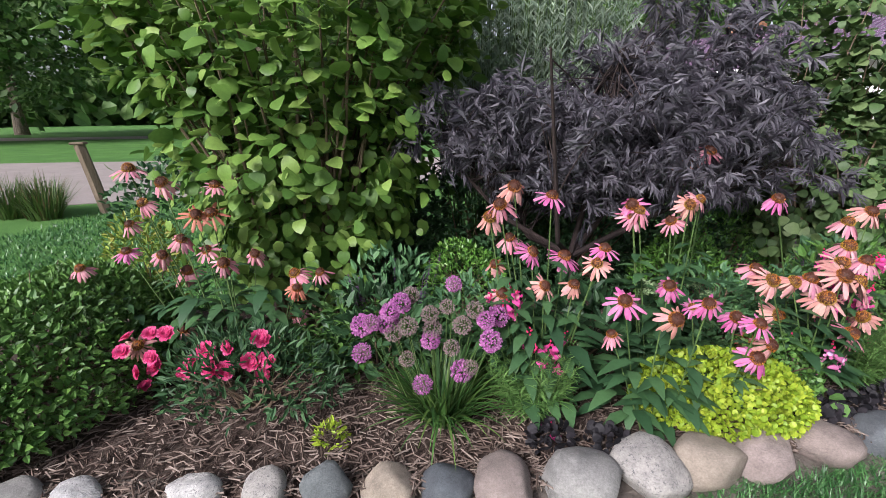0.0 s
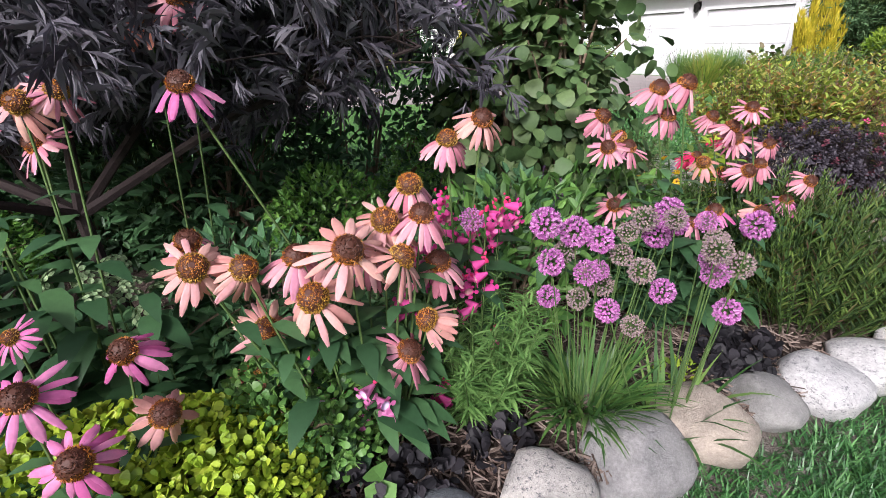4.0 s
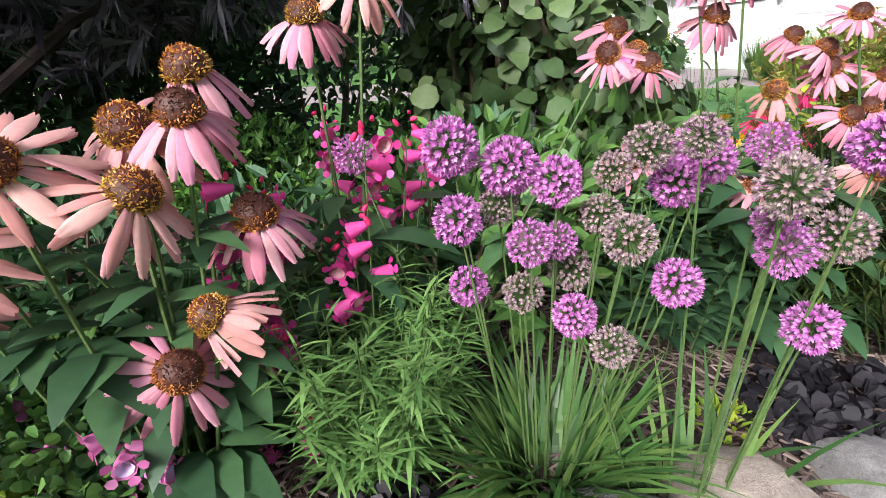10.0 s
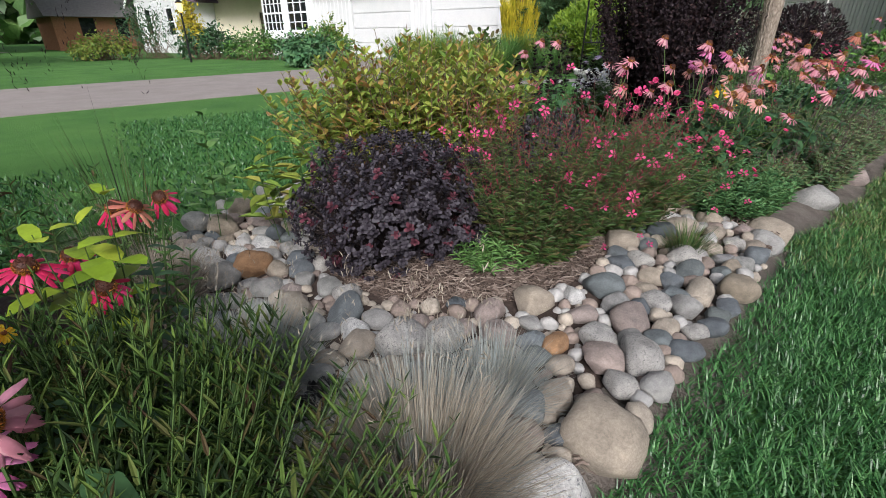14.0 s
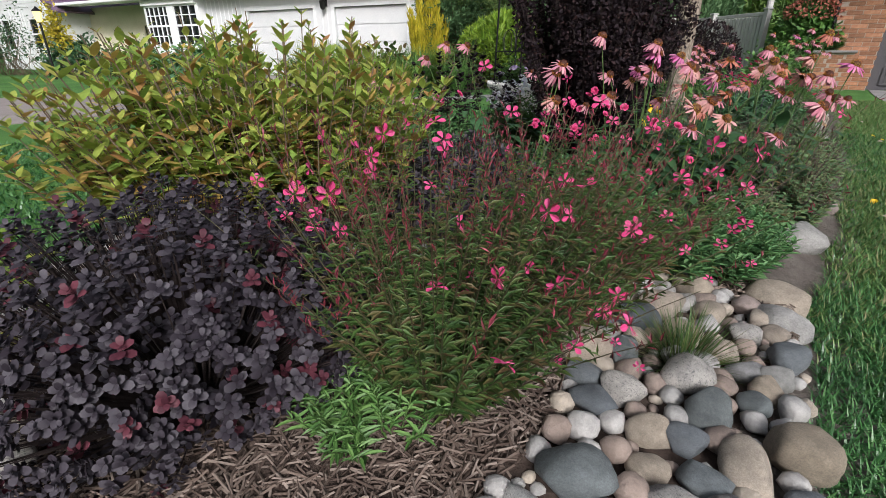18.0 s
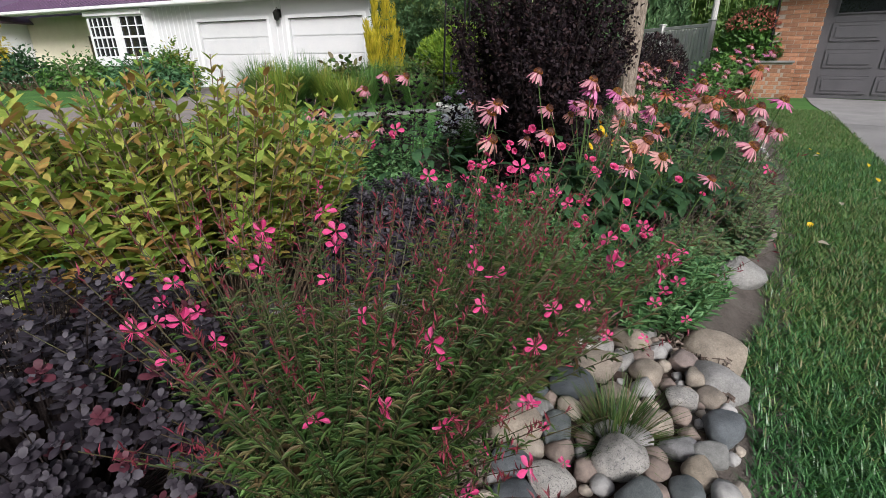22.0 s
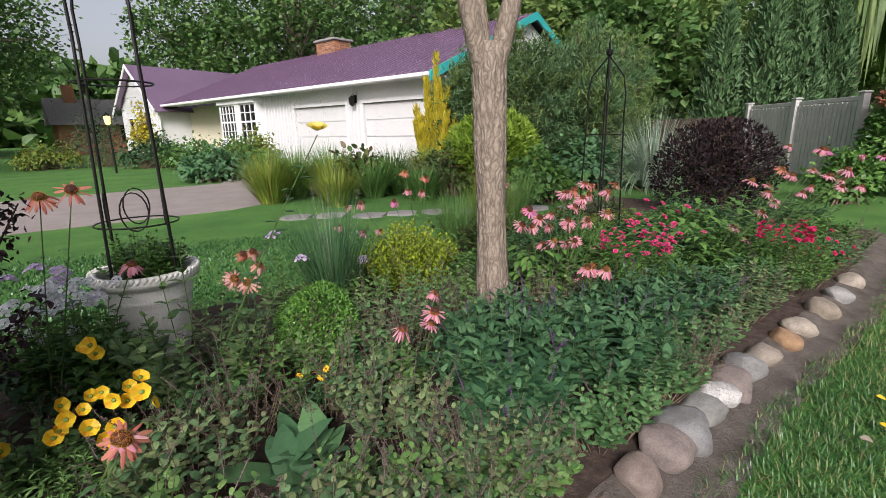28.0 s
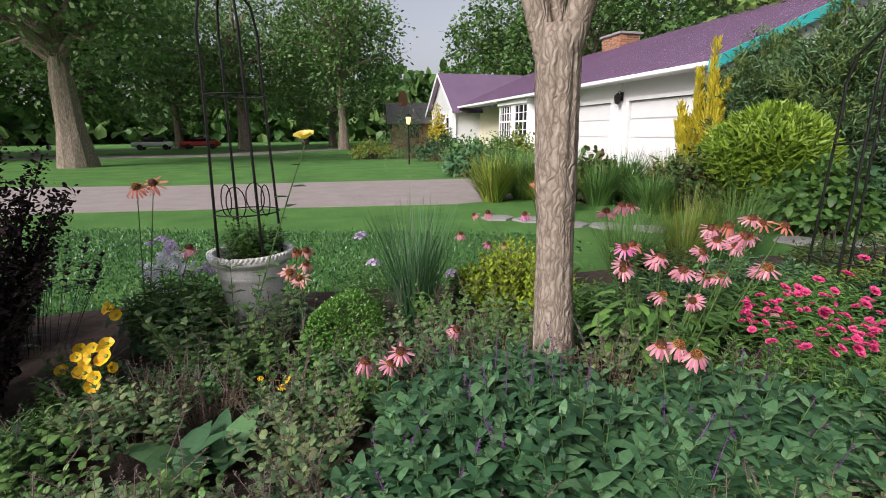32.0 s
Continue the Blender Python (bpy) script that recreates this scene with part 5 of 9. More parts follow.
tube(s, [(W1 + 0.1, -0.95, 3.3), (W1 + 0.1, -0.96, 3.0), (W1 + 0.1, -0.96, 0.1)], [0.05, 0.05, 0.05], 8)
part("downpipe", s, WHITETRIM, wing)
s = Shape()
box(s, (-15.15, 1.24, 0), (-14.25, 1.3, 2.58))
box(s, (-15.05, 1.21, 0.2), (-14.35, 1.24, 1.1), 0, 0.02)
box(s, (-15.05, 1.21, 1.3), (-14.35, 1.24, 2.4), 0, 0.02)
part("entrance_door", s, REDSTALK, house, "dark red entrance door")
# chimney
s = Shape()
box(s, (-11.8, 6.6, 6.2), (-9.9, 8.0, 7.7), 0, 0.02)
chim = part("chimney", s, MORTAR, house)
s = Shape()
box(s, (-11.95, 6.45, 7.7), (-9.75, 8.15, 7.85), 0, 0.03)
part("chimney_cap", s, CONCRETE, chim)
bs = Shape()
box(bs, (0, 0, 0), (0.42, 0.16, 0.12), 0, 0.008)
BRK = bs.mesh("brick", BRICK)
for r in range(10):
    for c in range(5):
        b = part("brick", BRK, None, chim)
        u = -11.84 + c * 0.44 - (0.22 if r % 2 else 0) * (1 if c else 0)
        b.matrix_basis = Matrix.LocRotScale((min(u, -10.28), 6.58, 6.25 + r * 0.142), None, (0.9, 0.8, 1))
        if c < 3:
            b = part("brick", BRK, None, chim)
            b.matrix_basis = Matrix.LocRotScale((-9.87, 6.6 + c * 0.46, 6.25 + r * 0.142), Euler((0, 0, math.pi / 2)), (1, 0.8, 1))

# carriage lamp between the garage doors
lamp = thing("wall_lantern", "black carriage lantern on the white garage wall", "wall lamp", (17.72, 23.78, 2.8), math.atan2(-0.942, 0.336))
s = Shape()
box(s, (0.0, -0.03, 0.1), (0.2, 0.0, 0.45), 0, 0.01)
tube(s, [(0.1, -0.03, 0.4), (0.1, -0.14, 0.5), (0.1, -0.2, 0.42)], [0.015, 0.015, 0.012], 6)
part("bracket", s, BLACKIRON, lamp)
s = Shape()
lathe(s, [(0.02, 0.42), (0.16, 0.3), (0.15, 0.28), (0.11, 0.02), (0.05, -0.02), (0.01, -0.05)], 6)
q = part("lantern_body", s, BLACKIRON, lamp)
q.location = (0.1, -0.2, 0.0)

# ---- brick garage ----
garage = thing("brick_house", "brick house front with a charcoal double garage door and shingled roof", "house", (24.6, 4.7, LAWN_Z), radians(-85))
s = Shape()
box(s, (-1.22, 0.0, 0), (-0.06, 0.3, 3.7))
box(s, (-1.5, -0.35, 0), (-0.55, -0.005, 1.05))
box(s, (-1.22, 0.3, 0), (-1.0, 9, 3.7))
box(s, (-0.06, 0.05, 3.1), (10, 0.3, 3.95))
box(s, (5.6, 0.0, 0), (10, 0.3, 3.1))
part("wall", s, MORTAR, garage)
for r in range(30):
    for c in range(3):
        b = part("brick", BRK, None, garage)
        u = -1.23 + c * 0.39 + (0.19 if r % 2 else 0.0)
        sx = min(0.88, (-0.04 - u) / 0.42)
        if sx > 0.15:
            b.matrix_basis = Matrix.LocRotScale((u, -0.012, 0.01 + r * 0.122), None, (sx, 1, 0.92))
for r in range(8):
    for c in range(3):
        b = part("brick", BRK, None, garage)
        b.matrix_basis = Matrix.LocRotScale((-1.52 + c * 0.35 + (0.1 if r % 2 else 0), -0.36, 0.02 + r * 0.124), None, (0.66, 1, 0.92))
s = Shape()
box(s, (-1.56, -0.42, 1.05), (-0.5, 0.0, 1.12), 0, 0.015)
part("planter_cap", s, CONCRETE, garage)
gd = new("garage_door")
gd.parent = garage
s = Shape()
box(s, (-0.06, 0.18, 0.02), (5.6, 0.24, 3.1))
part("door_leaf", s, GDOOR, gd)
for r in range(4):
    for c in range(4):
        u0, u1, z0, z1 = 0.2 + c * 1.36, 1.4 + c * 1.36, 0.14 + r * 0.75, 0.68 + r * 0.75
        s = Shape()
        if r < 3:
            box(s, (u0, 0.15, z0), (u1, 0.18, z1), 0, 0.025)
            box(s, (u0 + 0.1, 0.13, z0 + 0.1), (u1 - 0.1, 0.15, z1 - 0.1), 0, 0.018)
            part("door_panel", s, GDOOR, gd)
        else:
            box(s, (u0 + 0.04, 0.155, z0 + 0.04), (u1 - 0.04, 0.175, z1 - 0.1))
            part("pane", s, GLASS_D, gd)
            s = Shape()
            for a, b2, c2, d2 in ((u0, u1, z1 - 0.1, z1 - 0.05), (u0, u1, z0, z0 + 0.04), (u0, u0 + 0.05, z0, z1 - 0.05), (u1 - 0.05, u1, z0, z1 - 0.05)):
                box(s, (a, 0.13, c2), (b2, 0.18, d2))
            part("window_frame", s, GDOOR, gd)
s = Shape()
box(s, (-0.06, -0.06, 3.1), (10.0, 0.05, 3.4))
box(s, (-1.8, -1.0, 3.66), (10.2, 0.4, 3.72))
part("soffit", s, FASCIA, garage)
s = Shape()
box(s, (-1.8, -1.12, 3.6), (10.3, -1.0, 3.86), 0, 0.02)
box(s, (-1.92, -1.12, 3.6), (-1.8, 9, 3.86), 0, 0.02)
tube(s, [(-1.3, -0.95, 3.62), (-1.28, -0.1, 3.3), (-1.27, -0.05, 0.05)], [0.035, 0.035, 0.035], 8)
part("gutter", s, FASCIA, garage)
s = Shape()
s.add([(-1.9, -1.1, 3.86), (10.3, -1.1, 3.86), (10.3, 5, 5.9), (2.7, 5, 5.9), (-1.9, 9.5, 3.86), (2.7, 6, 5.9)], [(0, 1, 2, 3), (0, 3, 5, 4)])
roof = part("roof", s, SHINGLE, garage)
for r in range(16):
    f0 = r / 16
    for c in range(18):
        z = 3.87 + 2.04 * f0
        v = -1.1 + 6.1 * f0
        u = -1.9 + 4.6 * f0 + c * 0.72 + (0.36 if r % 2 else 0)
        if u < 10:
            if "SHG" not in PETALS:
                q = Shape()
                q.add([(0, 0, 0.0), (0.7, 0, 0.0), (0.7, 0.42, 0.14), (0, 0.42, 0.14), (0, 0, 0.025), (0.7, 0, 0.025), (0.7, 0.42, 0.155), (0, 0.42, 0.155)], [(4, 5, 6, 7), (0, 1, 5, 4), (1, 2, 6, 5), (3, 0, 4, 7)])
                PETALS["SHG"] = q.mesh("shingle", SHINGLE)
            b = part("shingle", PETALS["SHG"], None, roof)
            b.location = (u, v, z)
# house number over the door
for k, ch in enumerate("2027"):
    fc = bpy.data.curves.new("house_number", "FONT")
    fc.body, fc.size, fc.extrude = ch, 0.2, 0.008
    fc.materials.append(FENCE)
    fo = new("house_number", fc)
    fo.parent = garage
    fo.matrix_basis = Matrix.LocRotScale((2.83 + k * 0.17, -0.075, 3.17), Euler((math.pi / 2, 0, 0)), (1, 1, 1))

# ---- the first bed ----
# shrubs at the back
g = np.random.default_rng(11)
k = 190
z, a, r = 0.5 + 2.25 * g.random(k), g.random(k) * 6.283, np.sqrt(g.random(k))
leafy_shrub("viburnum", "tall green leafy viburnum shrub with toothed leaves", (-0.98, 3.3, 0), np.stack([(0.34 + 0.41 * z) * r * np.cos(a), (0.38 + 0.25 * z) * r * np.sin(a), z], 1), 11, 0.1, VIB, 44, 0.12, 0.2)
k = 80
z, a, r = 0.55 + 1.75 * g.random(k), g.random(k) * 6.283, np.sqrt(g.random(k))
# darker leaves than the first viburnum: its dimmer light is put into the colour
leafy_shrub("viburnum", "green leafy viburnum shrub thinning towards the top", (2.85, 3.65, 0), np.stack([(0.62 - 0.1 * z) * r * np.cos(a), (0.62 - 0.1 * z) * r * np.sin(a), z], 1), 12, 0.08, DULL_DIM, 46, 0.1, 0.2)
for i, (x, y, r, h) in enumerate(((1.9, 4.1, 0.75, 0.7), (0.3, 3.95, 0.8, 0.6), (1.1, 3.9, 0.7, 0.62), (-0.6, 4.1, 0.7, 0.5))):
    bush("dark_shrub", "dark green shrub in shade behind the elder", "shrub", (x, y, 0), (r, 0.4, h), 3000, 0.07, GREEN_D, 13 + i * 40, 0.5, 14, lift=0.8, low=-0.9, group="dark shrubs behind the elder")
for i, (x, y, r) in enumerate(((0.15, 3.3, 0.3), (1.75, 3.35, 0.33), (2.35, 3.85, 0.36))):
    mound("boxwood", "clipped dark green boxwood", "boxwood", (x, y, 0), (r, r, r * 1.15), 1900, 0.035, 0.55, BOX, 20 + i, "boxwoods", lift=0.6, up=0.3)


def black_elder(at, seed):
    ob = thing("black_elder", "black lace elder with finely cut purple-black leaves", "shrub", at)
    g = np.random.default_rng(seed)
    s = Shape()
    tips = []
    c, n = lumps(330, (1.17, 0.5, 0.36), (0.25, 0.0, 1.3), -1.0, seed, 0.75)
    c2, _ = lumps(90, (0.52, 0.4, 0.36), (0.6, 0.1, 1.68), -1.0, seed + 9, 0.75)
    c = np.concatenate([c, c2])
    mid = np.array([0.35, 0.0, 1.3])
    c = mid + (c - mid) * (1 + 0.16 * g.normal(size=(len(c), 1)))
    fork = np.array([0, 0, 0.55])
    tube(s, [(0.05, 0.05, 0), (0.02, 0, 0.3), fork], [0.035, 0.03, 0.026], 8)
    mains = []
    for k, (dx, dz) in enumerate(((-0.9, 0.75), (-0.35, 1.2), (0.2, 1.3), (0.7, 0.9), (1.3, 0.6), (-0.5, 0.4))):
        e = fork + np.array([dx, g.normal() * 0.25 - 0.1, dz])
        m = (fork + e) / 2 + np.array([0, 0, -0.05 + 0.1 * g.normal()])
        tube(s, [fork, m, e], [0.022, 0.015, 0.006], 6)
        mains.append((fork, m, e))
    a = []
    for q in c:
        f, m, e = mains[int(np.argmin([np.linalg.norm(q - mm[2]) for mm in mains]))]
        w = g.random()
        a.append(m * (1 - w) + e * w)
    part("branch_growth", s, DARKTWIG, ob)["kind"] = "stuff"
    s = Shape()
    twigs(s, np.array(a), c, 0.005, 0.0018, 0, 0.03, 3, 4)
    part("twig_growth", s, DARKTWIG, ob)["kind"] = "stuff"
    s = Shape()
    # each compound leaf: a midrib with pairs of thin cut leaflets
    per = 9
    base = np.repeat(c, per, 0) + g.normal(size=(len(c) * per, 3)) * 0.06
    d = unit(g.normal(size=base.shape) + [0, -0.2, 0.25])
    L = 0.115 * (0.6 + 0.6 * g.random(len(base)))
    side = unit(np.cross(d, g.normal(size=base.shape)))
    for j in range(5):
        f = 0.15 + 0.17 * j
        for sg in (-1, 1):
            p = base + d * (L * f)[:, None]
            e = unit(d * 0.9 + side * sg * 0.75 - [0, 0, 0.35] + g.normal(size=base.shape) * 0.25)
            ln = L * (0.85 - 0.09 * j) * (0.7 + 0.5 * g.random(len(base)))
            leaves(s, p, e, tilted(np.tile([0, 0, 1.0], (len(p), 1)), j, 0.5), ln, ln * 0.075 + 0.002, 0, 0.3, 0.3)
    leaves(s, base, d, np.tile([0, 0, 1.0], (len(base), 1)), L * 1.3, L * 0.09, 0, 0.2, 0.2)
    part("foliage", s, ELDER, ob)
    return ob


black_elder((0.85, 3.05, 0), 31)
shoots("silver_shrub", "tall feathery silver-green shrub behind the elder", "shrub", (0.7, 4.2, 0), (0.85, 0.4), 300, 3.1, 0.085, 0.16, SILVER, 14, 34, 0.35, STALK, 0.3, dome=0.12, upward=1.4, thick=0.004)
bush("dark_hedge", "dense dark green hedge in shade", "hedge", (-2.4, 5.2, 0), (1.2, 0.5, 0.55), 1800, 0.08, GREEN_D, 15, 0.6, 8, lift=0.9)
mound("low_hedge", "low rounded dark green hedge with small leaves", "hedge", (-2.12, 2.25, 0), (0.56, 0.82, 0.5), 13000, 0.042, 0.6, GREEN, 16, lift=0.3, up=0.45, jitter=0.8, fill=0.3)
mound("gold_shrub", "small yellow-green shrub beside the hedge", "shrub", (-2.05, 3.1, 0), (0.26, 0.24, 0.5), 900, 0.05, 0.4, GREEN_Y, 17, lift=0.6)
# wooden post by the drive
post = thing("wooden_post", "weathered brown timber post leaning beside the drive", "post", (-5.6, 7.6, LAWN_Z), 0.3)
s = Shape()
tube(s, [(0, 0, 0), (-0.09, 0, 0.55), (-0.19, 0, 1.12)], [0.085, 0.083, 0.08], 6, 0, 0.1)
q = part("post_shaft", s, WOODPOST, post)
s = Shape()
box(s, (-0.29, -0.09, 1.12), (-0.1, 0.09, 1.16), 0, 0.012)
part("post_cap", s, WOODPOST, post)
for i, (x, y) in enumerate(((-6.9, 7.3), (-6.3, 7.2), (-7.5, 7.4), (-6.6, 7.6))):
    tuft("ornamental_grass", "tawny clump of grass by the drive", "grass", (x, y, LAWN_Z), 260, 0.75, 0.016, OLIVE, 50 + i, 0.22, 0.6, 1.2, 0, None, "grass clumps")

# coneflowers
coneflower("coneflower_clump", "pink coneflowers with drooping petals above dark leaves", (-1.1, 2.45, 0), [(-0.51, 0.01, 1.20, 1.42, "pink"), (-0.35, 0.01, 1.13, 1.42, "pink"), (-0.09, 0.04, 1.11, 1.22, "pink"), (-0.44, -0.03, 1.03, 1.22, "pink"), (-0.56, 0.01, 0.91, 1.07, "pink"), (-0.29, -0.00, 0.83, 1.26, "pink"), (-0.17, -0.04, 0.97, 1.36, "rust"), (-0.39, -0.03, 0.75, 1.23, "pink"), (-0.16, 0.00, 0.77, 1.21, "pink"), (-0.83, -0.05, 0.68, 1.16, "pink"), (-0.60, -0.00, 0.76, 1.17, "magenta"), (-0.32, 0.06, 0.63, 1.43, "pink"), (-0.01, -0.14, 0.74, 1.33, "pink"), (0.10, -0.01, 0.75, 1.17, "pink"), (0.30, 0.01, 0.63, 1.43, "pink"), (0.44, -0.00, 0.64, 1.11, "pink"), (-0.32, -0.06, 0.34, 1.35, "peach"), (0.18, 0.10, 0.19, 1.41, "peach"), (0.27, 0.04, 0.38, 1.26, "pink"), (0.33, -0.08, 0.58, 1.09, "rust"), (-0.11, 0.00, 0.97, 1.38, "rust"), (-0.39, -0.34, 0.38, 1.16, "peach")], 61, 0.42, 0.6, 260, 0.16)
coneflower("coneflower_clump", "peach and pink coneflowers in full bloom", (0.5, 2.2, 0), [(-0.26, 0.08, 0.98, 1.42, "peach"), (-0.15, 0.06, 1.13, 1.42, "peach"), (-0.16, 0.09, 0.87, 1.22, "pink"), (0.01, -0.03, 1.10, 1.22, "magenta"), (-0.23, 0.08, 0.74, 1.07, "peach"), (-0.06, 0.02, 0.82, 1.26, "magenta"), (-0.20, 0.01, 0.61, 1.36, "pink"), (-0.00, -0.02, 0.66, 1.23, "peach"), (0.14, -0.03, 0.67, 1.21, "peach"), (0.22, -0.10, 0.80, 1.16, "peach"), (0.26, -0.07, 0.86, 1.17, "magenta"), (0.10, 0.04, 0.79, 1.43, "magenta"), (-0.23, -0.08, 1.07, 1.33, "pink")], 62, 0.3, 0.5, 220, 0.17)
coneflower("coneflower_clump", "large magenta and peach coneflowers at the front", (0.98, 1.95, 0), [(-0.15, 0.06, 0.65, 1.42, "magenta"), (0.01, -0.09, 0.63, 1.42, "peach"), (0.03, 0.04, 0.73, 1.22, "magenta"), (0.15, -0.07, 0.69, 1.22, "magenta"), (-0.19, 0.07, 0.48, 1.07, "pink")], 63, 0.22, 0.38, 130, 0.16)
coneflower("coneflower_clump", "tall pink coneflowers on bare stalks", (1.2, 2.35, 0), [(-0.21, 0.07, 0.95, 1.42, "pink"), (-0.22, 0.07, 1.01, 1.42, "magenta"), (-0.02, 0.05, 0.93, 1.22, "pink"), (0.02, -0.03, 1.03, 1.22, "peach"), (0.08, -0.00, 1.05, 1.07, "pink"), (-0.19, 0.05, 0.98, 1.26, "pink")], 64, 0.22, 0.6, 130, 0.17)
coneflower("coneflower_clump", "two tall faded coneflowers against the elder", (1.37, 2.68, 0), [(0.00, 0.02, 1.21, 1.42, "rust"), (0.10, -0.01, 1.26, 1.42, "pink")], 65, 0.15, 0.5, 60, 0.16)
coneflower("coneflower_clump", "magenta coneflowers leaning over lime leaves", (1.25, 2.05, 0), [(0.10, -0.18, 0.60, 1.2, "magenta"), (0.15, 0.05, 0.53, 1.35, "magenta"), (0.25, -0.06, 0.44, 1.35, "peach"), (0.13, -0.16, 0.43, 1.4, "magenta"), (-0.06, 0.06, 0.58, 0.8, "magenta")], 66, 0.16, 0.3, 60, 0.14)
sc = shoots("stonecrop", "pale green stonecrop with flat bud clusters", "perennial", (1.26, 2.46, 0), (0.22, 0.14), 26, 0.5, 0.075, 0.55, GREEN_B, 63, 6, 0.5)
set_blossoms(sc, BUD_C, [(0.2 * math.cos(i * 2.4) * math.sqrt(i / 16), 0.13 * math.sin(i * 2.4) * math.sqrt(i / 16), 0.52 + 0.05 * math.sin(i * 1.7)) for i in range(16)], 0.85, 64)
coneflower("coneflower_clump", "dense peach coneflowers with golden cones", (1.95, 2.25, 0), [(0.13, -0.06, 0.49, 1.38, "peach"), (0.07, -0.08, 0.41, 1.50, "pink"), (-0.14, -0.14, 0.62, 1.62, "peach"), (-0.28, -0.04, 0.49, 1.44, "peach"), (-0.34, 0.05, 0.32, 1.21, "rust"), (0.12, -0.01, 0.76, 1.38, "pink"), (0.06, -0.06, 0.67, 1.50, "peach"), (-0.06, -0.11, 0.72, 1.62, "peach"), (-0.18, -0.07, 0.69, 1.44, "pink"), (0.03, 0.02, 0.74, 1.56, "peach"), (-0.02, 0.08, 0.61, 1.38, "pink"), (0.10, 0.08, 0.81, 1.50, "pink"), (-0.29, -0.11, 0.69, 1.4, "peach"), (-0.39, -0.11, 0.70, 1.45, "peach"), (-0.42, -0.03, 0.73, 1.3, "pink"), (0.17, 0.05, 0.60, 1.56, "pink")], 67, 0.15, 0.5, 60, 0.17, toward=(0.35, -1.0))
coneflower("coneflower_clump", "tall pink coneflowers at the back", (2.2, 2.5, 0), [(-0.02, 0.02, 0.89, 1.42, "pink"), (0.08, 0.01, 0.95, 1.42, "peach"), (-0.62, -0.27, 1.07, 1.22, "magenta"), (0.59, 0.20, 0.82, 1.22, "pink")], 68, 0.16, 0.55, 70, 0.16)
coneflower("coneflower_clump", "pink coneflowers beside the viburnum", (3.3, 2.75, 0), [(-0.26, 0.10, 1.00, 1.59, "pink"), (-0.17, 0.07, 1.02, 1.59, "pink"), (-0.19, 0.12, 0.90, 1.37, "pink"), (-0.36, 0.08, 0.79, 1.36, "pink"), (-0.05, 0.04, 0.73, 1.20, "peach"), (-0.36, 0.11, 0.55, 1.42, "pink"), (-0.38, 0.28, 0.88, 1.52, "pink"), (-0.01, -0.03, 0.55, 1.38, "magenta"), (-0.06, 0.02, 0.49, 1.36, "pink"), (0.14, -0.09, 0.56, 1.30, "peach"), (-0.38, 0.12, 0.82, 1.31, "magenta")], 69, 0.3, 0.52, 240, 0.15)
coneflower("coneflower_clump", "pink coneflowers with dark cones beside the stones", (3.85, 2.95, 0), [(-0.26, 0.10, 0.77, 1.48, "pink"), (-0.29, 0.11, 0.82, 1.47, "pink"), (-0.35, 0.17, 0.86, 1.27, "pink"), (-0.26, 0.05, 0.91, 1.26, "pink"), (-0.12, 0.06, 0.75, 1.12, "pink"), (-0.15, 0.05, 0.66, 1.31, "pink"), (-0.23, 0.02, 0.64, 1.41, "pink"), (0.04, -0.04, 0.60, 1.28, "pink"), (-0.01, 0.00, 0.50, 1.26, "magenta")], 70, 0.22, 0.45, 120, 0.13)

# ornamental onions
allium("purple and faded globe onion flowers over grassy leaves", (0, 2.05, 0), [(-0.37, 0.01, 0.51, 1.42, "purple"), (-0.25, 0.01, 0.53, 1.42, "purple"), (-0.14, 0.04, 0.65, 1.22, "faded"), (-0.18, -0.03, 0.64, 1.22, "purple"), (0.03, 0.02, 0.60, 1.07, "faded"), (-0.05, 0.00, 0.57, 1.26, "faded"), (-0.15, -0.04, 0.53, 1.36, "faded"), (-0.22, -0.03, 0.49, 1.23, "faded"), (-0.05, 0.00, 0.44, 1.21, "purple"), (0.05, -0.04, 0.42, 1.16, "faded"), (-0.16, -0.00, 0.34, 1.17, "faded"), (-0.39, 0.06, 0.34, 1.43, "half"), (-0.08, -0.14, 0.29, 1.33, "half"), (0.14, -0.01, 0.30, 1.17, "faded"), (0.10, 0.01, 0.27, 1.43, "purple"), (0.21, -0.00, 0.54, 1.11, "purple"), (0.23, -0.05, 0.46, 1.35, "purple"), (0.28, 0.10, 0.52, 1.41, "purple"), (0.16, 0.03, 0.58, 1.26, "faded"), (0.06, -0.08, 0.75, 1.09, "half"), (-0.04, 0.01, 0.49, 1.38, "faded"), (-0.23, -0.04, 0.60, 1.16, "purple"), (-0.32, -0.05, 0.55, 1.25, "half"), (0.10, 0.01, 0.51, 1.34, "faded")], 71, blades_n=330, length=0.42)
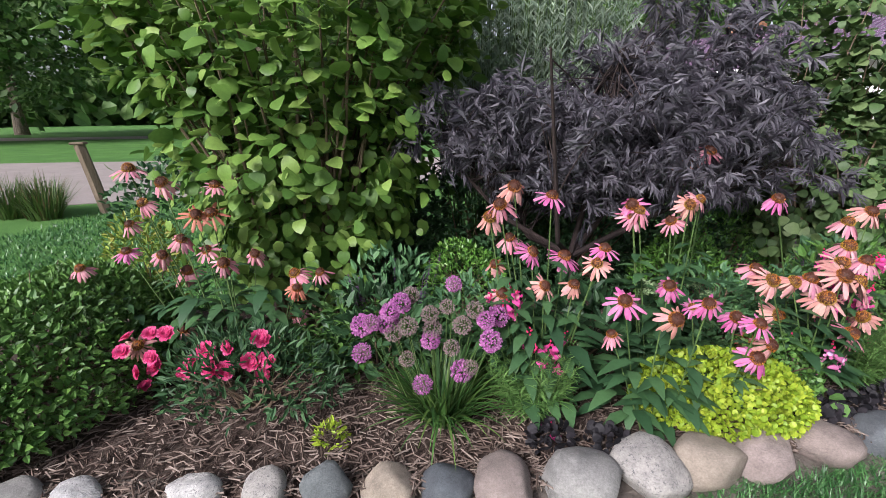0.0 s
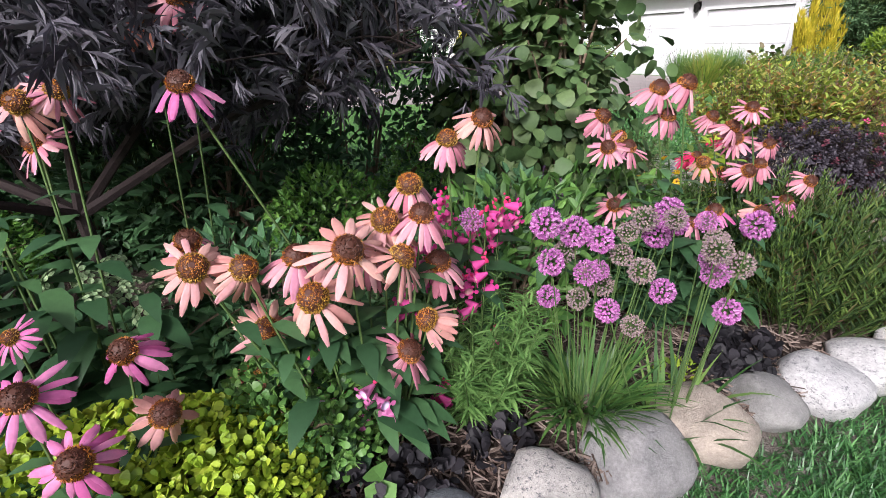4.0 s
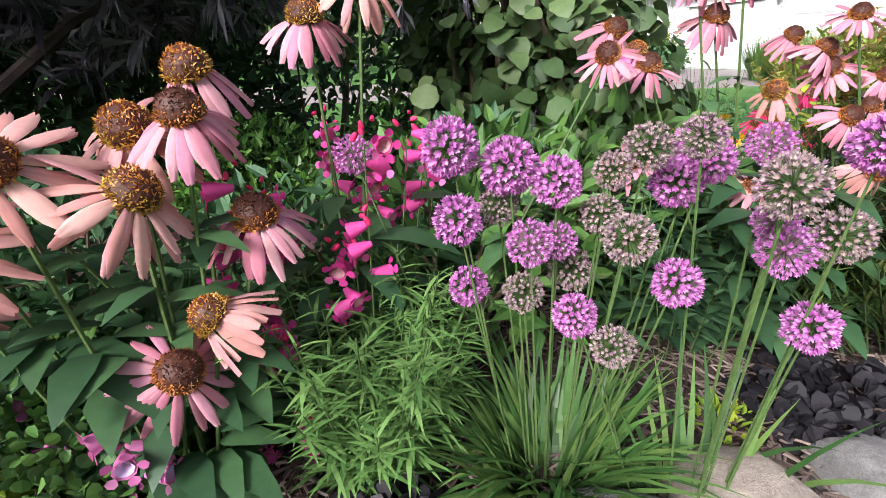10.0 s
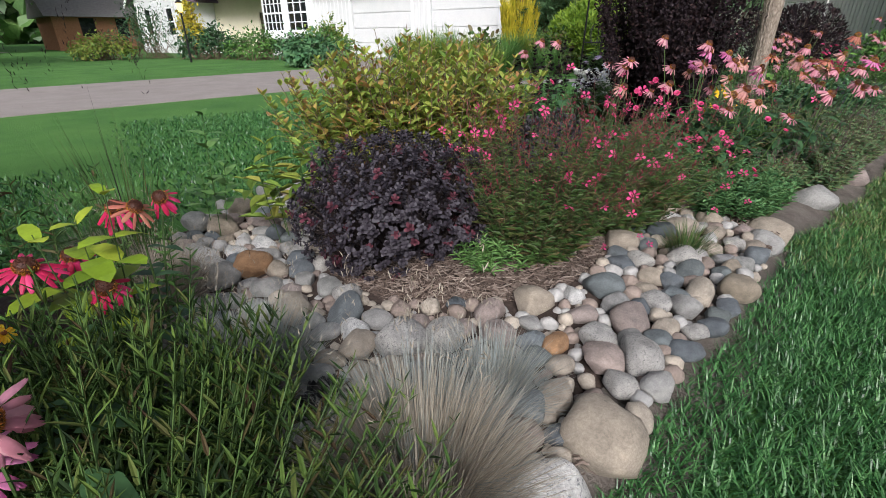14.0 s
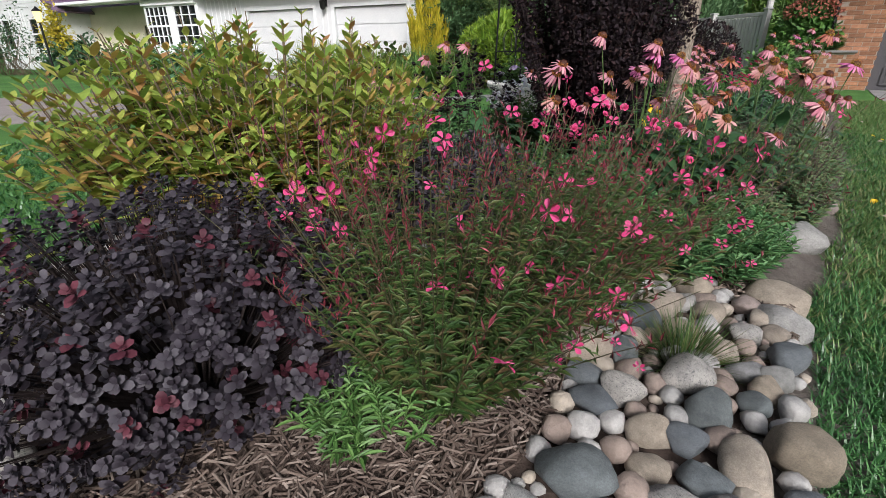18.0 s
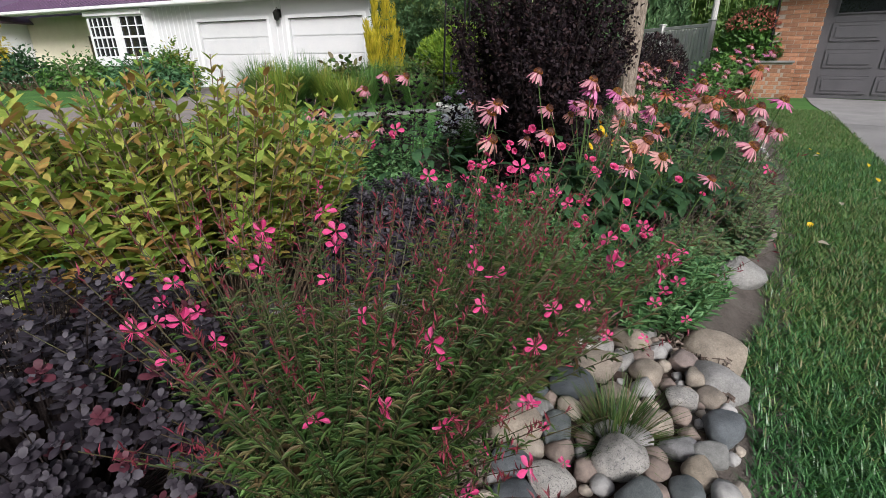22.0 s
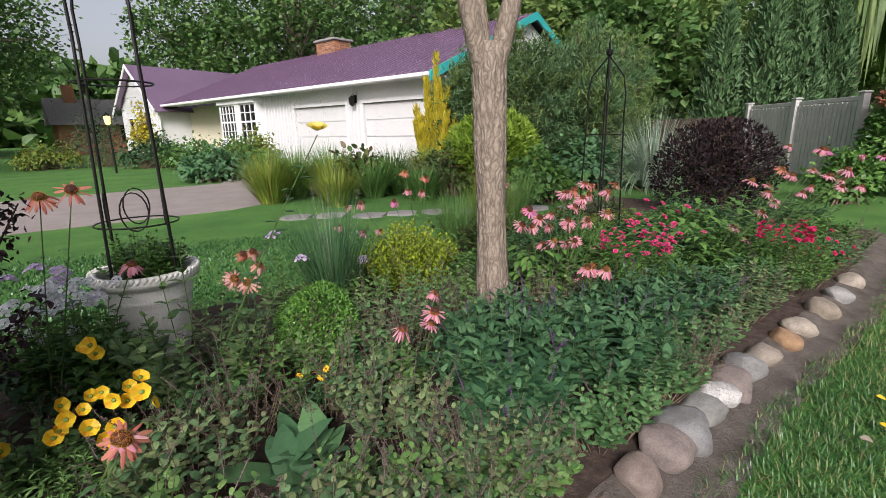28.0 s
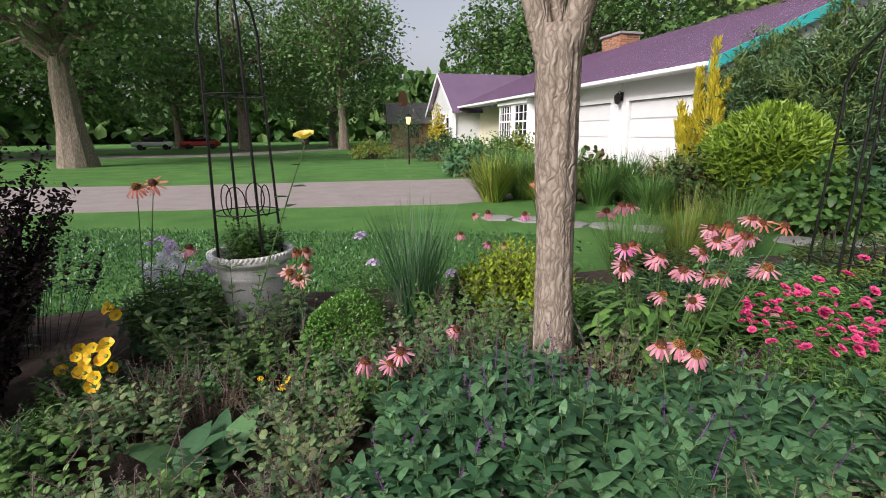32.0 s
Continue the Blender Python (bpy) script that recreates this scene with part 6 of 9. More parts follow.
allium("bright purple globe onion flowers on green stalks", (2.62, 2.3, 0), [(-0.20, -0.00, 0.70, 1.14, "purple"), (-0.11, 0.00, 0.67, 1.13, "purple"), (-0.12, 0.03, 0.60, 0.98, "faded"), (-0.19, -0.04, 0.60, 0.97, "purple"), (-0.17, 0.00, 0.47, 0.86, "purple"), (-0.08, -0.01, 0.46, 1.01, "faded"), (-0.08, -0.04, 0.56, 1.09, "half"), (-0.04, -0.02, 0.65, 0.99, "purple"), (0.04, 0.00, 0.59, 0.97, "faded"), (0.03, -0.13, 0.43, 0.93, "faded"), (0.13, -0.09, 0.51, 0.93, "purple"), (0.19, 0.07, 0.62, 1.14, "purple"), (0.04, -0.11, 0.59, 1.07, "faded"), (-0.03, -0.01, 0.55, 0.93, "half"), (0.11, 0.02, 0.69, 1.14, "faded"), (0.05, -0.00, 0.66, 0.88, "faded"), (-0.37, 0.17, 0.66, 1.08, "half"), (0.24, 0.10, 0.68, 1.13, "purple"), (0.23, 0.05, 0.66, 1.01, "purple")], 72, blades_n=300, length=0.31)
allium("large clump of purple globe onion flowers", (2.85, 2.2, 0), [(0.09, -0.05, 0.72, 0.97, "purple"), (0.00, 0.02, 0.71, 0.86, "half"), (0.01, -0.04, 0.58, 1.09, "half"), (0.09, -0.03, 0.45, 0.97, "purple"), (-0.01, -0.04, 0.68, 0.93, "faded"), (-0.09, 0.03, 0.72, 0.93, "faded"), (-0.22, 0.13, 0.48, 1.14, "faded"), (-0.07, -0.12, 0.69, 1.07, "faded"), (-0.23, 0.06, 0.43, 0.93, "purple"), (0.10, -0.02, 0.59, 1.14, "faded"), (0.01, -0.01, 0.61, 0.88, "half")], 73, blades_n=30, length=0.32)
beardtongue("hot pink beardtongue with narrow green leaves", (0.45, 2.1, 0), 74, [(-0.11, 0.01, 0.65), (-0.14, 0.03, 0.57), (-0.02, 0.01, 0.43), (-0.00, -0.05, 0.37), (0.10, 0.04, 0.36), (0.16, 0.02, 0.40), (0.13, -0.02, 0.37), (0.09, 0.02, 0.21), (0.05, -0.19, 0.06), (-0.20, 0.11, 0.58)], BELL_P, 0.24, 0.4, 1700)
beardtongue("pink beardtongue bells over fine green leaves", (2.26, 2.38, 0), 75, [(-0.08, 0.21, 0.69), (0.02, 0.03, 0.69), (0.09, 0.12, 0.69), (-0.18, -0.07, 0.64), (-0.18, 0.02, 0.59), (-0.19, 0.00, 0.55), (-0.22, -0.04, 0.52), (-0.04, 0.02, 0.49), (-0.01, 0.01, 0.49), (0.02, 0.01, 0.55), (-0.15, -0.06, 0.39), (-0.19, -0.04, 0.32), (-0.13, -0.09, 0.37), (-0.13, -0.07, 0.17), (-0.24, -0.04, 0.09), (0.05, 0.03, 0.27), (0.02, 0.20, 0.62), (0.12, 0.20, 0.64)], BELL_P, 0.25, 0.5, 2600)
beardtongue("violet beardtongue at the edge of lime leaves", (1.75, 2.2, 0), 76, [(0.03, 0.02, 0.36), (-0.14, 0.02, 0.12), (-0.05, 0.01, 0.10), (0.18, -0.04, 0.34), (0.10, 0.04, 0.22), (0.15, 0.03, 0.22), (0.03, -0.02, 0.12), (-0.10, 0.01, 0.12), (0.23, 0.13, 0.08)], BELL_V, 0.16, 0.22, 500)
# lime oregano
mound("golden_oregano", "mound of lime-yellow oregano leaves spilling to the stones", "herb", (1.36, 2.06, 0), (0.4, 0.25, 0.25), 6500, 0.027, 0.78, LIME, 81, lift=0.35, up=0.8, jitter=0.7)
# the mound's shaded part: shade put into the colour, GREEN in place of LIME
mound("golden_oregano", "green part of the oregano mound, leaves coloured as shaded", "herb", (1.72, 2.25, 0), (0.22, 0.2, 0.3), 2600, 0.025, 0.75, GREEN, 82, lift=0.3, up=0.8)
# cerise pinks
pk = mound("garden_pink", "low leafy plant with clusters of cerise blossoms", "flower", (-0.95, 2.1, 0), (0.45, 0.22, 0.34), 900, 0.06, 0.3, GREEN_D, 83, up=0.5)
set_blossoms(pk, PINKS, [(-0.58, 0.01, 0.42), (-0.48, 0.03, 0.43), (-0.39, 0.01, 0.44), (-0.57, -0.06, 0.38), (-0.48, 0.03, 0.25), (-0.54, 0.01, 0.15), (-0.53, -0.03, 0.26), (-0.30, 0.02, 0.28), (-0.33, 0.01, 0.23), (-0.20, 0.01, 0.35), (-0.19, -0.00, 0.26), (-0.13, 0.02, 0.24), (-0.07, -0.03, 0.39), (-0.16, -0.01, 0.24), (0.08, -0.02, 0.43), (0.08, 0.02, 0.30), (0.03, 0.00, 0.29), (0.11, -0.01, 0.30), (0.07, -0.03, 0.24), (0.01, -0.01, 0.30), (-0.30, -0.00, 0.26), (-0.46, -0.02, 0.33)], 2.3, 84, (0.9, 0.0), 0.5)
# filling greenery between
for i, (x, y, rx, ry, rz, m, lf, n) in enumerate(((-0.35, 2.45, 0.3, 0.25, 0.38, GREEN_D, 0.1, 240), (0.2, 2.6, 0.35, 0.25, 0.4, GREEN_B, 0.06, 500), (1.55, 2.6, 0.3, 0.25, 0.45, GREEN_B, 0.06, 600), (2.5, 2.85, 0.4, 0.3, 0.5, GREEN, 0.08, 420), (3.0, 3.1, 0.4, 0.3, 0.5, GREEN, 0.08, 420), (0.75, 2.45, 0.3, 0.3, 0.4, GREEN_D, 0.11, 260), (2.0, 2.75, 0.3, 0.25, 0.4, GREEN_B, 0.055, 520))):
    mound("leafy_perennial", "green leafy perennial between the flowers", "perennial", (x, y, 0), (rx, ry, rz), n, lf, 0.45, m, 90 + i, "leafy perennials", up=0.5)
spire_plant("salvia", "dark violet salvia spires over green leaves", "salvia", (-0.3, 2.6, 0), (0.3, 0.22, 0.5), 9, 98, GREEN_B, 0.07, 380)
spire_plant("salvia", "violet salvia spires beside the shrub", "salvia", (2.55, 3.05, 0), (0.25, 0.2, 0.5), 8, 99, GREEN_B, 0.07, 300)
for i, (x, y, h, n, m) in enumerate(((3.1, 2.8, 0.5, 50, GREEN_D), (2.35, 3.0, 0.55, 50, SAGE), (1.7, 2.6, 0.5, 50, SAGE), (0.1, 2.5, 0.45, 50, SAGE), (-0.55, 2.5, 0.5, 50, GREEN))):
    shoots("leafy_perennial", "green leafy perennial between the flowers", "perennial", (x, y, 0), (0.3, 0.2), n, h, 0.085, 0.42, m, 130 + i, 6, 0.5, group="leafy perennials")
lf = thing("heart_leaf_seedling", "round heart-shaped leaves of a seedling at the bed edge", "seedling", (1.93, 2.06, 0))
s = Shape()
leaves(s, np.array([[0, 0, 0.1], [-0.02, 0.02, 0.12], [0.03, 0.03, 0.05]]), np.array([[0, -1, -0.4], [0.4, -1, 0.4], [-0.6, -0.8, 0]]), np.array([[0, -0.5, 1.0]] * 3), np.array([0.085, 0.07, 0.05]), np.array([0.085, 0.07, 0.05]), 0, 0.1, 0.1, (0.25, 0.6), 0.9)
part("foliage", s, FRESH, lf)
s = Shape()
twigs(s, np.array([[0, 0.02, 0.0]] * 3), np.array([[0, 0, 0.1], [-0.02, 0.02, 0.12], [0.03, 0.03, 0.05]]), 0.002, 0.0015)
part("stalk_growth", s, STALK, lf)["kind"] = "stuff"
# black-leaved ground cover
for i, (x, y) in enumerate(((2.3, 2.18), (1.85, 2.05), (3.2, 2.45), (3.32, 2.56), (3.42, 2.5), (0.5, 1.85), (0.75, 1.83), (3.28, 2.38), (1.7, 1.98), (2.05, 2.1))):
    mound("black_bugleweed", "small rosette of puckered black leaves", "ground cover", (x, y, 0), (0.09, 0.08, 0.07), 110, 0.042, 0.85, BLACKLEAF, 110 + i, "black-leaved rosettes", stems=0, up=0.7)
mound("lime_seedling", "small lime-green seedling in the mulch", "seedling", (-0.5, 1.85, 0), (0.07, 0.07, 0.09), 120, 0.03, 0.5, LIME, 121, stems=3)
mound("lime_seedling", "lime-green seedling in the mulch", "seedling", (3.05, 2.42, 0), (0.08, 0.07, 0.05), 110, 0.03, 0.4, LIME, 122, stems=3)
# narrow-leaved olive mound
shoots("willow_mound", "dense feathery mound of narrow olive-green leaves", "perennial", (3.9, 2.76, 0), (0.42, 0.3), 330, 0.58, 0.06, 0.15, WILLOWY, 123, 15, 0.95, STALK, 0.2, dome=0.38, upward=1.0, droop=0.05)
shoots("willow_mound", "taller back of the feathery olive-green mound", "perennial", (3.95, 3.18, 0), (0.34, 0.28), 240, 0.6, 0.06, 0.15, WILLOWY, 124, 15, 0.8, STALK, 0.12, dome=0.4, upward=1.0, droop=0.05)

# boulders along the edge
g = np.random.default_rng(5)
BOULDERS = [(-1.65, 0.1, STONE_G), (-1.42, 0.11, STONE_W), (-0.98, 0.11, STONE_W), (-0.7, 0.11, STONE_S), (-0.45, 0.12, STONE_D), (-0.2, 0.115, STONE_T), (0.02, 0.11, STONE_D), (0.26, 0.14, STONE_P), (0.58, 0.17, STONE_G), (0.88, 0.15, STONE_S), (1.14, 0.15, STONE_T), (1.43, 0.14, STONE_P), (1.73, 0.14, STONE_P), (2.05, 0.14, STONE_D), (2.36, 0.14, STONE_S), (2.69, 0.16, STONE_G), (2.97, 0.16, STONE_T), (3.25, 0.13, STONE_G), (3.53, 0.145, STONE_W), (3.82, 0.15, STONE_W), (4.04, 0.13, STONE_W), (4.28, 0.155, STONE_P), (4.55, 0.11, STONE_O), (4.83, 0.135, STONE_W), (5.13, 0.145, STONE_T)]
for i, (x, r, m) in enumerate(BOULDERS):
    stone("boulder", "rounded field stone edging the bed", (x, edge_y(x) + 0.15, 0.015), (r * (0.92 + 0.2 * g.random()), r * 1.05, r * 0.82), i, m, g.random() * 6, "edging boulders", "boulder")

# ---- the dry creek and the middle of the bed ----
def in_creek(x, y):
    """Whether (x, y) lies in the ring of river stones round the mulch."""
    i = ((x - 5.75) / 0.88) ** 2 + ((y - 4.15) / 0.78) ** 2
    o = ((x - 5.7) / 1.75) ** 2 + ((y - 4.15) / 1.62) ** 2
    return i > 1 and o < 1 and y > edge_y(x) + 0.1 and y < back_y(x) - 0.1


g = np.random.default_rng(12)
LARGE = [(5.29, 3.38, STONE_P), (5.48, 3.32, STONE_T), (5.36, 3.07, STONE_O), (5.51, 3.0, STONE_S), (5.71, 2.99, STONE_P), (5.8, 2.89, STONE_T), (5.42, 2.9, STONE_P), (5.54, 2.83, STONE_S), (5.24, 3.06, STONE_D), (5.21, 3.23, STONE_P), (5.03, 3.33, STONE_S), (6.18, 3.1, STONE_D), (6.18, 2.96, STONE_T), (6.33, 2.87, STONE_T), (6.56, 3.0, STONE_T), (6.33, 3.1, STONE_D), (5.85, 3.24, STONE_D), (5.7, 3.28, STONE_W), (4.57, 4.14, STONE_G), (4.6, 3.87, STONE_T), (4.56, 3.68, STONE_G), (4.39, 4.66, STONE_W), (4.78, 3.72, STONE_D), (5.12, 3.36, STONE_P), (4.66, 5.5, STONE_G), (5.4, 5.75, STONE_W), (5.6, 5.82, STONE_T), (7.1, 3.42, STONE_T), (6.45, 3.2, STONE_S)]
done = [(x, y, 0.072 + 0.018 * math.sin(i * 2.1)) for i, (x, y, m) in enumerate(LARGE)]
for i, ((x, y, r), (_, _, m)) in enumerate(zip(done, LARGE)):
    stone("river_stone", "large rounded %s stone in the dry creek" % {"stone_pink": "brownish pink", "stone_tan": "tan", "stone_orange": "orange-pink", "stone_speckled": "speckled grey", "stone_slate": "dark slate", "stone_white": "pale", "stone_grey": "grey"}[m.name], (x, y, r * 0.62), (r * 1.12, r * 0.95, r * 0.85), i * 3 + 1, m, i * 1.9, "river stones", "river stone")
for tries, lo, hi in ((90, 0.075, 0.1), (3500, 0.046, 0.068), (9000, 0.03, 0.042), (9000, 0.017, 0.026)):
    for _ in range(tries):
        x, y = 3.95 + 3.5 * g.random(), 2.5 + 3.3 * g.random()
        r = lo + (hi - lo) * g.random()
        if not in_creek(x, y) or (y > 4.6 and x > 6.3):
            continue
        if done:
            q = np.array(done)
            if np.any((q[:, 0] - x) ** 2 + (q[:, 1] - y) ** 2 < ((q[:, 2] + r) * 0.8) ** 2):
                continue
        done.append((x, y, r))
done = sorted(done[len(LARGE):], key=lambda q: -q[2])
rest, done = done[270:], done[:270]
RIVER = [STONE_G, STONE_T, STONE_P, STONE_D, STONE_G, STONE_T, STONE_S, STONE_G, STONE_D, STONE_W, STONE_T]
WORDS = {"stone_grey": "grey", "stone_tan": "tan", "stone_pink": "brownish pink", "stone_slate": "dark slate", "stone_speckled": "speckled granite", "stone_white": "pale"}
for i, (x, y, r) in enumerate(done):
    m = RIVER[int(g.integers(0, len(RIVER)))]
    f = 0.8 + 0.35 * g.random()
    stone("river_stone", "smooth %s river stone in the dry creek" % WORDS[m.name], (x, y, r * 0.62), (r * f * 1.12, r / f, r * (0.7 + 0.25 * g.random())), i, m, g.random() * 6, "river stones", "river stone")
stone("river_stone", "orange-brown angular stone in the dry creek", (4.55, 4.36, 0.07), (0.12, 0.085, 0.08), 4, STONE_O, 0.4, "river stones", "river stone")

BITS = [pebble(40 + i, 2) for i in range(4)]
s = Shape()
for i, (x, y, r) in enumerate(rest):
    me = BITS[i % 4]
    co = np.array([v.co[:] for v in me.vertices]) * np.array([r * 1.1, r, r * 0.85])
    a = i * 1.7
    co = np.stack([co[:, 0] * math.cos(a) - co[:, 1] * math.sin(a), co[:, 0] * math.sin(a) + co[:, 1] * math.cos(a), co[:, 2]], 1)
    s.add_many((co + [x, y, r * 0.9])[None], [tuple(p.vertices) for p in me.polygons], i % 3)
tagged(part("small_pebbles", s, [STONE_G, STONE_T, STONE_P], smooth=True), "small pebbles between the river stones", "pebbles", kind="stuff")

# dry fescue tufts
for i, (x, y, L, m, n) in enumerate(((4.56, 2.76, 0.42, DRYGRASS, 2000), (4.62, 2.86, 0.42, BLUEGRASS, 1300), (4.15, 4.3, 0.36, DRYGRASS, 900), (4.35, 3.5, 0.36, BLUEGRASS, 900), (4.95, 2.98, 0.3, BLUEGRASS, 700), (3.95, 4.75, 0.34, DRYGRASS, 800))):
    tuft("fescue", "dried grey-tan fescue tuft", "grass", (x, y, 0), int(n * 1.9), L * 0.95, 0.0036, m, 140 + i, 0.08, 1.0, 0.5, 0 if i == 4 else 10, DRYGRASS, "fescue tufts")
for i, (x, y) in enumerate(((4.05, 4.0), (4.5, 3.25), (4.2, 3.75), (4.0, 3.45))):
    mound("black_bugleweed", "small rosette of puckered black leaves", "ground cover", (x, y, 0), (0.09, 0.08, 0.07), 110, 0.042, 0.85, BLACKLEAF, 150 + i, "black-leaved rosettes", stems=0, up=0.7)
# purple mound
def rosette_mound(name, label, at, radii, count, leaf, mats, seed, centre=0.27):
    """A dense mound whose twigs end in small whorls of rounded leaves; one whorl in nine is new reddish growth."""
    ob = thing(name, label, "shrub", at)
    g = np.random.default_rng(seed)
    p, n = lumps(count, radii, (0, 0, centre), -0.7, seed, 0.45)
    keep = p[:, 2] > 0.02
    p, n = p[keep], n[keep]
    k = len(p)
    s = Shape()
    twigs(s, p * [0.15, 0.15, 0], p, 0.004, 0.0015, 0, 0.0, 2, 3)
    part("branch_growth", s, DARKTWIG, ob)["kind"] = "stuff"
    axis = unit(n + [0, 0, 0.7] + g.normal(size=(k, 3)) * 0.3)
    x = unit(np.cross(axis, [[0.3, 0.9, 0.2]]))
    y = np.cross(axis, x)
    red = g.random(k) < 0.08
    s = Shape()
    for j in range(8):
        t = j * 2.39996 + g.random(k) * 0.7
        rise = (0.25 + 0.1 * j) if j < 6 else 1.3
        e = x * np.cos(t)[:, None] + y * np.sin(t)[:, None] + axis * rise
        ln = leaf * (0.75 + 0.5 * g.random(k)) * (1.05 - 0.05 * j)
        q = p + axis * (0.004 * j - 0.012)
        for m, slot in ((~red, 0), (red, 1)):
            ovals(s, q[m], e[m], axis[m], ln[m], ln[m] * 0.72, slot, 0.2, 0.2, (0.6, 0.95, 0.85))
    part("foliage", s, mats, ob, smooth=True)["kind"] = "stuff"
    return ob


rosette_mound("purple_barberry", "dense rounded mound of purple-black barberry leaves", (5.33, 4.24, 0), (0.5, 0.47, 0.36), 1500, 0.026, [PURPLE, PURPLE_R], 160, 0.28)
shoots("tickseed", "bright green narrow-leaved seedling plant", "perennial", (5.66, 3.76, 0), (0.2, 0.16), 60, 0.2, 0.055, 0.22, FRESH, 161, 6, 0.5)
# spirea: bare leaning stems, leaves in the upper half
shoots("spirea", "spreading spirea with yellow-green leaves turning orange", "shrub", (6.08, 5.1, 0), (0.58, 0.52), 260, 1.06, 0.08, 0.46, SPIREA, 162, 11, 0.78, TWIG, 0.52, thick=0.0045, dome=0.22, upward=0.5, droop=0.12)
shoots("spirea", "low golden side of the spirea", "shrub", (5.75, 5.35, 0), (0.5, 0.4), 115, 0.95, 0.08, 0.46, SPIREA, 163, 11, 0.95, TWIG, 0.5, thick=0.0045, dome=0.22, upward=0.5, droop=0.12)
# gaura
wands("gaura with bright pink moth-like blossoms on red stems", (5.9, 3.75, 0), 250, 0.84, [(-0.35, 0.37, 0.67), (-0.26, 0.31, 0.65), (-0.24, 0.26, 0.58), (-0.33, 0.26, 0.59), (-0.11, 0.16, 0.69), (-0.00, 0.03, 0.83), (-0.01, -0.02, 0.76), (0.05, -0.02, 0.55), (-0.01, 0.03, 0.66), (-0.25, 0.27, 0.34), (-0.14, 0.14, 0.29), (0.05, -0.02, 0.33), (0.04, -0.08, 0.41), (0.18, -0.19, 0.42), (0.15, -0.18, 0.44), (0.25, -0.22, 0.67), (0.25, -0.25, 0.58), (0.26, -0.28, 0.67), (0.28, -0.33, 0.48), (0.27, -0.29, 0.37), (0.22, -0.22, 0.26), (0.33, -0.35, 0.28), (0.30, -0.23, 0.06), (0.42, -0.36, 0.14), (0.32, -0.48, 0.16), (0.33, -0.44, 0.54), (0.48, -0.49, 0.48), (1.01, -0.47, 0.40), (0.88, -0.30, 0.59), (0.91, -0.33, 0.53), (1.10, -0.42, 0.48)], 164, (0.3, -0.1), 0.5, narrow=13000)
wands("wispy gaura arching over the stones with pink blossoms", (6.55, 3.75, 0), 110, 0.84, [(-0.22, 0.24, 0.95), (-0.00, 0.05, 0.91), (-0.01, 0.03, 0.84), (0.01, -0.08, 0.84), (0.04, 0.01, 0.75), (-0.15, 0.17, 0.80), (-0.06, 0.03, 0.75), (0.02, 0.01, 0.72), (0.39, -0.37, 0.59), (0.49, -0.48, 0.39), (0.43, -0.43, 0.31), (0.55, -0.52, 0.22), (0.38, -0.43, 0.18), (0.06, -0.07, 0.19), (0.05, -0.08, 0.32), (-0.06, 0.09, 0.79)], 165, (0.55, -0.2), 0.45, narrow=7000)
tuft("sedge", "small brown-green wiry tuft among stones", "grass", (6.55, 3.25, 0), 420, 0.24, 0.004, OLIVE, 166, 0.05, 1.2, 0.6)
# tall weeds, peony and black-eyed flowers behind
shoots("peony", "pale green peony with yellowing leaves", "perennial", (4.88, 4.7, 0), (0.16, 0.14), 8, 0.72, 0.14, 0.36, GREEN_Y, 167, 5, 1.0, STALK, 0.35, upward=0.3)
shoots("milkweed", "tall light green broad-leaved plant", "perennial", (4.5, 5.0, 0), (0.1, 0.1), 3, 0.8, 0.12, 0.45, FRESH, 168, 6, 0.6, STALK, 0.35)
for i, (x, y, h) in enumerate(((4.05, 3.9, 0.7), (3.7, 4.2, 0.8), (3.3, 3.9, 0.8), (4.0, 4.4, 0.75))):
    shoots("wild_aster", "thin weedy stalks with small green leaves", "weed", (x, y, 0), (0.22, 0.2), 9, h, 0.06, 0.25, OLIVE if i % 2 else GREEN, 175 + i, 10, 0.5, STALK, 0.2, "thin weeds")
sus = shoots("black_eyed_susan", "black-eyed susans with orange-yellow petals", "flower", (3.6, 3.5, 0), (0.3, 0.25), 60, 0.5, 0.08, 0.4, GREEN, 169, 6, 0.5)
set_blossoms(sus, SUSAN, [(0.22 * math.cos(i * 2.4), 0.2 * math.sin(i * 2.4) - 0.05, 0.48 + 0.04 * (i % 3)) for i in range(14)], 0.8, 170)
coneflower("coneflower_clump", "deep magenta coneflowers with drooping petals among weeds", (4.05, 3.7, 0), [(0.05, 0.09, 0.64, 1.2, "cerise"), (0.18, 0.2, 0.62, 1.15, "cerise"), (-0.1, 0.14, 0.5, 1.2, "cerise"), (-0.18, -0.05, 0.56, 1.3, "cerise"), (-0.02, -0.12, 0.48, 1.25, "cerise"), (0.1, 0.0, 0.66, 1.0, "rust")], 172, 0.16, 0.3, 50, 0.12)
shoots("hollyhock_seedling", "thin stalk with large bright lime-green leaves", "weed", (4.02, 3.6, 0), (0.06, 0.05), 3, 1.0, 0.12, 0.62, LIME, 173, 4, 0.5, STALK, 0.45, upward=0.3, droop=0.3)
ph = shoots("blue_phlox", "low phlox with pale blue and white flower clusters", "phlox", (9.3, 6.34, 0), (0.3, 0.26), 50, 0.5, 0.06, 0.4, GREEN, 174, 6, 0.4)
set_blossoms(ph, PHLOX_LC, [(0.26 * math.cos(i * 2.4) * math.sqrt(i / 16), 0.24 * math.sin(i * 2.4) * math.sqrt(i / 16), 0.53 + 0.04 * math.sin(i * 1.7)) for i in range(9)], 0.75, 175)
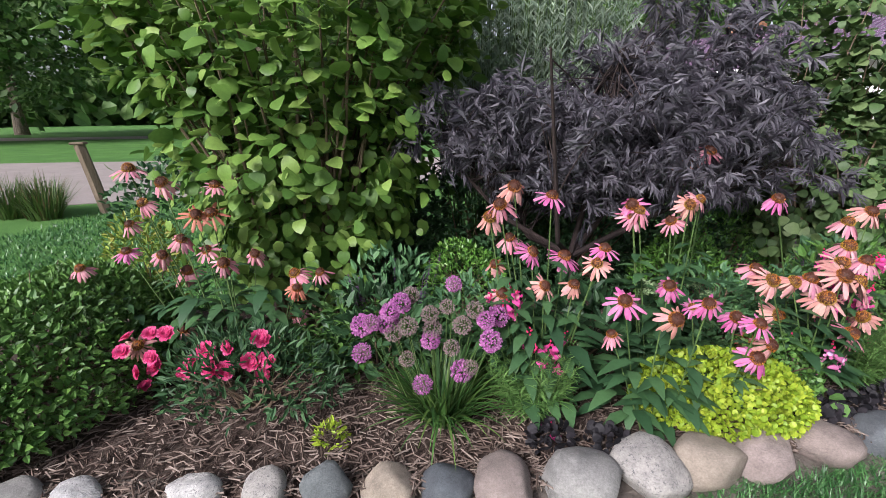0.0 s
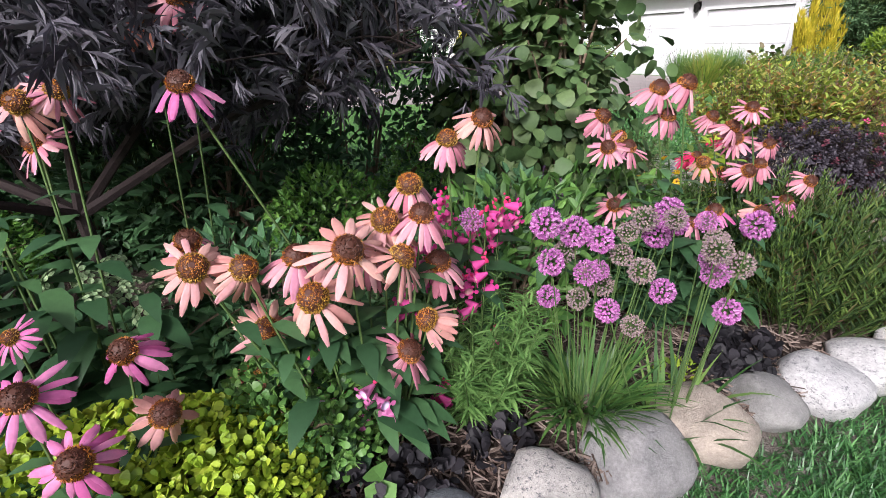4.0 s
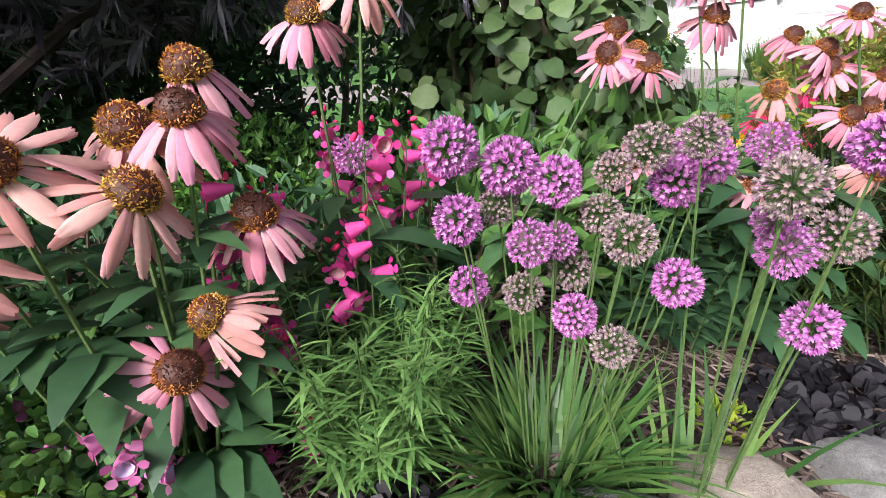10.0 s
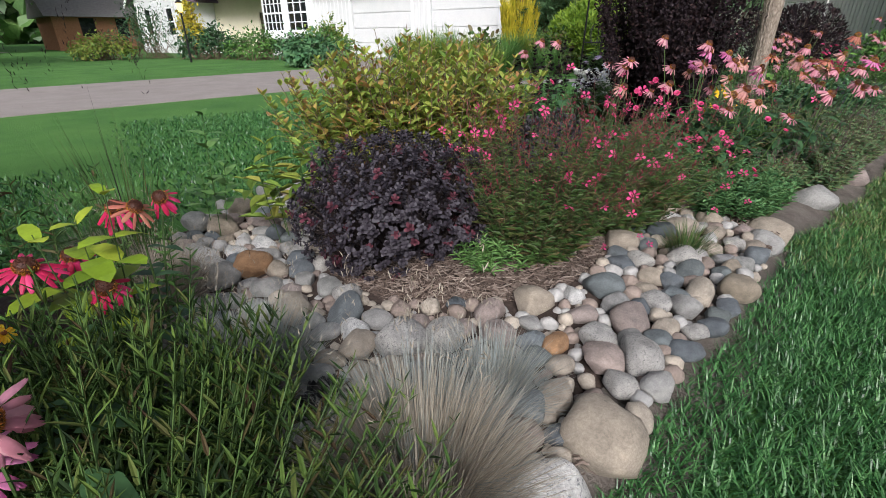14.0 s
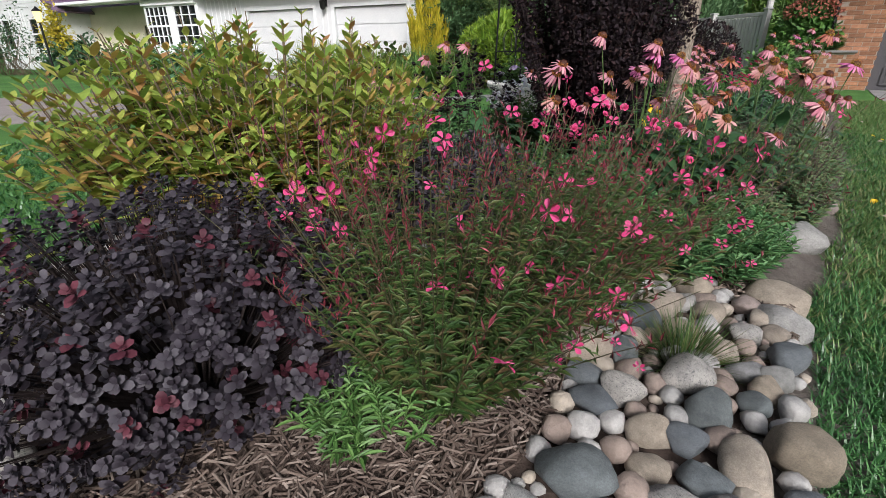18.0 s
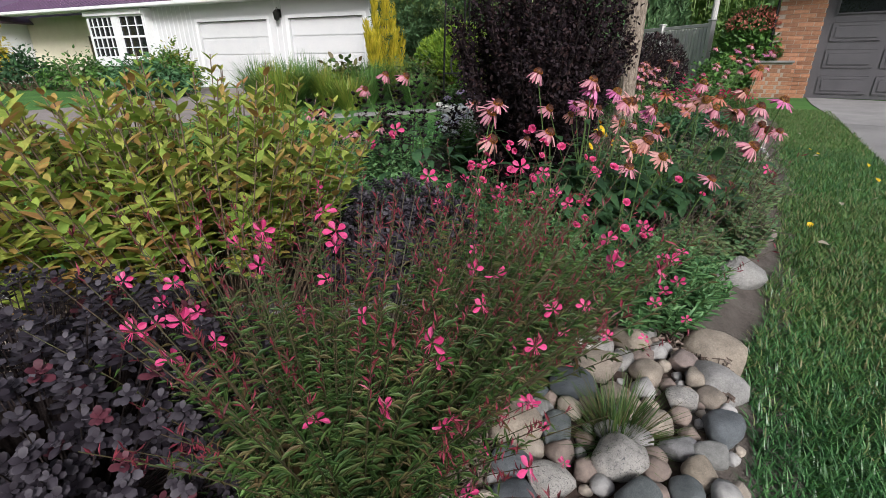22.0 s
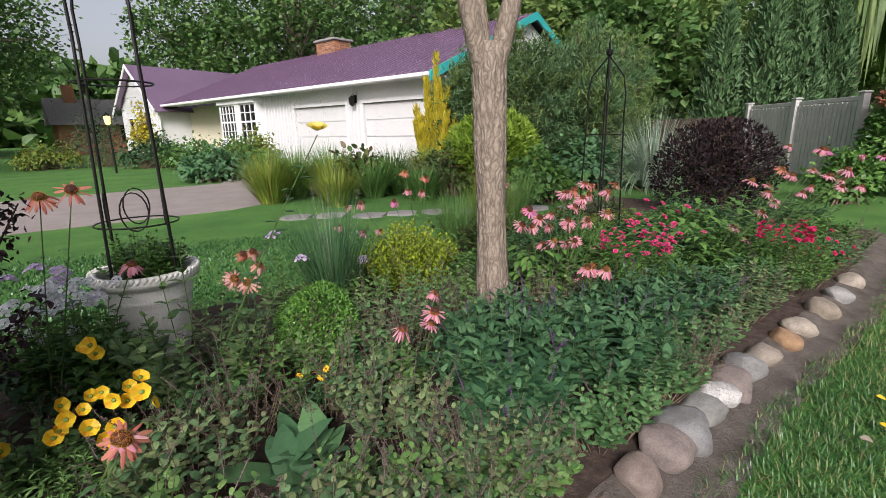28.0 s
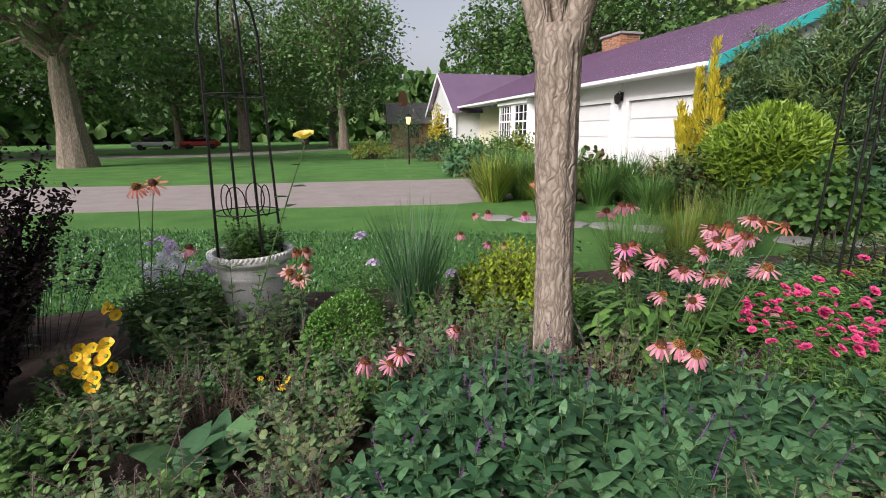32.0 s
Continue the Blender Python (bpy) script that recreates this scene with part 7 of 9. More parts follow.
tuft("ornamental_grass", "thin upright grass with dark seed heads", "grass", (4.1, 4.6, 0), 70, 0.85, 0.005, OLIVE, 171, 0.1, 0.3, 0.3, 14, NINEBARK)

# coneflowers and pinks past the creek
coneflower("coneflower_clump", "pink coneflowers leaning over the edge stones", (8.65, 3.65, 0), [(-0.24, 0.40, 0.90, 1.25, "peach"), (-0.17, 0.29, 0.84, 1.25, "magenta"), (-0.05, 0.23, 0.74, 1.07, "rust"), (-0.23, 0.23, 0.72, 1.07, "pink"), (-0.02, 0.09, 0.89, 0.94, "peach"), (0.02, -0.02, 0.86, 1.11, "pink"), (-0.05, -0.05, 0.77, 1.20, "pink"), (0.00, -0.09, 0.75, 1.08, "pink"), (0.10, -0.14, 0.96, 1.07, "peach"), (0.04, -0.20, 1.09, 1.02, "rust"), (-0.04, 0.06, 1.01, 1.03, "pink"), (0.31, -0.21, 0.86, 1.26, "pink"), (-0.07, -0.37, 0.93, 1.17, "magenta"), (0.16, -0.26, 0.77, 1.03, "pink"), (0.23, -0.29, 0.73, 1.26, "pink"), (0.23, -0.35, 0.73, 0.97, "pink"), (-0.62, -0.36, 0.75, 1.19, "pink"), (0.49, 0.19, 0.89, 1.24, "pink"), (0.41, 0.06, 0.90, 1.11, "rust"), (-0.38, 0.26, 0.66, 0.96, "rust")], 201, 0.42, 0.6, 260, 0.15)
coneflower("coneflower_clump", "magenta-pink coneflowers before the dark shrub", (7.95, 4.2, 0), [(0.07, -0.07, 0.99, 1.31, "magenta"), (0.06, -0.05, 0.90, 1.30, "pink"), (0.18, -0.16, 0.97, 1.12, "magenta"), (0.13, -0.24, 0.92, 1.12, "pink"), (0.17, -0.21, 0.80, 0.99, "peach"), (-0.13, 0.19, 1.08, 1.16, "pink"), (-0.12, 0.09, 0.75, 1.25, "pink"), (0.02, -0.08, 1.04, 1.13, "pink")], 202, 0.28, 0.55, 170, 0.16)
coneflower("coneflower_clump", "faded peach coneflowers with drooping petals", (7.85, 3.8, 0), [(0.05, -0.05, 0.75, 1.31, "peach"), (0.00, 0.01, 0.71, 1.30, "peach"), (0.12, -0.12, 0.66, 1.12, "peach"), (-0.02, 0.00, 0.61, 1.12, "pink"), (-0.07, -0.41, 0.62, 0.99, "pink")], 203, 0.22, 0.35, 90, 0.13)
coneflower("coneflower_clump", "pink coneflowers with dark cones at the lawn side", (8.0, 5.3, 0), [(-0.19, 0.39, 1.05, 1.12, "pink"), (-0.18, 0.18, 1.04, 1.12, "pink"), (-0.31, 0.49, 0.95, 0.99, "pink"), (-0.52, 0.74, 0.80, 1.16, "pink"), (-0.61, 0.76, 0.80, 1.25, "pink"), (-0.45, 0.58, 0.64, 1.13, "pink"), (-0.37, 0.53, 0.63, 1.12, "pink"), (-0.32, 0.34, 0.70, 1.07, "pink"), (-0.72, 1.03, 0.54, 1.07, "pink")], 204, 0.4, 0.6, 200, 0.16)
coneflower("coneflower_clump", "three peach coneflowers on tall stalks", (7.35, 4.55, 0), [(0.10, -0.11, 0.89, 1.31, "pink"), (0.10, -0.12, 0.74, 1.30, "peach"), (0.13, -0.13, 0.93, 1.12, "pink")], 205, 0.15, 0.4, 50, 0.14)
coneflower("coneflower_clump", "row of large pink coneflowers below the ninebark", (8.3, 4.1, 0), [(-0.23, 0.34, 0.86, 1.08, "pink"), (-0.10, 0.16, 0.85, 1.08, "pink"), (-0.02, 0.11, 0.86, 0.93, "pink"), (0.00, -0.06, 0.88, 0.92, "peach"), (0.07, -0.05, 0.91, 0.82, "peach"), (0.14, -0.18, 0.87, 0.96, "pink"), (0.13, -0.24, 0.95, 1.03, "rust"), (-0.08, 0.06, 0.71, 0.94, "pink"), (-0.33, 0.43, 0.67, 0.92, "pink"), (-0.21, 0.20, 0.83, 0.88, "peach"), (-0.15, 0.20, 0.89, 0.89, "magenta"), (-0.16, 1.00, 0.86, 1.09, "pink"), (-0.17, -0.54, 0.95, 1.01, "peach"), (0.09, -0.63, 0.87, 0.89, "peach"), (0.25, -0.64, 0.86, 1.08, "pink")], 206, 0.4, 0.5, 220, 0.17)
pk = shoots("garden_pink", "grey-green plant with hot pink double blossoms", "flower", (7.35, 4.25, 0), (0.62, 0.5), 210, 0.42, 0.05, 0.36, SAGE, 207, 9, 0.4)
set_blossoms(pk, PINKS, [(-0.40, 0.59, 0.72), (-0.40, 0.62, 0.75), (-0.35, 0.51, 0.78), (-0.11, 0.06, 0.70), (-0.06, 0.14, 0.62), (-0.06, 0.12, 0.55), (-0.00, -0.04, 0.72), (0.03, -0.00, 0.61), (0.32, 0.10, 0.76), (0.11, -0.13, 0.69), (0.36, 0.01, 0.72), (0.39, 0.01, 0.70), (0.30, -0.14, 0.71), (0.16, 0.10, 0.72), (0.08, -0.15, 0.57), (0.27, -0.35, 0.62), (0.41, -0.23, 0.65), (0.42, -0.27, 0.64), (-0.13, 0.14, 0.65), (0.30, -0.44, 0.64), (0.32, 0.06, 0.79), (-0.01, -0.00, 0.73), (-0.07, 0.19, 0.62), (0.11, -0.09, 0.56)], 1.1, 208, (0.8, -0.6), 0.6)
set_blossoms(pk, PINKS, [(0.55 * math.sqrt((i * 0.618) % 1) * math.cos(i * 2.4), 0.45 * math.sqrt((i * 0.618) % 1) * math.sin(i * 2.4), 0.43 + 0.05 * math.sin(i * 1.7)) for i in range(20)], 0.95, 212)
set_blossoms(pk, PINKS_D, [(0.58 * math.sqrt((i * 0.414) % 1) * math.cos(i * 2.4 + 1), 0.47 * math.sqrt((i * 0.414) % 1) * math.sin(i * 2.4 + 1), 0.42 + 0.05 * math.sin(i * 2.3)) for i in range(30)], 0.95, 213)
pk = shoots("garden_pink", "blue-green plant with a few pink blossoms at the edge", "flower", (7.5, 3.45, 0), (0.42, 0.25), 150, 0.34, 0.05, 0.4, SAGE, 209, 9, 0.4)
set_blossoms(pk, PINKS, [(-0.23, 0.35, 0.43), (-0.19, 0.33, 0.46), (-0.10, 0.17, 0.42), (-0.12, 0.08, 0.41), (0.06, -0.02, 0.29), (0.05, -0.05, 0.26), (0.39, 0.11, 0.57), (0.41, -0.01, 0.51), (0.09, 0.25, 0.49), (-0.20, 0.30, 0.09)], 1.0, 210, (0.8, -0.6), 0.5)
rosette_mound("purple_barberry", "low dense mound of blue-black barberry leaves by the stones", (6.92, 4.62, 0), (0.42, 0.38, 0.3), 1100, 0.028, [PURPLE, PURPLE], 211, 0.24)
for i, (x, y, rx, ry, h, n) in enumerate(((8.6, 3.36, 0.35, 0.16, 0.34, 110), (9.3, 3.5, 0.42, 0.2, 0.36, 140), (9.9, 3.58, 0.42, 0.2, 0.36, 140), (10.5, 3.68, 0.42, 0.2, 0.36, 140), (9.6, 3.9, 0.4, 0.2, 0.4, 120), (10.25, 4.0, 0.4, 0.2, 0.4, 120), (8.05, 3.5, 0.3, 0.18, 0.32, 90), (11.0, 4.0, 0.35, 0.2, 0.34, 100))):
    shoots("catmint", "grey-green catmint gone to brown seed spikes", "catmint", (x, y, 0), (rx, ry), n, h, 0.046, 0.66, GREYGREEN, 220 + i, 8, 0.5, TWIG, 0.1, "catmints", DRYSEED, extra=26)
for i, (x, y, h, n) in enumerate(((7.2, 4.75, 0.4, 80), (7.7, 4.75, 0.42, 90), (8.9, 4.2, 0.4, 90), (9.3, 4.3, 0.35, 80), (7.0, 3.95, 0.36, 70), (7.15, 5.3, 0.36, 90), (7.55, 5.2, 0.45, 90), (7.3, 5.75, 0.4, 90), (7.75, 5.6, 0.55, 90), (6.95, 5.05, 0.3, 70))):
    shoots("leafy_perennial", "green leafy perennial between the flowers", "perennial", (x, y, 0), (0.35, 0.3), n, h, 0.08, 0.4, GREEN_D if i % 2 and i < 5 else (GREEN if i < 5 else SAGE), 230 + i, 6, 0.5, group="leafy perennials")
tuft("sedge", "green grassy tuft under the coneflowers", "grass", (9.1, 4.05, 0), 300, 0.42, 0.006, GRASSY, 236, 0.06, 0.9, 1.0)
for i, (x, r, m) in enumerate(((7.28, 0.14, STONE_T), (7.05, 0.12, STONE_G), (8.23, 0.16, STONE_G), (9.37, 0.11, STONE_D), (9.13, 0.15, STONE_P), (11.65, 0.13, STONE_P), (11.93, 0.16, STONE_P), (12.12, 0.17, STONE_G), (12.42, 0.14, STONE_G), (12.64, 0.13, STONE_W), (12.82, 0.16, STONE_P), (13.1, 0.14, STONE_G), (13.4, 0.14, STONE_T), (13.82, 0.12, STONE_O), (14.15, 0.12, STONE_T), (14.75, 0.15, STONE_T), (15.3, 0.13, STONE_G), (15.9, 0.13, STONE_T))):
    stone("boulder", "earth-stained field stone along the bed edge", (x, edge_y(x) + 0.17, 0.0), (r, r * 0.9, r * 0.8), i + 3, m, i * 1.3, "edging boulders", "boulder")

# ---- the bed round the tree ----
# ninebark
def ninebark(at, seed):
    ob = thing("ninebark", "tall upright ninebark with blackish purple leaves", "shrub", at)
    g = np.random.default_rng(seed)
    s, l = Shape(), Shape()
    k = 120
    a, r = g.random(k) * 6.283, np.sqrt(g.random(k))
    root = np.stack([r * np.cos(a), r * np.sin(a), 0 * a], 1) * 0.16
    top = np.stack([r * np.cos(a) * 0.86, r * np.sin(a) * 0.7, 1.8 - 0.62 * r ** 2 + g.normal(size=k) * 0.17], 1)
    top[:3] += np.array([0.2, -0.3, -0.3])
    twigs(s, root, top, 0.011, 0.003, 0, 0.04, 4, 5)
    part("stalk_growth", s, DARKTWIG, ob)["kind"] = "stuff"
    n = 56000
    i = g.integers(0, k, n)
    f = 0.1 + 0.92 * g.random(n) ** 1.2
    p = root[i] + (top[i] - root[i]) * f[:, None] + g.normal(size=(n, 3)) * 0.03
    d = unit(g.normal(size=(n, 3)) + [0, 0, 0.5])
    ln = 0.04 * (0.5 + 0.7 * g.random(n)) * (1.2 - 0.4 * f)
    leaves(l, p, d, unit(g.normal(size=(n, 3)) * 0.5 + [0, 0, 1]), ln, ln * 0.72, 0, 0.2, 0.2)
    part("foliage", l, NINEBARK, ob)["kind"] = "stuff"
    return ob


ninebark((8.6, 4.87, 0), 301)
shoots("ninebark", "low arching purple-black branches", "shrub", (8.05, 5.85, 0), (0.62, 0.3), 60, 1.0, 0.05, 0.7, NINEBARK, 302, 9, 0.7, DARKTWIG, 0.62, dome=0.25)

# the tree with its forked trunk
tr = thing("shade_tree", "young tree with furrowed grey-brown bark and a forked trunk", "tree", (12.13, 5.55, 0))


def bark_tube(pts, radii, sides, deep, seed):
    """A limb whose surface is broken into upright ridges and furrows."""
    s = Shape()
    pts, n = np.asarray(pts, float), len(pts)
    v = []
    for i in range(n):
        for j in range(sides):
            a = 2 * math.pi * j / sides
            q = noise.noise(Vector((math.cos(a) * 4.2 + seed, math.sin(a) * 4.2, pts[i][2] * 0.9)))
            q2 = noise.noise(Vector((math.cos(a) * 11 + seed, math.sin(a) * 11, pts[i][2] * 2.4)))
            r = radii[i] * (1 + deep * (1 - 2.6 * abs(q)) + deep * 0.5 * q2)
            v.append(pts[i] + [r * math.cos(a), r * math.sin(a), 0])
    f = [(i * sides + j, i * sides + (j + 1) % sides, (i + 1) * sides + (j + 1) % sides, (i + 1) * sides + j) for i in range(n - 1) for j in range(sides)]
    return s.add(v, f + [tuple((n - 1) * sides + j for j in range(sides))])


zs_ = np.linspace(0, 1, 60)
part("trunk", bark_tube([(-0.07 * f, -0.01 * f, 2.2 * f) for f in zs_], [0.112 + 0.055 * math.exp(-f * 14) + 0.006 * math.sin(f * 11) + 0.02 * max(0, f - 0.75) * 4 - 0.5 * max(0, f - 0.95) for f in zs_], 72, 0.08, 3), BARK_P, tr, smooth=True)
FORK = np.array([-0.068, -0.01, 2.0])
boughs = []
for i, (dx, dy, dz, r) in enumerate(((-0.6, 0.1, 2.8, 0.072), (-0.05, 0.45, 3.0, 0.06), (0.5, -0.25, 2.8, 0.072))):
    e = FORK + np.array([dx, dy, dz])
    pts = [FORK + np.array([dx, dy, 0]) * 0.07 + (e - FORK) * f + np.array([dx, dy, 0]) * 0.12 * math.sin(f * 3.1) * (1 - f) for f in np.linspace(0, 1, 30)]
    part("limb", bark_tube(pts, [r * (1.05 - 0.55 * f) for f in np.linspace(0, 1, 30)], 36, 0.06, 7 + i), BARK_P, tr, smooth=True)
    boughs.append(pts[::5] + [pts[-1]])
g = np.random.default_rng(303)
c, _ = lumps(150, (2.6, 2.4, 1.5), (0.1, 0.1, 5.2), -0.5, 304, 0.7)
s = Shape()
for q in c[::3]:
    b = boughs[int(g.integers(0, 3))][int(g.integers(4, 7))]
    twigs(s, [b], [q], 0.02, 0.004, 0, 0.1, 3, 5)
part("branches", s, BARK, tr)
s = Shape()
crown_leaves(s, c, 34, 0.34, 0.13, 305, 0)
part("crown", s, TREELEAF2, tr)

# pot with its obelisk
pot = thing("planter", "large cream-white resin pot with a rope rim", "planter", (9.72, 6.46, 0))
place(pot, (9.72, 6.46, 0), 0, (0.72, 0.72, 1.0))
s = Shape()
lathe(s, [(0.25, 0.0), (0.28, 0.0), (0.29, 0.05), (0.33, 0.25), (0.365, 0.42), (0.375, 0.46), (0.385, 0.47), (0.385, 0.5), (0.375, 0.51), (0.4, 0.58), (0.455, 0.6), (0.475, 0.625), (0.475, 0.65), (0.455, 0.675), (0.41, 0.675), (0.4, 0.62), (0.39, 0.5)], 48)
part("pot_body", s, POTMAT, pot, smooth=True)
s = Shape()
for i in range(56):
    a = i * 2 * math.pi / 56
    p = np.array([0.468 * math.cos(a), 0.468 * math.sin(a), 0.66])
    t = np.array([-math.sin(a), math.cos(a), 0]) * 0.02
    tube(s, [p - t - [0, 0, 0.016], p + t + [0, 0, 0.016]], [0.015, 0.015], 6)
part("rope_rim", s, POTMAT, pot, smooth=True)
for i in range(14):
    s = Shape()
    a = i * 2 * math.pi / 14
    pts = []
    for k in range(7):
        b = a + (k / 6 - 0.5) * 2 * math.pi / 14
        rr = 0.31 - 0.01
        z = 0.2 - 0.1 * math.sin(k / 6 * math.pi)
        rr = 0.293 + 0.16 * (z - 0.05)
        pts.append((rr * math.cos(b), rr * math.sin(b), z))
    tube(s, pts, [0.007] * 7, 5)
    part("swag", s, POTMAT, pot)
s = Shape()
lathe(s, [(0.01, 0.6), (0.2, 0.595), (0.4, 0.585)], 24)
part("soil", s, SOIL, pot)
shoots("parsley", "bright green leafy herb filling the pot", "herb", (9.72, 6.46, 0.58), (0.24, 0.22), 90, 0.36, 0.065, 0.5, GREEN, 306, 6, 0.5)


def obelisk(at, base, height, seed, label):
    ob = thing("garden_obelisk", label, "obelisk", at)
    for k in range(4):
        a = math.pi / 4 + k * math.pi / 2
        s = Shape()
        pts = []
        for f in np.linspace(0, 1, 12):
            rr = base * (1 - 0.25 * f) if f < 0.78 else base * 0.805 * math.sqrt(max(0, 1 - ((f - 0.78) / 0.22) ** 2)) + 0.012
            pts.append((rr * math.cos(a), rr * math.sin(a), height * f))
        tube(s, pts, [0.011] * 12, 6)
        part("leg", s, BLACKIRON, ob)
    for f in (0.22, 0.62):
        rr = base * (1 - 0.25 * f)
        s = Shape()
        tube(s, [(rr * math.cos(t), rr * math.sin(t), height * f) for t in np.linspace(0, 2 * math.pi, 25)], [0.006] * 25, 5)
        part("ring", s, BLACKIRON, ob)
    for k in range(4):
        a = k * math.pi / 2
        rr = base * 0.62
        s = Shape()
        tube(s, [((rr * math.cos(a)) + 0.3 * base * math.cos(t) * -math.sin(a), rr * math.sin(a) + 0.3 * base * math.cos(t) * math.cos(a), height * 0.26 + 0.13 * math.sin(t)) for t in np.linspace(0, 2 * math.pi, 17)], [0.005] * 17, 4)
        part("scroll", s, BLACKIRON, ob)
    s = Shape()
    lathe(s, [(0.012, height), (0.04, height + 0.03), (0.045, height + 0.07), (0.012, height + 0.1), (0.015, height + 0.16), (0.002, height + 0.24)], 10)
    part("finial", s, BLACKIRON, ob)
    return ob


obelisk((9.72, 6.46, 0.5), 0.27, 2.3, 1, "black iron garden obelisk standing in the pot")
obelisk((14.87, 6.9, 0), 0.27, 2.45, 2, "black iron garden obelisk behind the flowers")

# rose with one yellow bloom
ro = shoots("rose", "tall rose with dark green leaves and one yellow bloom", "rose", (9.95, 5.55, 0), (0.34, 0.3), 22, 0.85, 0.085, 0.6, DULL_DIM, 307, 8, 1.1, STALK, 0.25, thick=0.004)
s = Shape()
twigs(s, [[0.05, 0.05, 0.1]], [[0.74, -0.3, 1.58]], 0.006, 0.003, 0, 0.03, 5, 5)
q = np.linspace(0.3, 0.92, 16)[:, None]
p = np.array([0.05, 0.05, 0.1]) + np.array([0.69, -0.35, 1.48]) * q
leaves(s, p, np.stack([np.cos(np.arange(16) * 2.4), np.sin(np.arange(16) * 2.4), 0.2 + 0 * np.arange(16)], 1), np.tile([0, 0, 1.0], (16, 1)), 0.09, 0.055, 1)
part("cane", s, [STALK, GREEN_D], ro)
set_blossoms(ro, ROSE, [(0.74, -0.3, 1.6)], 1.7, 308, (0.3, 0.0), 0.1)

# phlox
ph = shoots("white_phlox", "bushy plant covered in small white blossoms", "phlox", (9.3, 6.0, 0), (0.34, 0.3), 110, 0.64, 0.07, 0.4, GREEN, 309, 7, 0.4)
set_blossoms(ph, PHLOX_WC, [(-0.32, 0.20, 0.50), (-0.11, 0.10, 0.70), (-0.04, 0.04, 0.75), (0.12, -0.13, 0.69), (0.15, -0.04, 0.75), (-0.14, 0.10, 0.58), (0.03, -0.04, 0.47), (-0.28, 0.19, 0.48), (-0.04, 0.04, 0.60), (-0.17, 0.11, 0.42), (0.20, -0.11, 0.67), (0.15, -0.06, 0.65), (-0.05, -0.00, 0.71), (-0.18, 0.10, 0.61), (-0.24, 0.12, 0.55), (0.01, 0.02, 0.72), (0.09, -0.05, 0.75), (-0.19, 0.10, 0.45), (-0.14, 0.04, 0.40), (-0.29, 0.16, 0.60)], 0.85, 310, (0.6, 0.0), 0.5)
set_blossoms(ph, PHLOX_WC, [(0.3 * math.sqrt((i * 0.618) % 1) * math.cos(i * 2.4), 0.28 * math.sqrt((i * 0.618) % 1) * math.sin(i * 2.4), 0.66 + 0.05 * math.sin(i * 1.7)) for i in range(9)], 0.8, 311)
set_blossoms(ph, PHLOX_LC, [(-0.25, 0.16, 0.78), (-0.10, 0.10, 0.83), (0.02, 0.01, 0.81)], 1.2, 312)
ph = shoots("lilac_phlox", "tall phlox with lilac flower clusters", "phlox", (10.7, 6.55, 0), (0.2, 0.18), 18, 0.6, 0.07, 0.3, FRESH, 313, 8, 0.3)
set_blossoms(ph, PHLOX_LC, [(-0.05, 0.03, 0.78), (-0.09, 0.05, 0.75), (0.09, -0.21, 0.60), (0.71, 0.08, 0.43)], 1.1, 314)
# boxwood ball, upright grass, gold cypress
mound("boxwood_ball", "clipped round bright green boxwood ball", "boxwood", (10.72, 5.72, 0), (0.27, 0.27, 0.27), 9000, 0.026, 0.6, BOX, 315, lift=0.98, low=-0.9, up=0.3, fill=0.22)
tuft("maiden_grass", "upright silvery green maiden grass", "grass", (11.1, 6.55, 0), 420, 1.2, 0.009, GREEN_B, 316, 0.12, 0.42, 0.7, 16, DRYGRASS)
shoots("gold_cypress", "golden thread-leaf cypress mound", "evergreen", (12.0, 6.85, 0), (0.42, 0.38), 260, 0.66, 0.055, 0.5, LIME, 318, 13, 0.6, TWIG, 0.1, dome=0.45, upward=0.9, droop=0.1)
# trumpet flowers
ca = shoots("calibrachoa", "trailing plant with bright yellow trumpet blossoms", "flower", (9.45, 4.95, 0), (0.4, 0.32), 120, 0.2, 0.045, 0.35, FRESH, 319, 8, 0.6)
set_blossoms(ca, TRUMPET, [(-0.05, 0.04, 0.46), (-0.04, 0.06, 0.38), (-0.10, 0.07, 0.30), (0.05, -0.09, 0.48), (0.07, -0.00, 0.49), (0.12, -0.05, 0.52), (0.17, -0.13, 0.51), (0.22, -0.10, 0.54), (0.27, -0.14, 0.52), (0.21, -0.11, 0.48), (0.30, -0.17, 0.47), (0.27, -0.13, 0.58), (0.05, -0.06, 0.37), (0.15, -0.10, 0.37), (0.10, -0.08, 0.31), (-0.08, 0.08, 0.32), (0.09, 0.18, 0.61), (0.05, 0.19, 0.64), (0.09, 0.14, 0.67), (-0.31, 0.17, 0.25)], 1.8, 320, (0.9, 0.3), 0.4)
og = shoots("black_eyed_susan", "small orange daisies low in the bed", "flower", (10.45, 5.05, 0), (0.16, 0.14), 26, 0.22, 0.06, 0.4, GREEN_D, 321, 5, 0.5)
set_blossoms(og, SUSAN, [(0.06, -0.02, 0.28), (0.12, -0.03, 0.29), (0.09, -0.04, 0.25), (-0.03, -0.04, 0.30)], 0.8, 322)
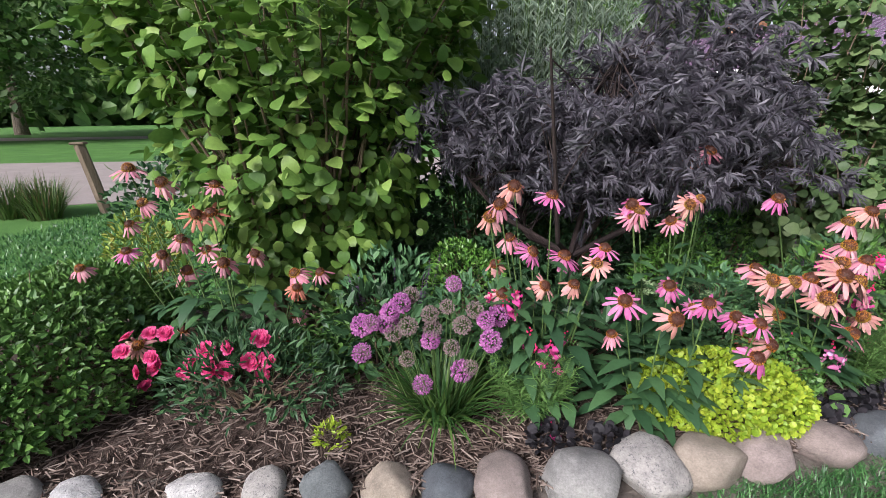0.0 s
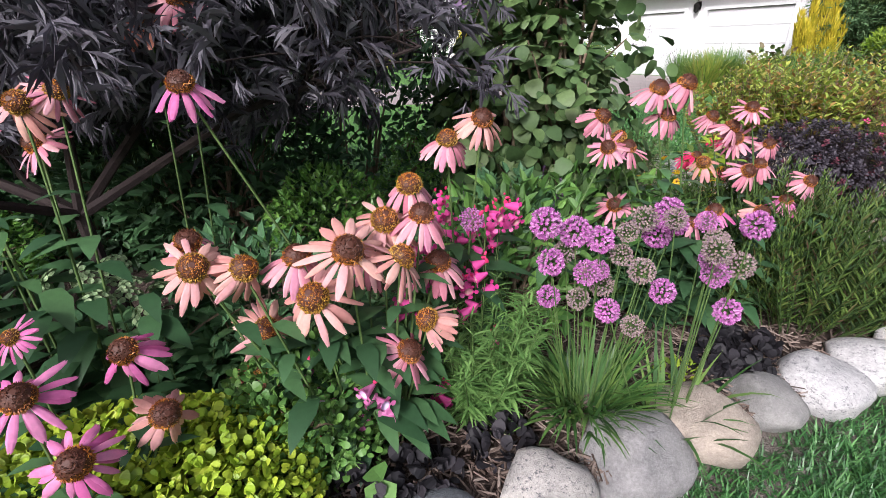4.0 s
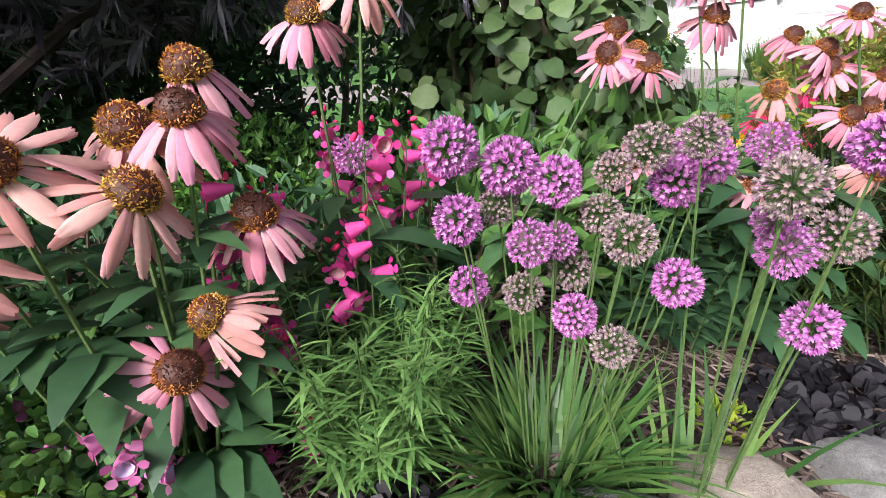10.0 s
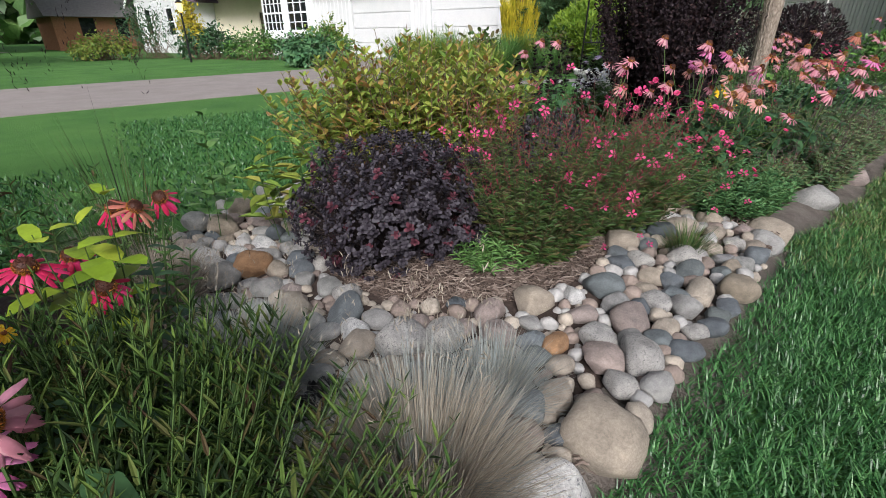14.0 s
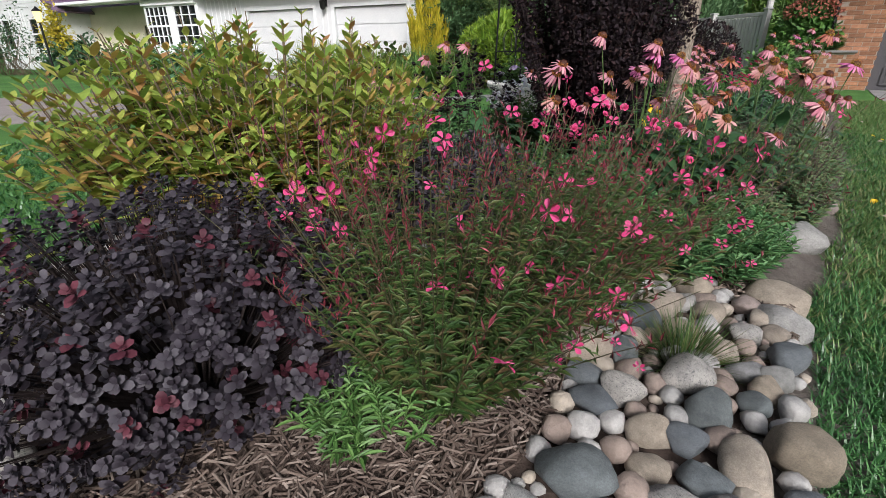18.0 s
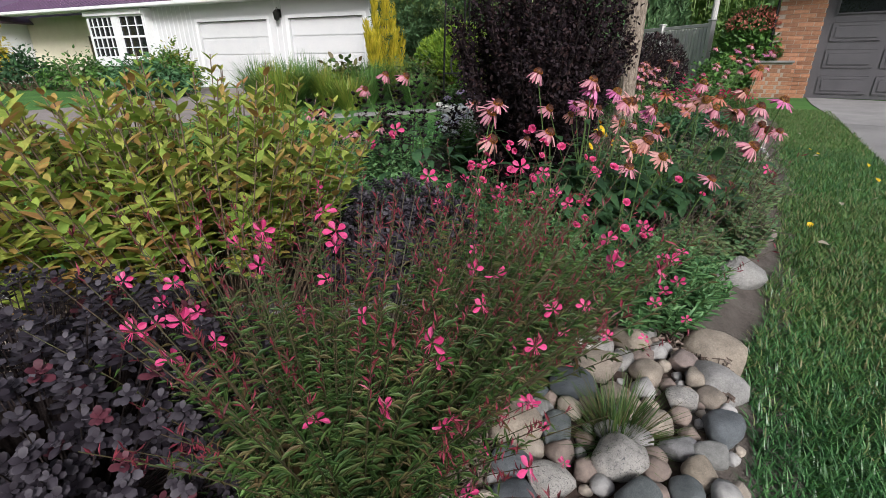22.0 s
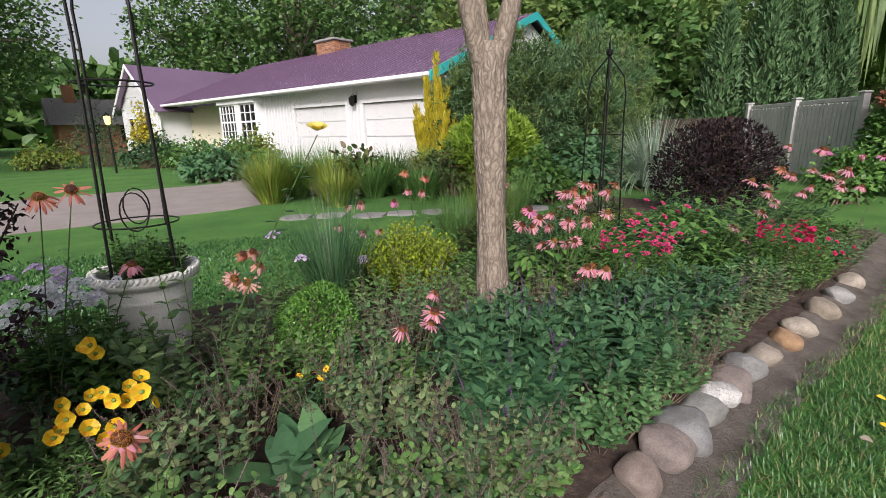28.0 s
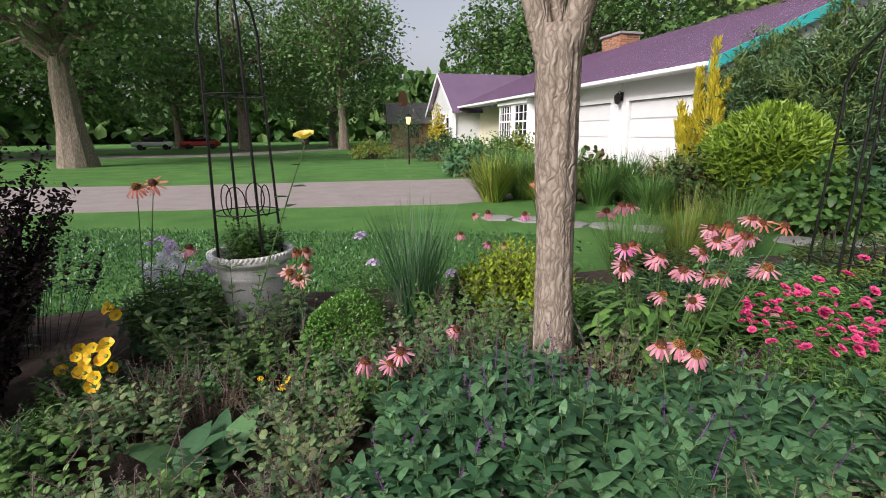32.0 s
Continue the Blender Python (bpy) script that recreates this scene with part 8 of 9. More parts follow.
# sage mounds in front
for i, (x, y, rx, ry, n, h) in enumerate(((11.55, 4.62, 0.38, 0.42, 85, 0.52), (12.1, 4.52, 0.46, 0.38, 95, 0.54), (12.8, 4.74, 0.46, 0.36, 90, 0.5), (13.5, 4.8, 0.45, 0.35, 90, 0.46), (11.85, 5.02, 0.42, 0.26, 80, 0.46), (11.35, 4.25, 0.28, 0.22, 50, 0.36))):
    shoots("salvia", "broad mound of blue-green salvia with spent violet spires", "salvia", (x, y, 0), (rx, ry), n, h, 0.115, 0.45, SALVIA, 330 + i, 7, 0.4, STALK, 0.2, "salvia mounds", VIOLET, extra=8, thick=0.004, upward=0.8, droop=0.3, dome=0.35)
for i, (x, y, rx, ry, n, h) in enumerate(((9.85, 4.72, 0.22, 0.2, 22, 0.42), (10.4, 5.3, 0.26, 0.2, 22, 0.46), (10.85, 5.2, 0.24, 0.18, 20, 0.42), (10.82, 4.4, 0.24, 0.18, 24, 0.38), (10.45, 4.1, 0.22, 0.14, 20, 0.36), (11.5, 5.5, 0.3, 0.2, 26, 0.5), (12.6, 5.35, 0.28, 0.2, 24, 0.5), (9.65, 4.25, 0.28, 0.2, 26, 0.4), (12.95, 4.28, 0.3, 0.12, 24, 0.32), (13.9, 4.5, 0.35, 0.14, 26, 0.32), (9.2, 5.15, 0.22, 0.16, 18, 0.36), (10.05, 5.25, 0.22, 0.18, 20, 0.4), (11.15, 5.6, 0.28, 0.2, 22, 0.48), (11.75, 5.85, 0.3, 0.2, 26, 0.5), (12.45, 5.9, 0.3, 0.2, 24, 0.5), (10.75, 4.78, 0.22, 0.16, 20, 0.4), (10.95, 4.95, 0.18, 0.14, 16, 0.36), (9.55, 5.5, 0.24, 0.16, 16, 0.3), (10.3, 6.0, 0.24, 0.2, 20, 0.42), (11.4, 6.25, 0.32, 0.24, 26, 0.48), (12.2, 4.08, 0.3, 0.1, 22, 0.28), (14.5, 4.65, 0.4, 0.18, 34, 0.38), (15.2, 4.62, 0.4, 0.18, 32, 0.36), (16.1, 4.75, 0.45, 0.18, 32, 0.38), (13.3, 4.42, 0.32, 0.12, 26, 0.32), (10.95, 3.92, 0.28, 0.12, 26, 0.3), (11.7, 4.02, 0.3, 0.11, 26, 0.3), (17.0, 5.0, 0.45, 0.22, 32, 0.44))):
    shoots("catmint", "open grey-green catmint with brown seed heads", "catmint", (x, y, 0), (rx, ry), int(n * 1.4), h, 0.052, 0.66, (GREYGREEN, FRESH, SAGE)[i % 3], 340 + i, 6, 0.9, TWIG, 0.3, "catmints", DRYSEED, extra=8, upward=0.7, dome=0.3)
# dried-out catmint between the green ones and round the trunk
for i, (x, y, rx, ry, n, h) in enumerate(((11.75, 5.32, 0.3, 0.16, 60, 0.42), (12.4, 5.25, 0.28, 0.16, 55, 0.42), (10.55, 4.95, 0.2, 0.14, 30, 0.36), (10.1, 4.95, 0.18, 0.14, 28, 0.34), (11.2, 5.28, 0.26, 0.16, 40, 0.38), (9.75, 5.0, 0.2, 0.15, 28, 0.34), (12.55, 4.1, 0.22, 0.12, 36, 0.3), (11.05, 4.2, 0.18, 0.12, 30, 0.28), (13.0, 5.15, 0.25, 0.15, 36, 0.4), (10.2, 5.55, 0.22, 0.16, 26, 0.38))):
    shoots("catmint", "dried brown catmint with wiry seed stalks", "catmint", (x, y, 0), (rx, ry), n, h, 0.022, 0.5, DRIED, 520 + i, 11, 0.7, TWIG, 0.15, "dried catmints", DRYSEED, extra=18, upward=0.8, dome=0.3)
shoots("broadleaf_plant", "broad upright blue-green leaves close to the ground", "perennial", (10.3, 4.56, 0), (0.2, 0.12), 7, 0.13, 0.27, 0.46, GREEN_B, 355, 2, 0.5, STALK, 0.3, upward=1.0, droop=0.2)
shoots("rose_bush", "small rose bush with broad dark green leaves by the pot", "rose", (9.6, 5.75, 0), (0.22, 0.2), 20, 0.62, 0.085, 0.62, GREEN, 358, 6, 0.7, STALK, 0.35, upward=0.3, droop=0.3)
tuft("sedge", "thin green grass at the bed edge", "grass", (9.35, 4.35, 0), 260, 0.42, 0.005, GRASSY, 356, 0.1, 0.9, 1.0)
shoots("fennel", "feathery green fennel near the stones", "herb", (12.35, 4.2, 0), (0.25, 0.16), 60, 0.4, 0.06, 0.08, GREEN_B, 357, 12, 0.4)
# coneflowers round the tree
coneflower("coneflower_clump", "pink coneflowers just behind the trunk", (12.75, 5.55, 0), [(-0.16, 0.69, 1.05, 1.31, "pink"), (-0.06, 0.66, 1.10, 1.30, "pink"), (0.02, 0.71, 1.09, 1.12, "pink"), (-0.22, -0.00, 0.80, 1.12, "pink"), (0.01, 0.03, 0.88, 0.99, "pink"), (-0.21, 0.05, 0.93, 1.16, "magenta"), (0.09, -0.10, 0.83, 1.25, "pink"), (0.30, -0.12, 0.81, 1.13, "pink"), (0.03, -0.00, 0.64, 1.12, "pink"), (0.16, -0.12, 0.65, 1.07, "pink"), (0.21, -0.05, 0.93, 1.07, "pink"), (0.45, 0.33, 0.99, 1.32, "pink"), (0.27, -0.34, 1.09, 1.23, "pink"), (0.27, -0.08, 1.01, 1.07, "pink"), (0.56, -0.11, 0.85, 1.31, "pink"), (0.59, -0.15, 1.11, 1.02, "rust"), (0.64, 0.25, 1.08, 1.25, "pink")], 361, 0.4, 0.6, 260, 0.14, mat=GREEN)
coneflower("coneflower_clump", "pink coneflowers at the lawn edge", (12.5, 7.3, 0), [(-0.75, 0.22, 0.83, 1.25, "pink"), (-0.38, 0.13, 0.83, 1.25, "magenta"), (-0.20, 0.14, 0.94, 1.07, "pink"), (-0.06, -0.04, 1.09, 1.07, "rust"), (-0.89, 0.25, 0.80, 0.94, "pink"), (-0.08, 0.02, 0.93, 1.11, "pink"), (-1.03, 0.17, 0.61, 1.20, "pink"), (-0.58, 0.09, 0.52, 1.08, "pink"), (-0.74, 0.18, 0.51, 1.07, "magenta"), (-0.30, -0.01, 1.16, 1.02, "rust")], 362, 0.4, 0.5, 120, 0.14, mat=GREEN)
coneflower("coneflower_clump", "small pink coneflowers low in the bed", (11.05, 4.95, 0), [(0.18, -0.02, 0.52, 1.25, "pink"), (-0.02, 0.02, 0.44, 1.25, "pink"), (0.45, 0.45, 0.45, 1.07, "pink"), (0.13, -0.06, 0.47, 1.07, "pink")], 363, 0.15, 0.3, 40, 0.1)
coneflower("coneflower_clump", "two pink coneflowers over the salvia", (12.7, 4.9, 0), [(-0.15, 0.05, 0.58, 1.25, "pink"), (0.01, 0.01, 0.55, 1.25, "pink")], 364, 0.12, 0.3, 30, 0.1)
coneflower("coneflower_clump", "faded peach coneflowers beside the pot", (10.25, 5.95, 0), [(-0.01, 0.02, 0.63, 1.31, "peach"), (0.07, -0.00, 0.59, 1.30, "peach"), (0.13, 0.02, 0.80, 1.12, "peach"), (0.15, -0.06, 0.72, 1.12, "peach"), (0.06, 0.00, 0.80, 0.99, "rust")], 365, 0.16, 0.4, 50, 0.12)
coneflower("coneflower_clump", "bare brown coneflower cones on tall stalks", (9.1, 5.75, 0), [(0.26, -0.05, 1.29, 1.31, "rust"), (0.40, -0.08, 1.32, 1.30, "rust"), (0.60, -0.10, 0.89, 1.12, "pink")], 366, 0.12, 0.4, 40, 0.12)
coneflower("coneflower_clump", "single pink coneflower nodding at the edge", (9.15, 4.4, 0), [(0.57, -0.33, 0.75, 1.02, "pink"), (0.58, -0.33, 0.74, 1.02, "rust")], 367, 0.1, 0.3, 20, 0.1)
coneflower("coneflower_clump", "tall pink coneflowers at the far end", (14.6, 5.4, 0), [(0.54, -0.22, 1.04, 1.31, "pink"), (0.68, -0.30, 0.71, 1.30, "pink"), (0.72, -0.16, 0.40, 1.12, "pink"), (0.64, -0.53, 1.11, 1.12, "pink"), (1.09, -0.53, 1.14, 0.99, "pink"), (0.72, -0.41, 1.16, 1.16, "rust"), (0.91, -0.74, 1.11, 1.25, "pink"), (0.48, -0.42, 0.95, 1.13, "pink"), (0.93, -0.53, 0.92, 1.12, "pink"), (1.01, -0.82, 1.00, 1.07, "pink"), (0.94, -0.54, 0.45, 1.07, "pink"), (0.70, -0.03, 0.51, 1.32, "pink"), (0.43, -1.04, 1.21, 1.23, "pink"), (1.38, -0.85, 0.98, 1.07, "pink"), (1.09, -0.57, 1.35, 1.31, "pink")], 368, 0.45, 0.7, 280, 0.15, mat=GREEN)
coneflower("coneflower_clump", "distant pink and magenta coneflowers", (16.5, 6.2, 0), [(0.59, -0.55, 0.96, 1.48, "pink"), (0.74, -0.72, 0.80, 1.47, "pink"), (1.12, -0.91, 0.89, 1.27, "pink"), (0.24, -0.54, 0.62, 1.26, "pink"), (1.06, -1.10, 1.20, 1.12, "pink"), (0.34, -0.39, 0.82, 1.31, "pink"), (0.48, -0.91, 1.29, 1.41, "magenta"), (0.93, -1.33, 1.21, 1.28, "magenta"), (1.19, -1.40, 1.27, 1.26, "magenta"), (0.64, -1.13, 1.03, 1.21, "magenta"), (0.44, -0.52, 1.33, 1.21, "pink")], 369, 0.6, 0.7, 220, 0.17, mat=GREEN)
coneflower("coneflower_clump", "drooping pink coneflowers beside the tree", (12.95, 5.75, 0), [(-0.35, 0.02, 0.77, 1.36, "pink"), (-0.14, 0.03, 0.81, 1.36, "pink"), (0.07, 0.11, 0.70, 1.17, "pink"), (0.15, -0.05, 0.72, 1.17, "pink"), (0.54, 0.08, 0.72, 1.03, "pink"), (-0.11, -0.00, 0.57, 1.21, "pink"), (0.11, -0.08, 0.56, 1.30, "pink"), (0.31, -0.04, 0.92, 1.18, "pink"), (0.18, 0.02, 1.02, 1.17, "pink"), (0.37, -0.07, 0.99, 1.11, "pink"), (-0.32, -0.02, 0.92, 1.12, "rust"), (0.84, 0.21, 0.36, 1.37, "pink"), (-0.29, -0.75, 0.56, 1.28, "pink"), (-0.04, -0.42, 0.33, 1.12, "pink"), (0.30, 0.05, 1.03, 1.37, "rust"), (0.49, 0.02, 1.06, 1.06, "rust")], 370, 0.35, 0.55, 160, 0.14, mat=GREEN)
for i, (x, y, h) in enumerate(((14.2, 8.5, 1.15), (15.0, 8.9, 1.2), (13.4, 8.1, 0.95))):
    tuft("wispy_grass", "fine pale green wispy grass behind the bed", "grass", (x, y, 0), 420, h, 0.008, FRESH if i else GREEN_Y, 388 + i, 0.22, 0.5, 0.8, 0, None, "wispy grasses")
pk = shoots("garden_mum", "mass of hot pink double blossoms", "flower", (13.5, 5.15, 0), (0.6, 0.45), 180, 0.6, 0.05, 0.4, GREEN, 371, 8, 0.3)
set_blossoms(pk, PINKS, [(-0.24, 0.07, 0.68), (-0.03, 0.04, 0.67), (-0.17, 0.05, 0.81), (-0.17, -0.01, 0.81), (0.31, 0.27, 0.92), (0.47, 0.21, 0.89), (0.24, -0.08, 0.76), (0.37, -0.06, 0.65), (0.05, 0.00, 0.60), (0.00, -0.19, 0.58), (0.49, -0.12, 0.86), (0.62, -0.13, 0.65), (0.10, -0.05, 0.76), (-0.24, 0.05, 0.81), (0.01, -0.02, 0.91), (0.31, -0.05, 0.58), (-0.27, 0.07, 0.72), (-0.04, -0.00, 0.70), (-0.19, 0.01, 0.79), (0.14, -0.04, 0.83), (0.28, -0.07, 0.86), (0.37, -0.10, 0.90), (-0.06, 0.07, 0.85), (0.01, 0.04, 0.80)], 1.45, 372, (0.6, 0.0), 0.4)
set_blossoms(pk, PINKS, [(0.55 * math.sqrt((i * 0.618) % 1) * math.cos(i * 2.4), 0.42 * math.sqrt((i * 0.618) % 1) * math.sin(i * 2.4), 0.62 + 0.06 * math.sin(i * 1.7)) for i in range(90)], 1.1, 373)
pk = shoots("garden_mum", "cerise red blossoms crowded at the bed edge", "flower", (15.3, 4.8, 0), (0.5, 0.35), 130, 0.55, 0.05, 0.4, GREEN, 374, 8, 0.3)
set_blossoms(pk, PINKS_D, [(0.11, -0.05, 0.44), (0.23, -0.09, 0.49), (0.32, -0.17, 0.37), (0.33, -0.25, 0.45), (0.51, -0.25, 0.31), (0.29, -0.15, 0.28), (0.30, -0.20, 0.56), (0.55, -0.29, 0.25), (0.14, -0.07, 0.58), (0.24, -0.13, 0.38), (0.32, -0.18, 0.47), (0.49, -0.26, 0.19), (0.17, -0.13, 0.21), (0.31, -0.19, 0.14), (0.53, -0.33, 0.38), (0.14, -0.06, 0.32), (0.39, -0.23, 0.32), (-0.01, -0.01, 0.39)], 1.5, 375, (0.6, 0.0), 0.4)
set_blossoms(pk, PINKS_D, [(0.45 * math.sqrt((i * 0.618) % 1) * math.cos(i * 2.4), 0.33 * math.sqrt((i * 0.618) % 1) * math.sin(i * 2.4), 0.55 + 0.06 * math.sin(i * 1.7)) for i in range(80)], 1.3, 376)
for i, (x, y, rx, ry, h, m) in enumerate(((13.9, 6.1, 0.6, 0.5, 0.5, GREEN), (15.6, 5.6, 0.6, 0.5, 0.5, GREEN), (16.8, 5.2, 0.6, 0.4, 0.5, GREEN), (14.4, 7.2, 0.7, 0.5, 0.5, GREEN_B), (11.7, 7.1, 0.3, 0.25, 0.4, GREEN), (17.8, 6.0, 0.7, 0.5, 0.6, GREEN_D), (15.8, 7.8, 0.8, 0.5, 0.6, OLIVE), (13.6, 7.6, 0.5, 0.4, 0.5, OLIVE), (13.3, 6.6, 0.5, 0.4, 0.5, GREEN_D), (14.3, 6.5, 0.5, 0.4, 0.5, GREEN), (15.1, 6.5, 0.5, 0.4, 0.5, GREEN_D), (15.2, 5.3, 0.5, 0.4, 0.45, GREEN), (16.2, 6.7, 0.6, 0.4, 0.5, GREEN), (14.6, 4.85, 0.5, 0.3, 0.35, SAGE), (16.1, 5.0, 0.5, 0.3, 0.4, SAGE), (12.7, 6.4, 0.4, 0.3, 0.45, GREEN), (14.9, 5.9, 0.5, 0.4, 0.45, SAGE), (16.6, 6.0, 0.6, 0.5, 0.5, GREEN_D), (15.4, 7.1, 0.7, 0.4, 0.45, GREEN_Y), (17.2, 7.0, 0.7, 0.5, 0.5, GREEN_B), (14.0, 6.9, 0.5, 0.4, 0.45, GREEN_D))):
    shoots("leafy_perennial", "green leafy perennial at the far end of the bed", "perennial", (x, y, 0), (rx, ry), 90, h, 0.1, 0.36, m, 380 + i, 6, 0.4, group="leafy perennials")

# ---- shrubs and lawn beyond ----
bush("purple_barberry", "rounded dark maroon barberry", "shrub", (19.25, 7.9, 0), (1.3, 0.95, 0.92), 7500, 0.09, NINEBARK, 401, 0.4, 40, lift=0.85, low=-0.8, up=0.9, fill=0.75, jitter=0.9)
bush("arborvitae_globe", "rounded yellow-green globe arborvitae", "evergreen", (17.93, 13.5, 0), (1.22, 1.2, 0.98), 15000, 0.24, GLOBE, 402, 0.24, 12, lift=1.0, low=-0.95, up=0.9, fold=0.1, fill=0.3, jitter=0.9)
yew = thing("golden_yew", "feathery golden-yellow upright evergreen", "evergreen", (18.5, 17.7, 0))
g = np.random.default_rng(403)
s, st = Shape(), Shape()
for k in range(16):
    a, r = g.random() * 6.283, 0.75 * math.sqrt(g.random())
    h = 4.3 * (1 - 0.55 * (r / 0.75)) * (0.8 + 0.25 * g.random())
    b = np.array([r * 0.5 * math.cos(a), r * 0.5 * math.sin(a), 0])
    e = np.array([r * 1.15 * math.cos(a), r * 1.15 * math.sin(a), h])
    twigs(st, [b], [e], 0.03, 0.008, 0, 0.0, 4, 5)
    n = 330
    f = 0.15 + 0.85 * g.random(n)
    az = g.random(n) * 6.283
    p = b + (e - b) * f[:, None] + np.stack([np.cos(az), np.sin(az), 0 * az], 1) * (0.2 * (1.1 - f) * g.random(n))[:, None]
    leaves(s, p, np.stack([np.cos(az) * 0.6, np.sin(az) * 0.6, 0.8 + 0.3 * g.random(n)], 1), np.stack([np.cos(az), np.sin(az), 0.2 + 0 * az], 1), 0.2 + 0.14 * g.random(n), 0.05, 0)
part("foliage", s, GOLDEN, yew)["kind"] = "stuff"
part("branch_growth", st, TWIG, yew)["kind"] = "stuff"
def loose_evergreen(label, at, h, r, seed):
    """An open evergreen: boughs rising from a short trunk, each ending in feathery sprays; every third bough is
    coloured as if lit, the rest dull.
    """
    ob = thing("juniper", label, "evergreen", at, 0, "junipers")
    g = np.random.default_rng(seed)
    k = 90
    a, z = g.random(k) * 6.283, g.random(k) ** 0.8
    q = r * np.sqrt(np.maximum(0.04, 1 - (z * 1.02 - 0.35) ** 2 / 0.46)) * (0.55 + 0.5 * g.random(k))
    tips = np.stack([q * np.cos(a), q * np.sin(a), h * (0.1 + 0.86 * z) + g.normal(size=k) * 0.12 * h ** 0.5], 1)
    base = tips * [0.12, 0.12, 0.62]
    st = Shape()
    twigs(st, base, tips, 0.03, 0.006, 0, 0.08, 3, 4)
    twigs(st, [[0, 0, 0]], [[0, 0, h * 0.75]], 0.1, 0.03, 0, 0, 3, 7)
    part("branching", st, TWIG, ob)["kind"] = "stuff"
    # light on the sprays is in the needle colours: CONIFER dull, CONIFER_L lit
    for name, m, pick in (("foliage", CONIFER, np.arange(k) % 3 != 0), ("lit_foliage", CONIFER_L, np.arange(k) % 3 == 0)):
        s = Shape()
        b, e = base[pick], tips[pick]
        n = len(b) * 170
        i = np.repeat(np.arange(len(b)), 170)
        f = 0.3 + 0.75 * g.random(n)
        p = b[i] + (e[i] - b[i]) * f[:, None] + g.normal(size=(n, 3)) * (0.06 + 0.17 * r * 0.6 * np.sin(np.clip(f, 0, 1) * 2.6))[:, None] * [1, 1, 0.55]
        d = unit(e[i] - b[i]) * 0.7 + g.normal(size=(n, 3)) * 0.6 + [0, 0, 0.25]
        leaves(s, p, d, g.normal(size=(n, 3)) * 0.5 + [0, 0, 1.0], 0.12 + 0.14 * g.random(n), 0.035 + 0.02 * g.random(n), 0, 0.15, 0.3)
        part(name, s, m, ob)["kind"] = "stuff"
    return ob


for i, (x, y, h, r) in enumerate(((20.4, 15.2, 4.7, 1.6), (19.9, 17.6, 4.3, 1.5), (22.8, 15.2, 4.8, 1.9), (25.5, 16.6, 5.4, 2.3), (21.5, 19.5, 4.4, 1.8), (28.5, 18.5, 5.6, 2.2), (21.9, 13.6, 3.2, 1.2))):
    loose_evergreen("spreading feathery juniper with olive and blue-green sprays", (x, y, 0), h, r, 410 + i)
for i, (x, y, h) in enumerate(((34.5, 15.0, 8.0), (35.8, 14.2, 7.6), (37.0, 13.4, 7.8), (33.6, 16.4, 7.0))):
    conifer("arborvitae", "tall dark green arborvitae column", (x, y, 0), h, 1.0, 420 + i, CONIFER, 0.34, 4200, 3.0, "arborvitae row", out=0.5)
tuft("fountain_grass", "pale variegated fountain grass", "grass", (21.6, 11.0, 0), 900, 2.4, 0.02, SILVER, 430, 0.3, 0.8, 3.2)
for i, (x, y, L) in enumerate(((12.1, 14.7, 1.3), (12.9, 15.3, 1.4), (12.5, 16.4, 1.3), (13.6, 14.6, 1.2), (14.6, 14.2, 1.1), (15.4, 14.8, 1.3), (16.4, 14.6, 1.3), (14.2, 16.4, 1.4), (17.3, 15.8, 1.2), (13.3, 13.3, 0.9), (15.4, 13.0, 0.9))):
    tuft("daylily", "clump of bright green daylily leaves", "daylily", (x, y, LAWN_Z), 620, L * 1.1, 0.026, (GREEN_Y, FRESH, GREEN)[i % 3], 431 + i, 0.25, 0.6, 1.2, 0, None, "daylily clumps")
for i, (x, y, r, h, m) in enumerate(((12.6, 23.6, 1.2, 1.1, GREEN), (13.4, 25.4, 1.2, 1.2, GREEN_Y), (11.6, 22.4, 1.2, 0.8, GREEN_B), (13.0, 28.3, 1.4, 1.0, GREEN_D), (11.2, 30.0, 1.5, 1.1, GREEN), (9.6, 33.0, 1.7, 1.2, GREEN_D), (7.0, 36.5, 2.2, 2.6, GREEN_D), (4.5, 36, 1.6, 0.9, GREEN_Y), (14.6, 15.0, 0.8, 0.7, OLIVE), (16.4, 13.6, 0.8, 0.8, OLIVE), (17.5, 11.2, 0.9, 0.7, GREEN), (20.4, 12.4, 1.0, 0.9, GREEN_B), (22.6, 7.0, 0.5, 0.8, GREEN), (9.2, 36.0, 0.7, 2.4, GOLDEN))):
    g = np.random.default_rng(450 + i)
    k = 60
    a, q = g.random(k) * 6.283, np.sqrt(g.random(k))
    tips = np.stack([q * np.cos(a) * r, q * np.sin(a) * r * 0.9, h * (1.25 - 0.75 * q ** 2) * (0.6 + 0.6 * g.random(k))], 1)
    leafy_shrub("garden_shrub", "loose rounded garden shrub by the drive", (x, y, LAWN_Z), tips, 450 + i, 0.13 + 0.04 * (i % 3), m, 26, 0.2, 0.1, 0.55, r * 0.4, "shrubs by the drive")
bush("hydrangea", "hydrangea with faded pink flower heads by the brick wall", "shrub", (25.0, 6.6, 0), (1.0, 0.9, 1.3), 3600, 0.18, GREEN, 470, 0.6, 16, lift=0.95, low=-0.8)
hy = bush("hydrangea", "rusty pink hydrangea blooms above green leaves", "shrub", (25.0, 6.55, 1.9), (0.95, 0.85, 0.5), 900, 0.1, RUST, 471, 0.7, 0, lift=0.4)
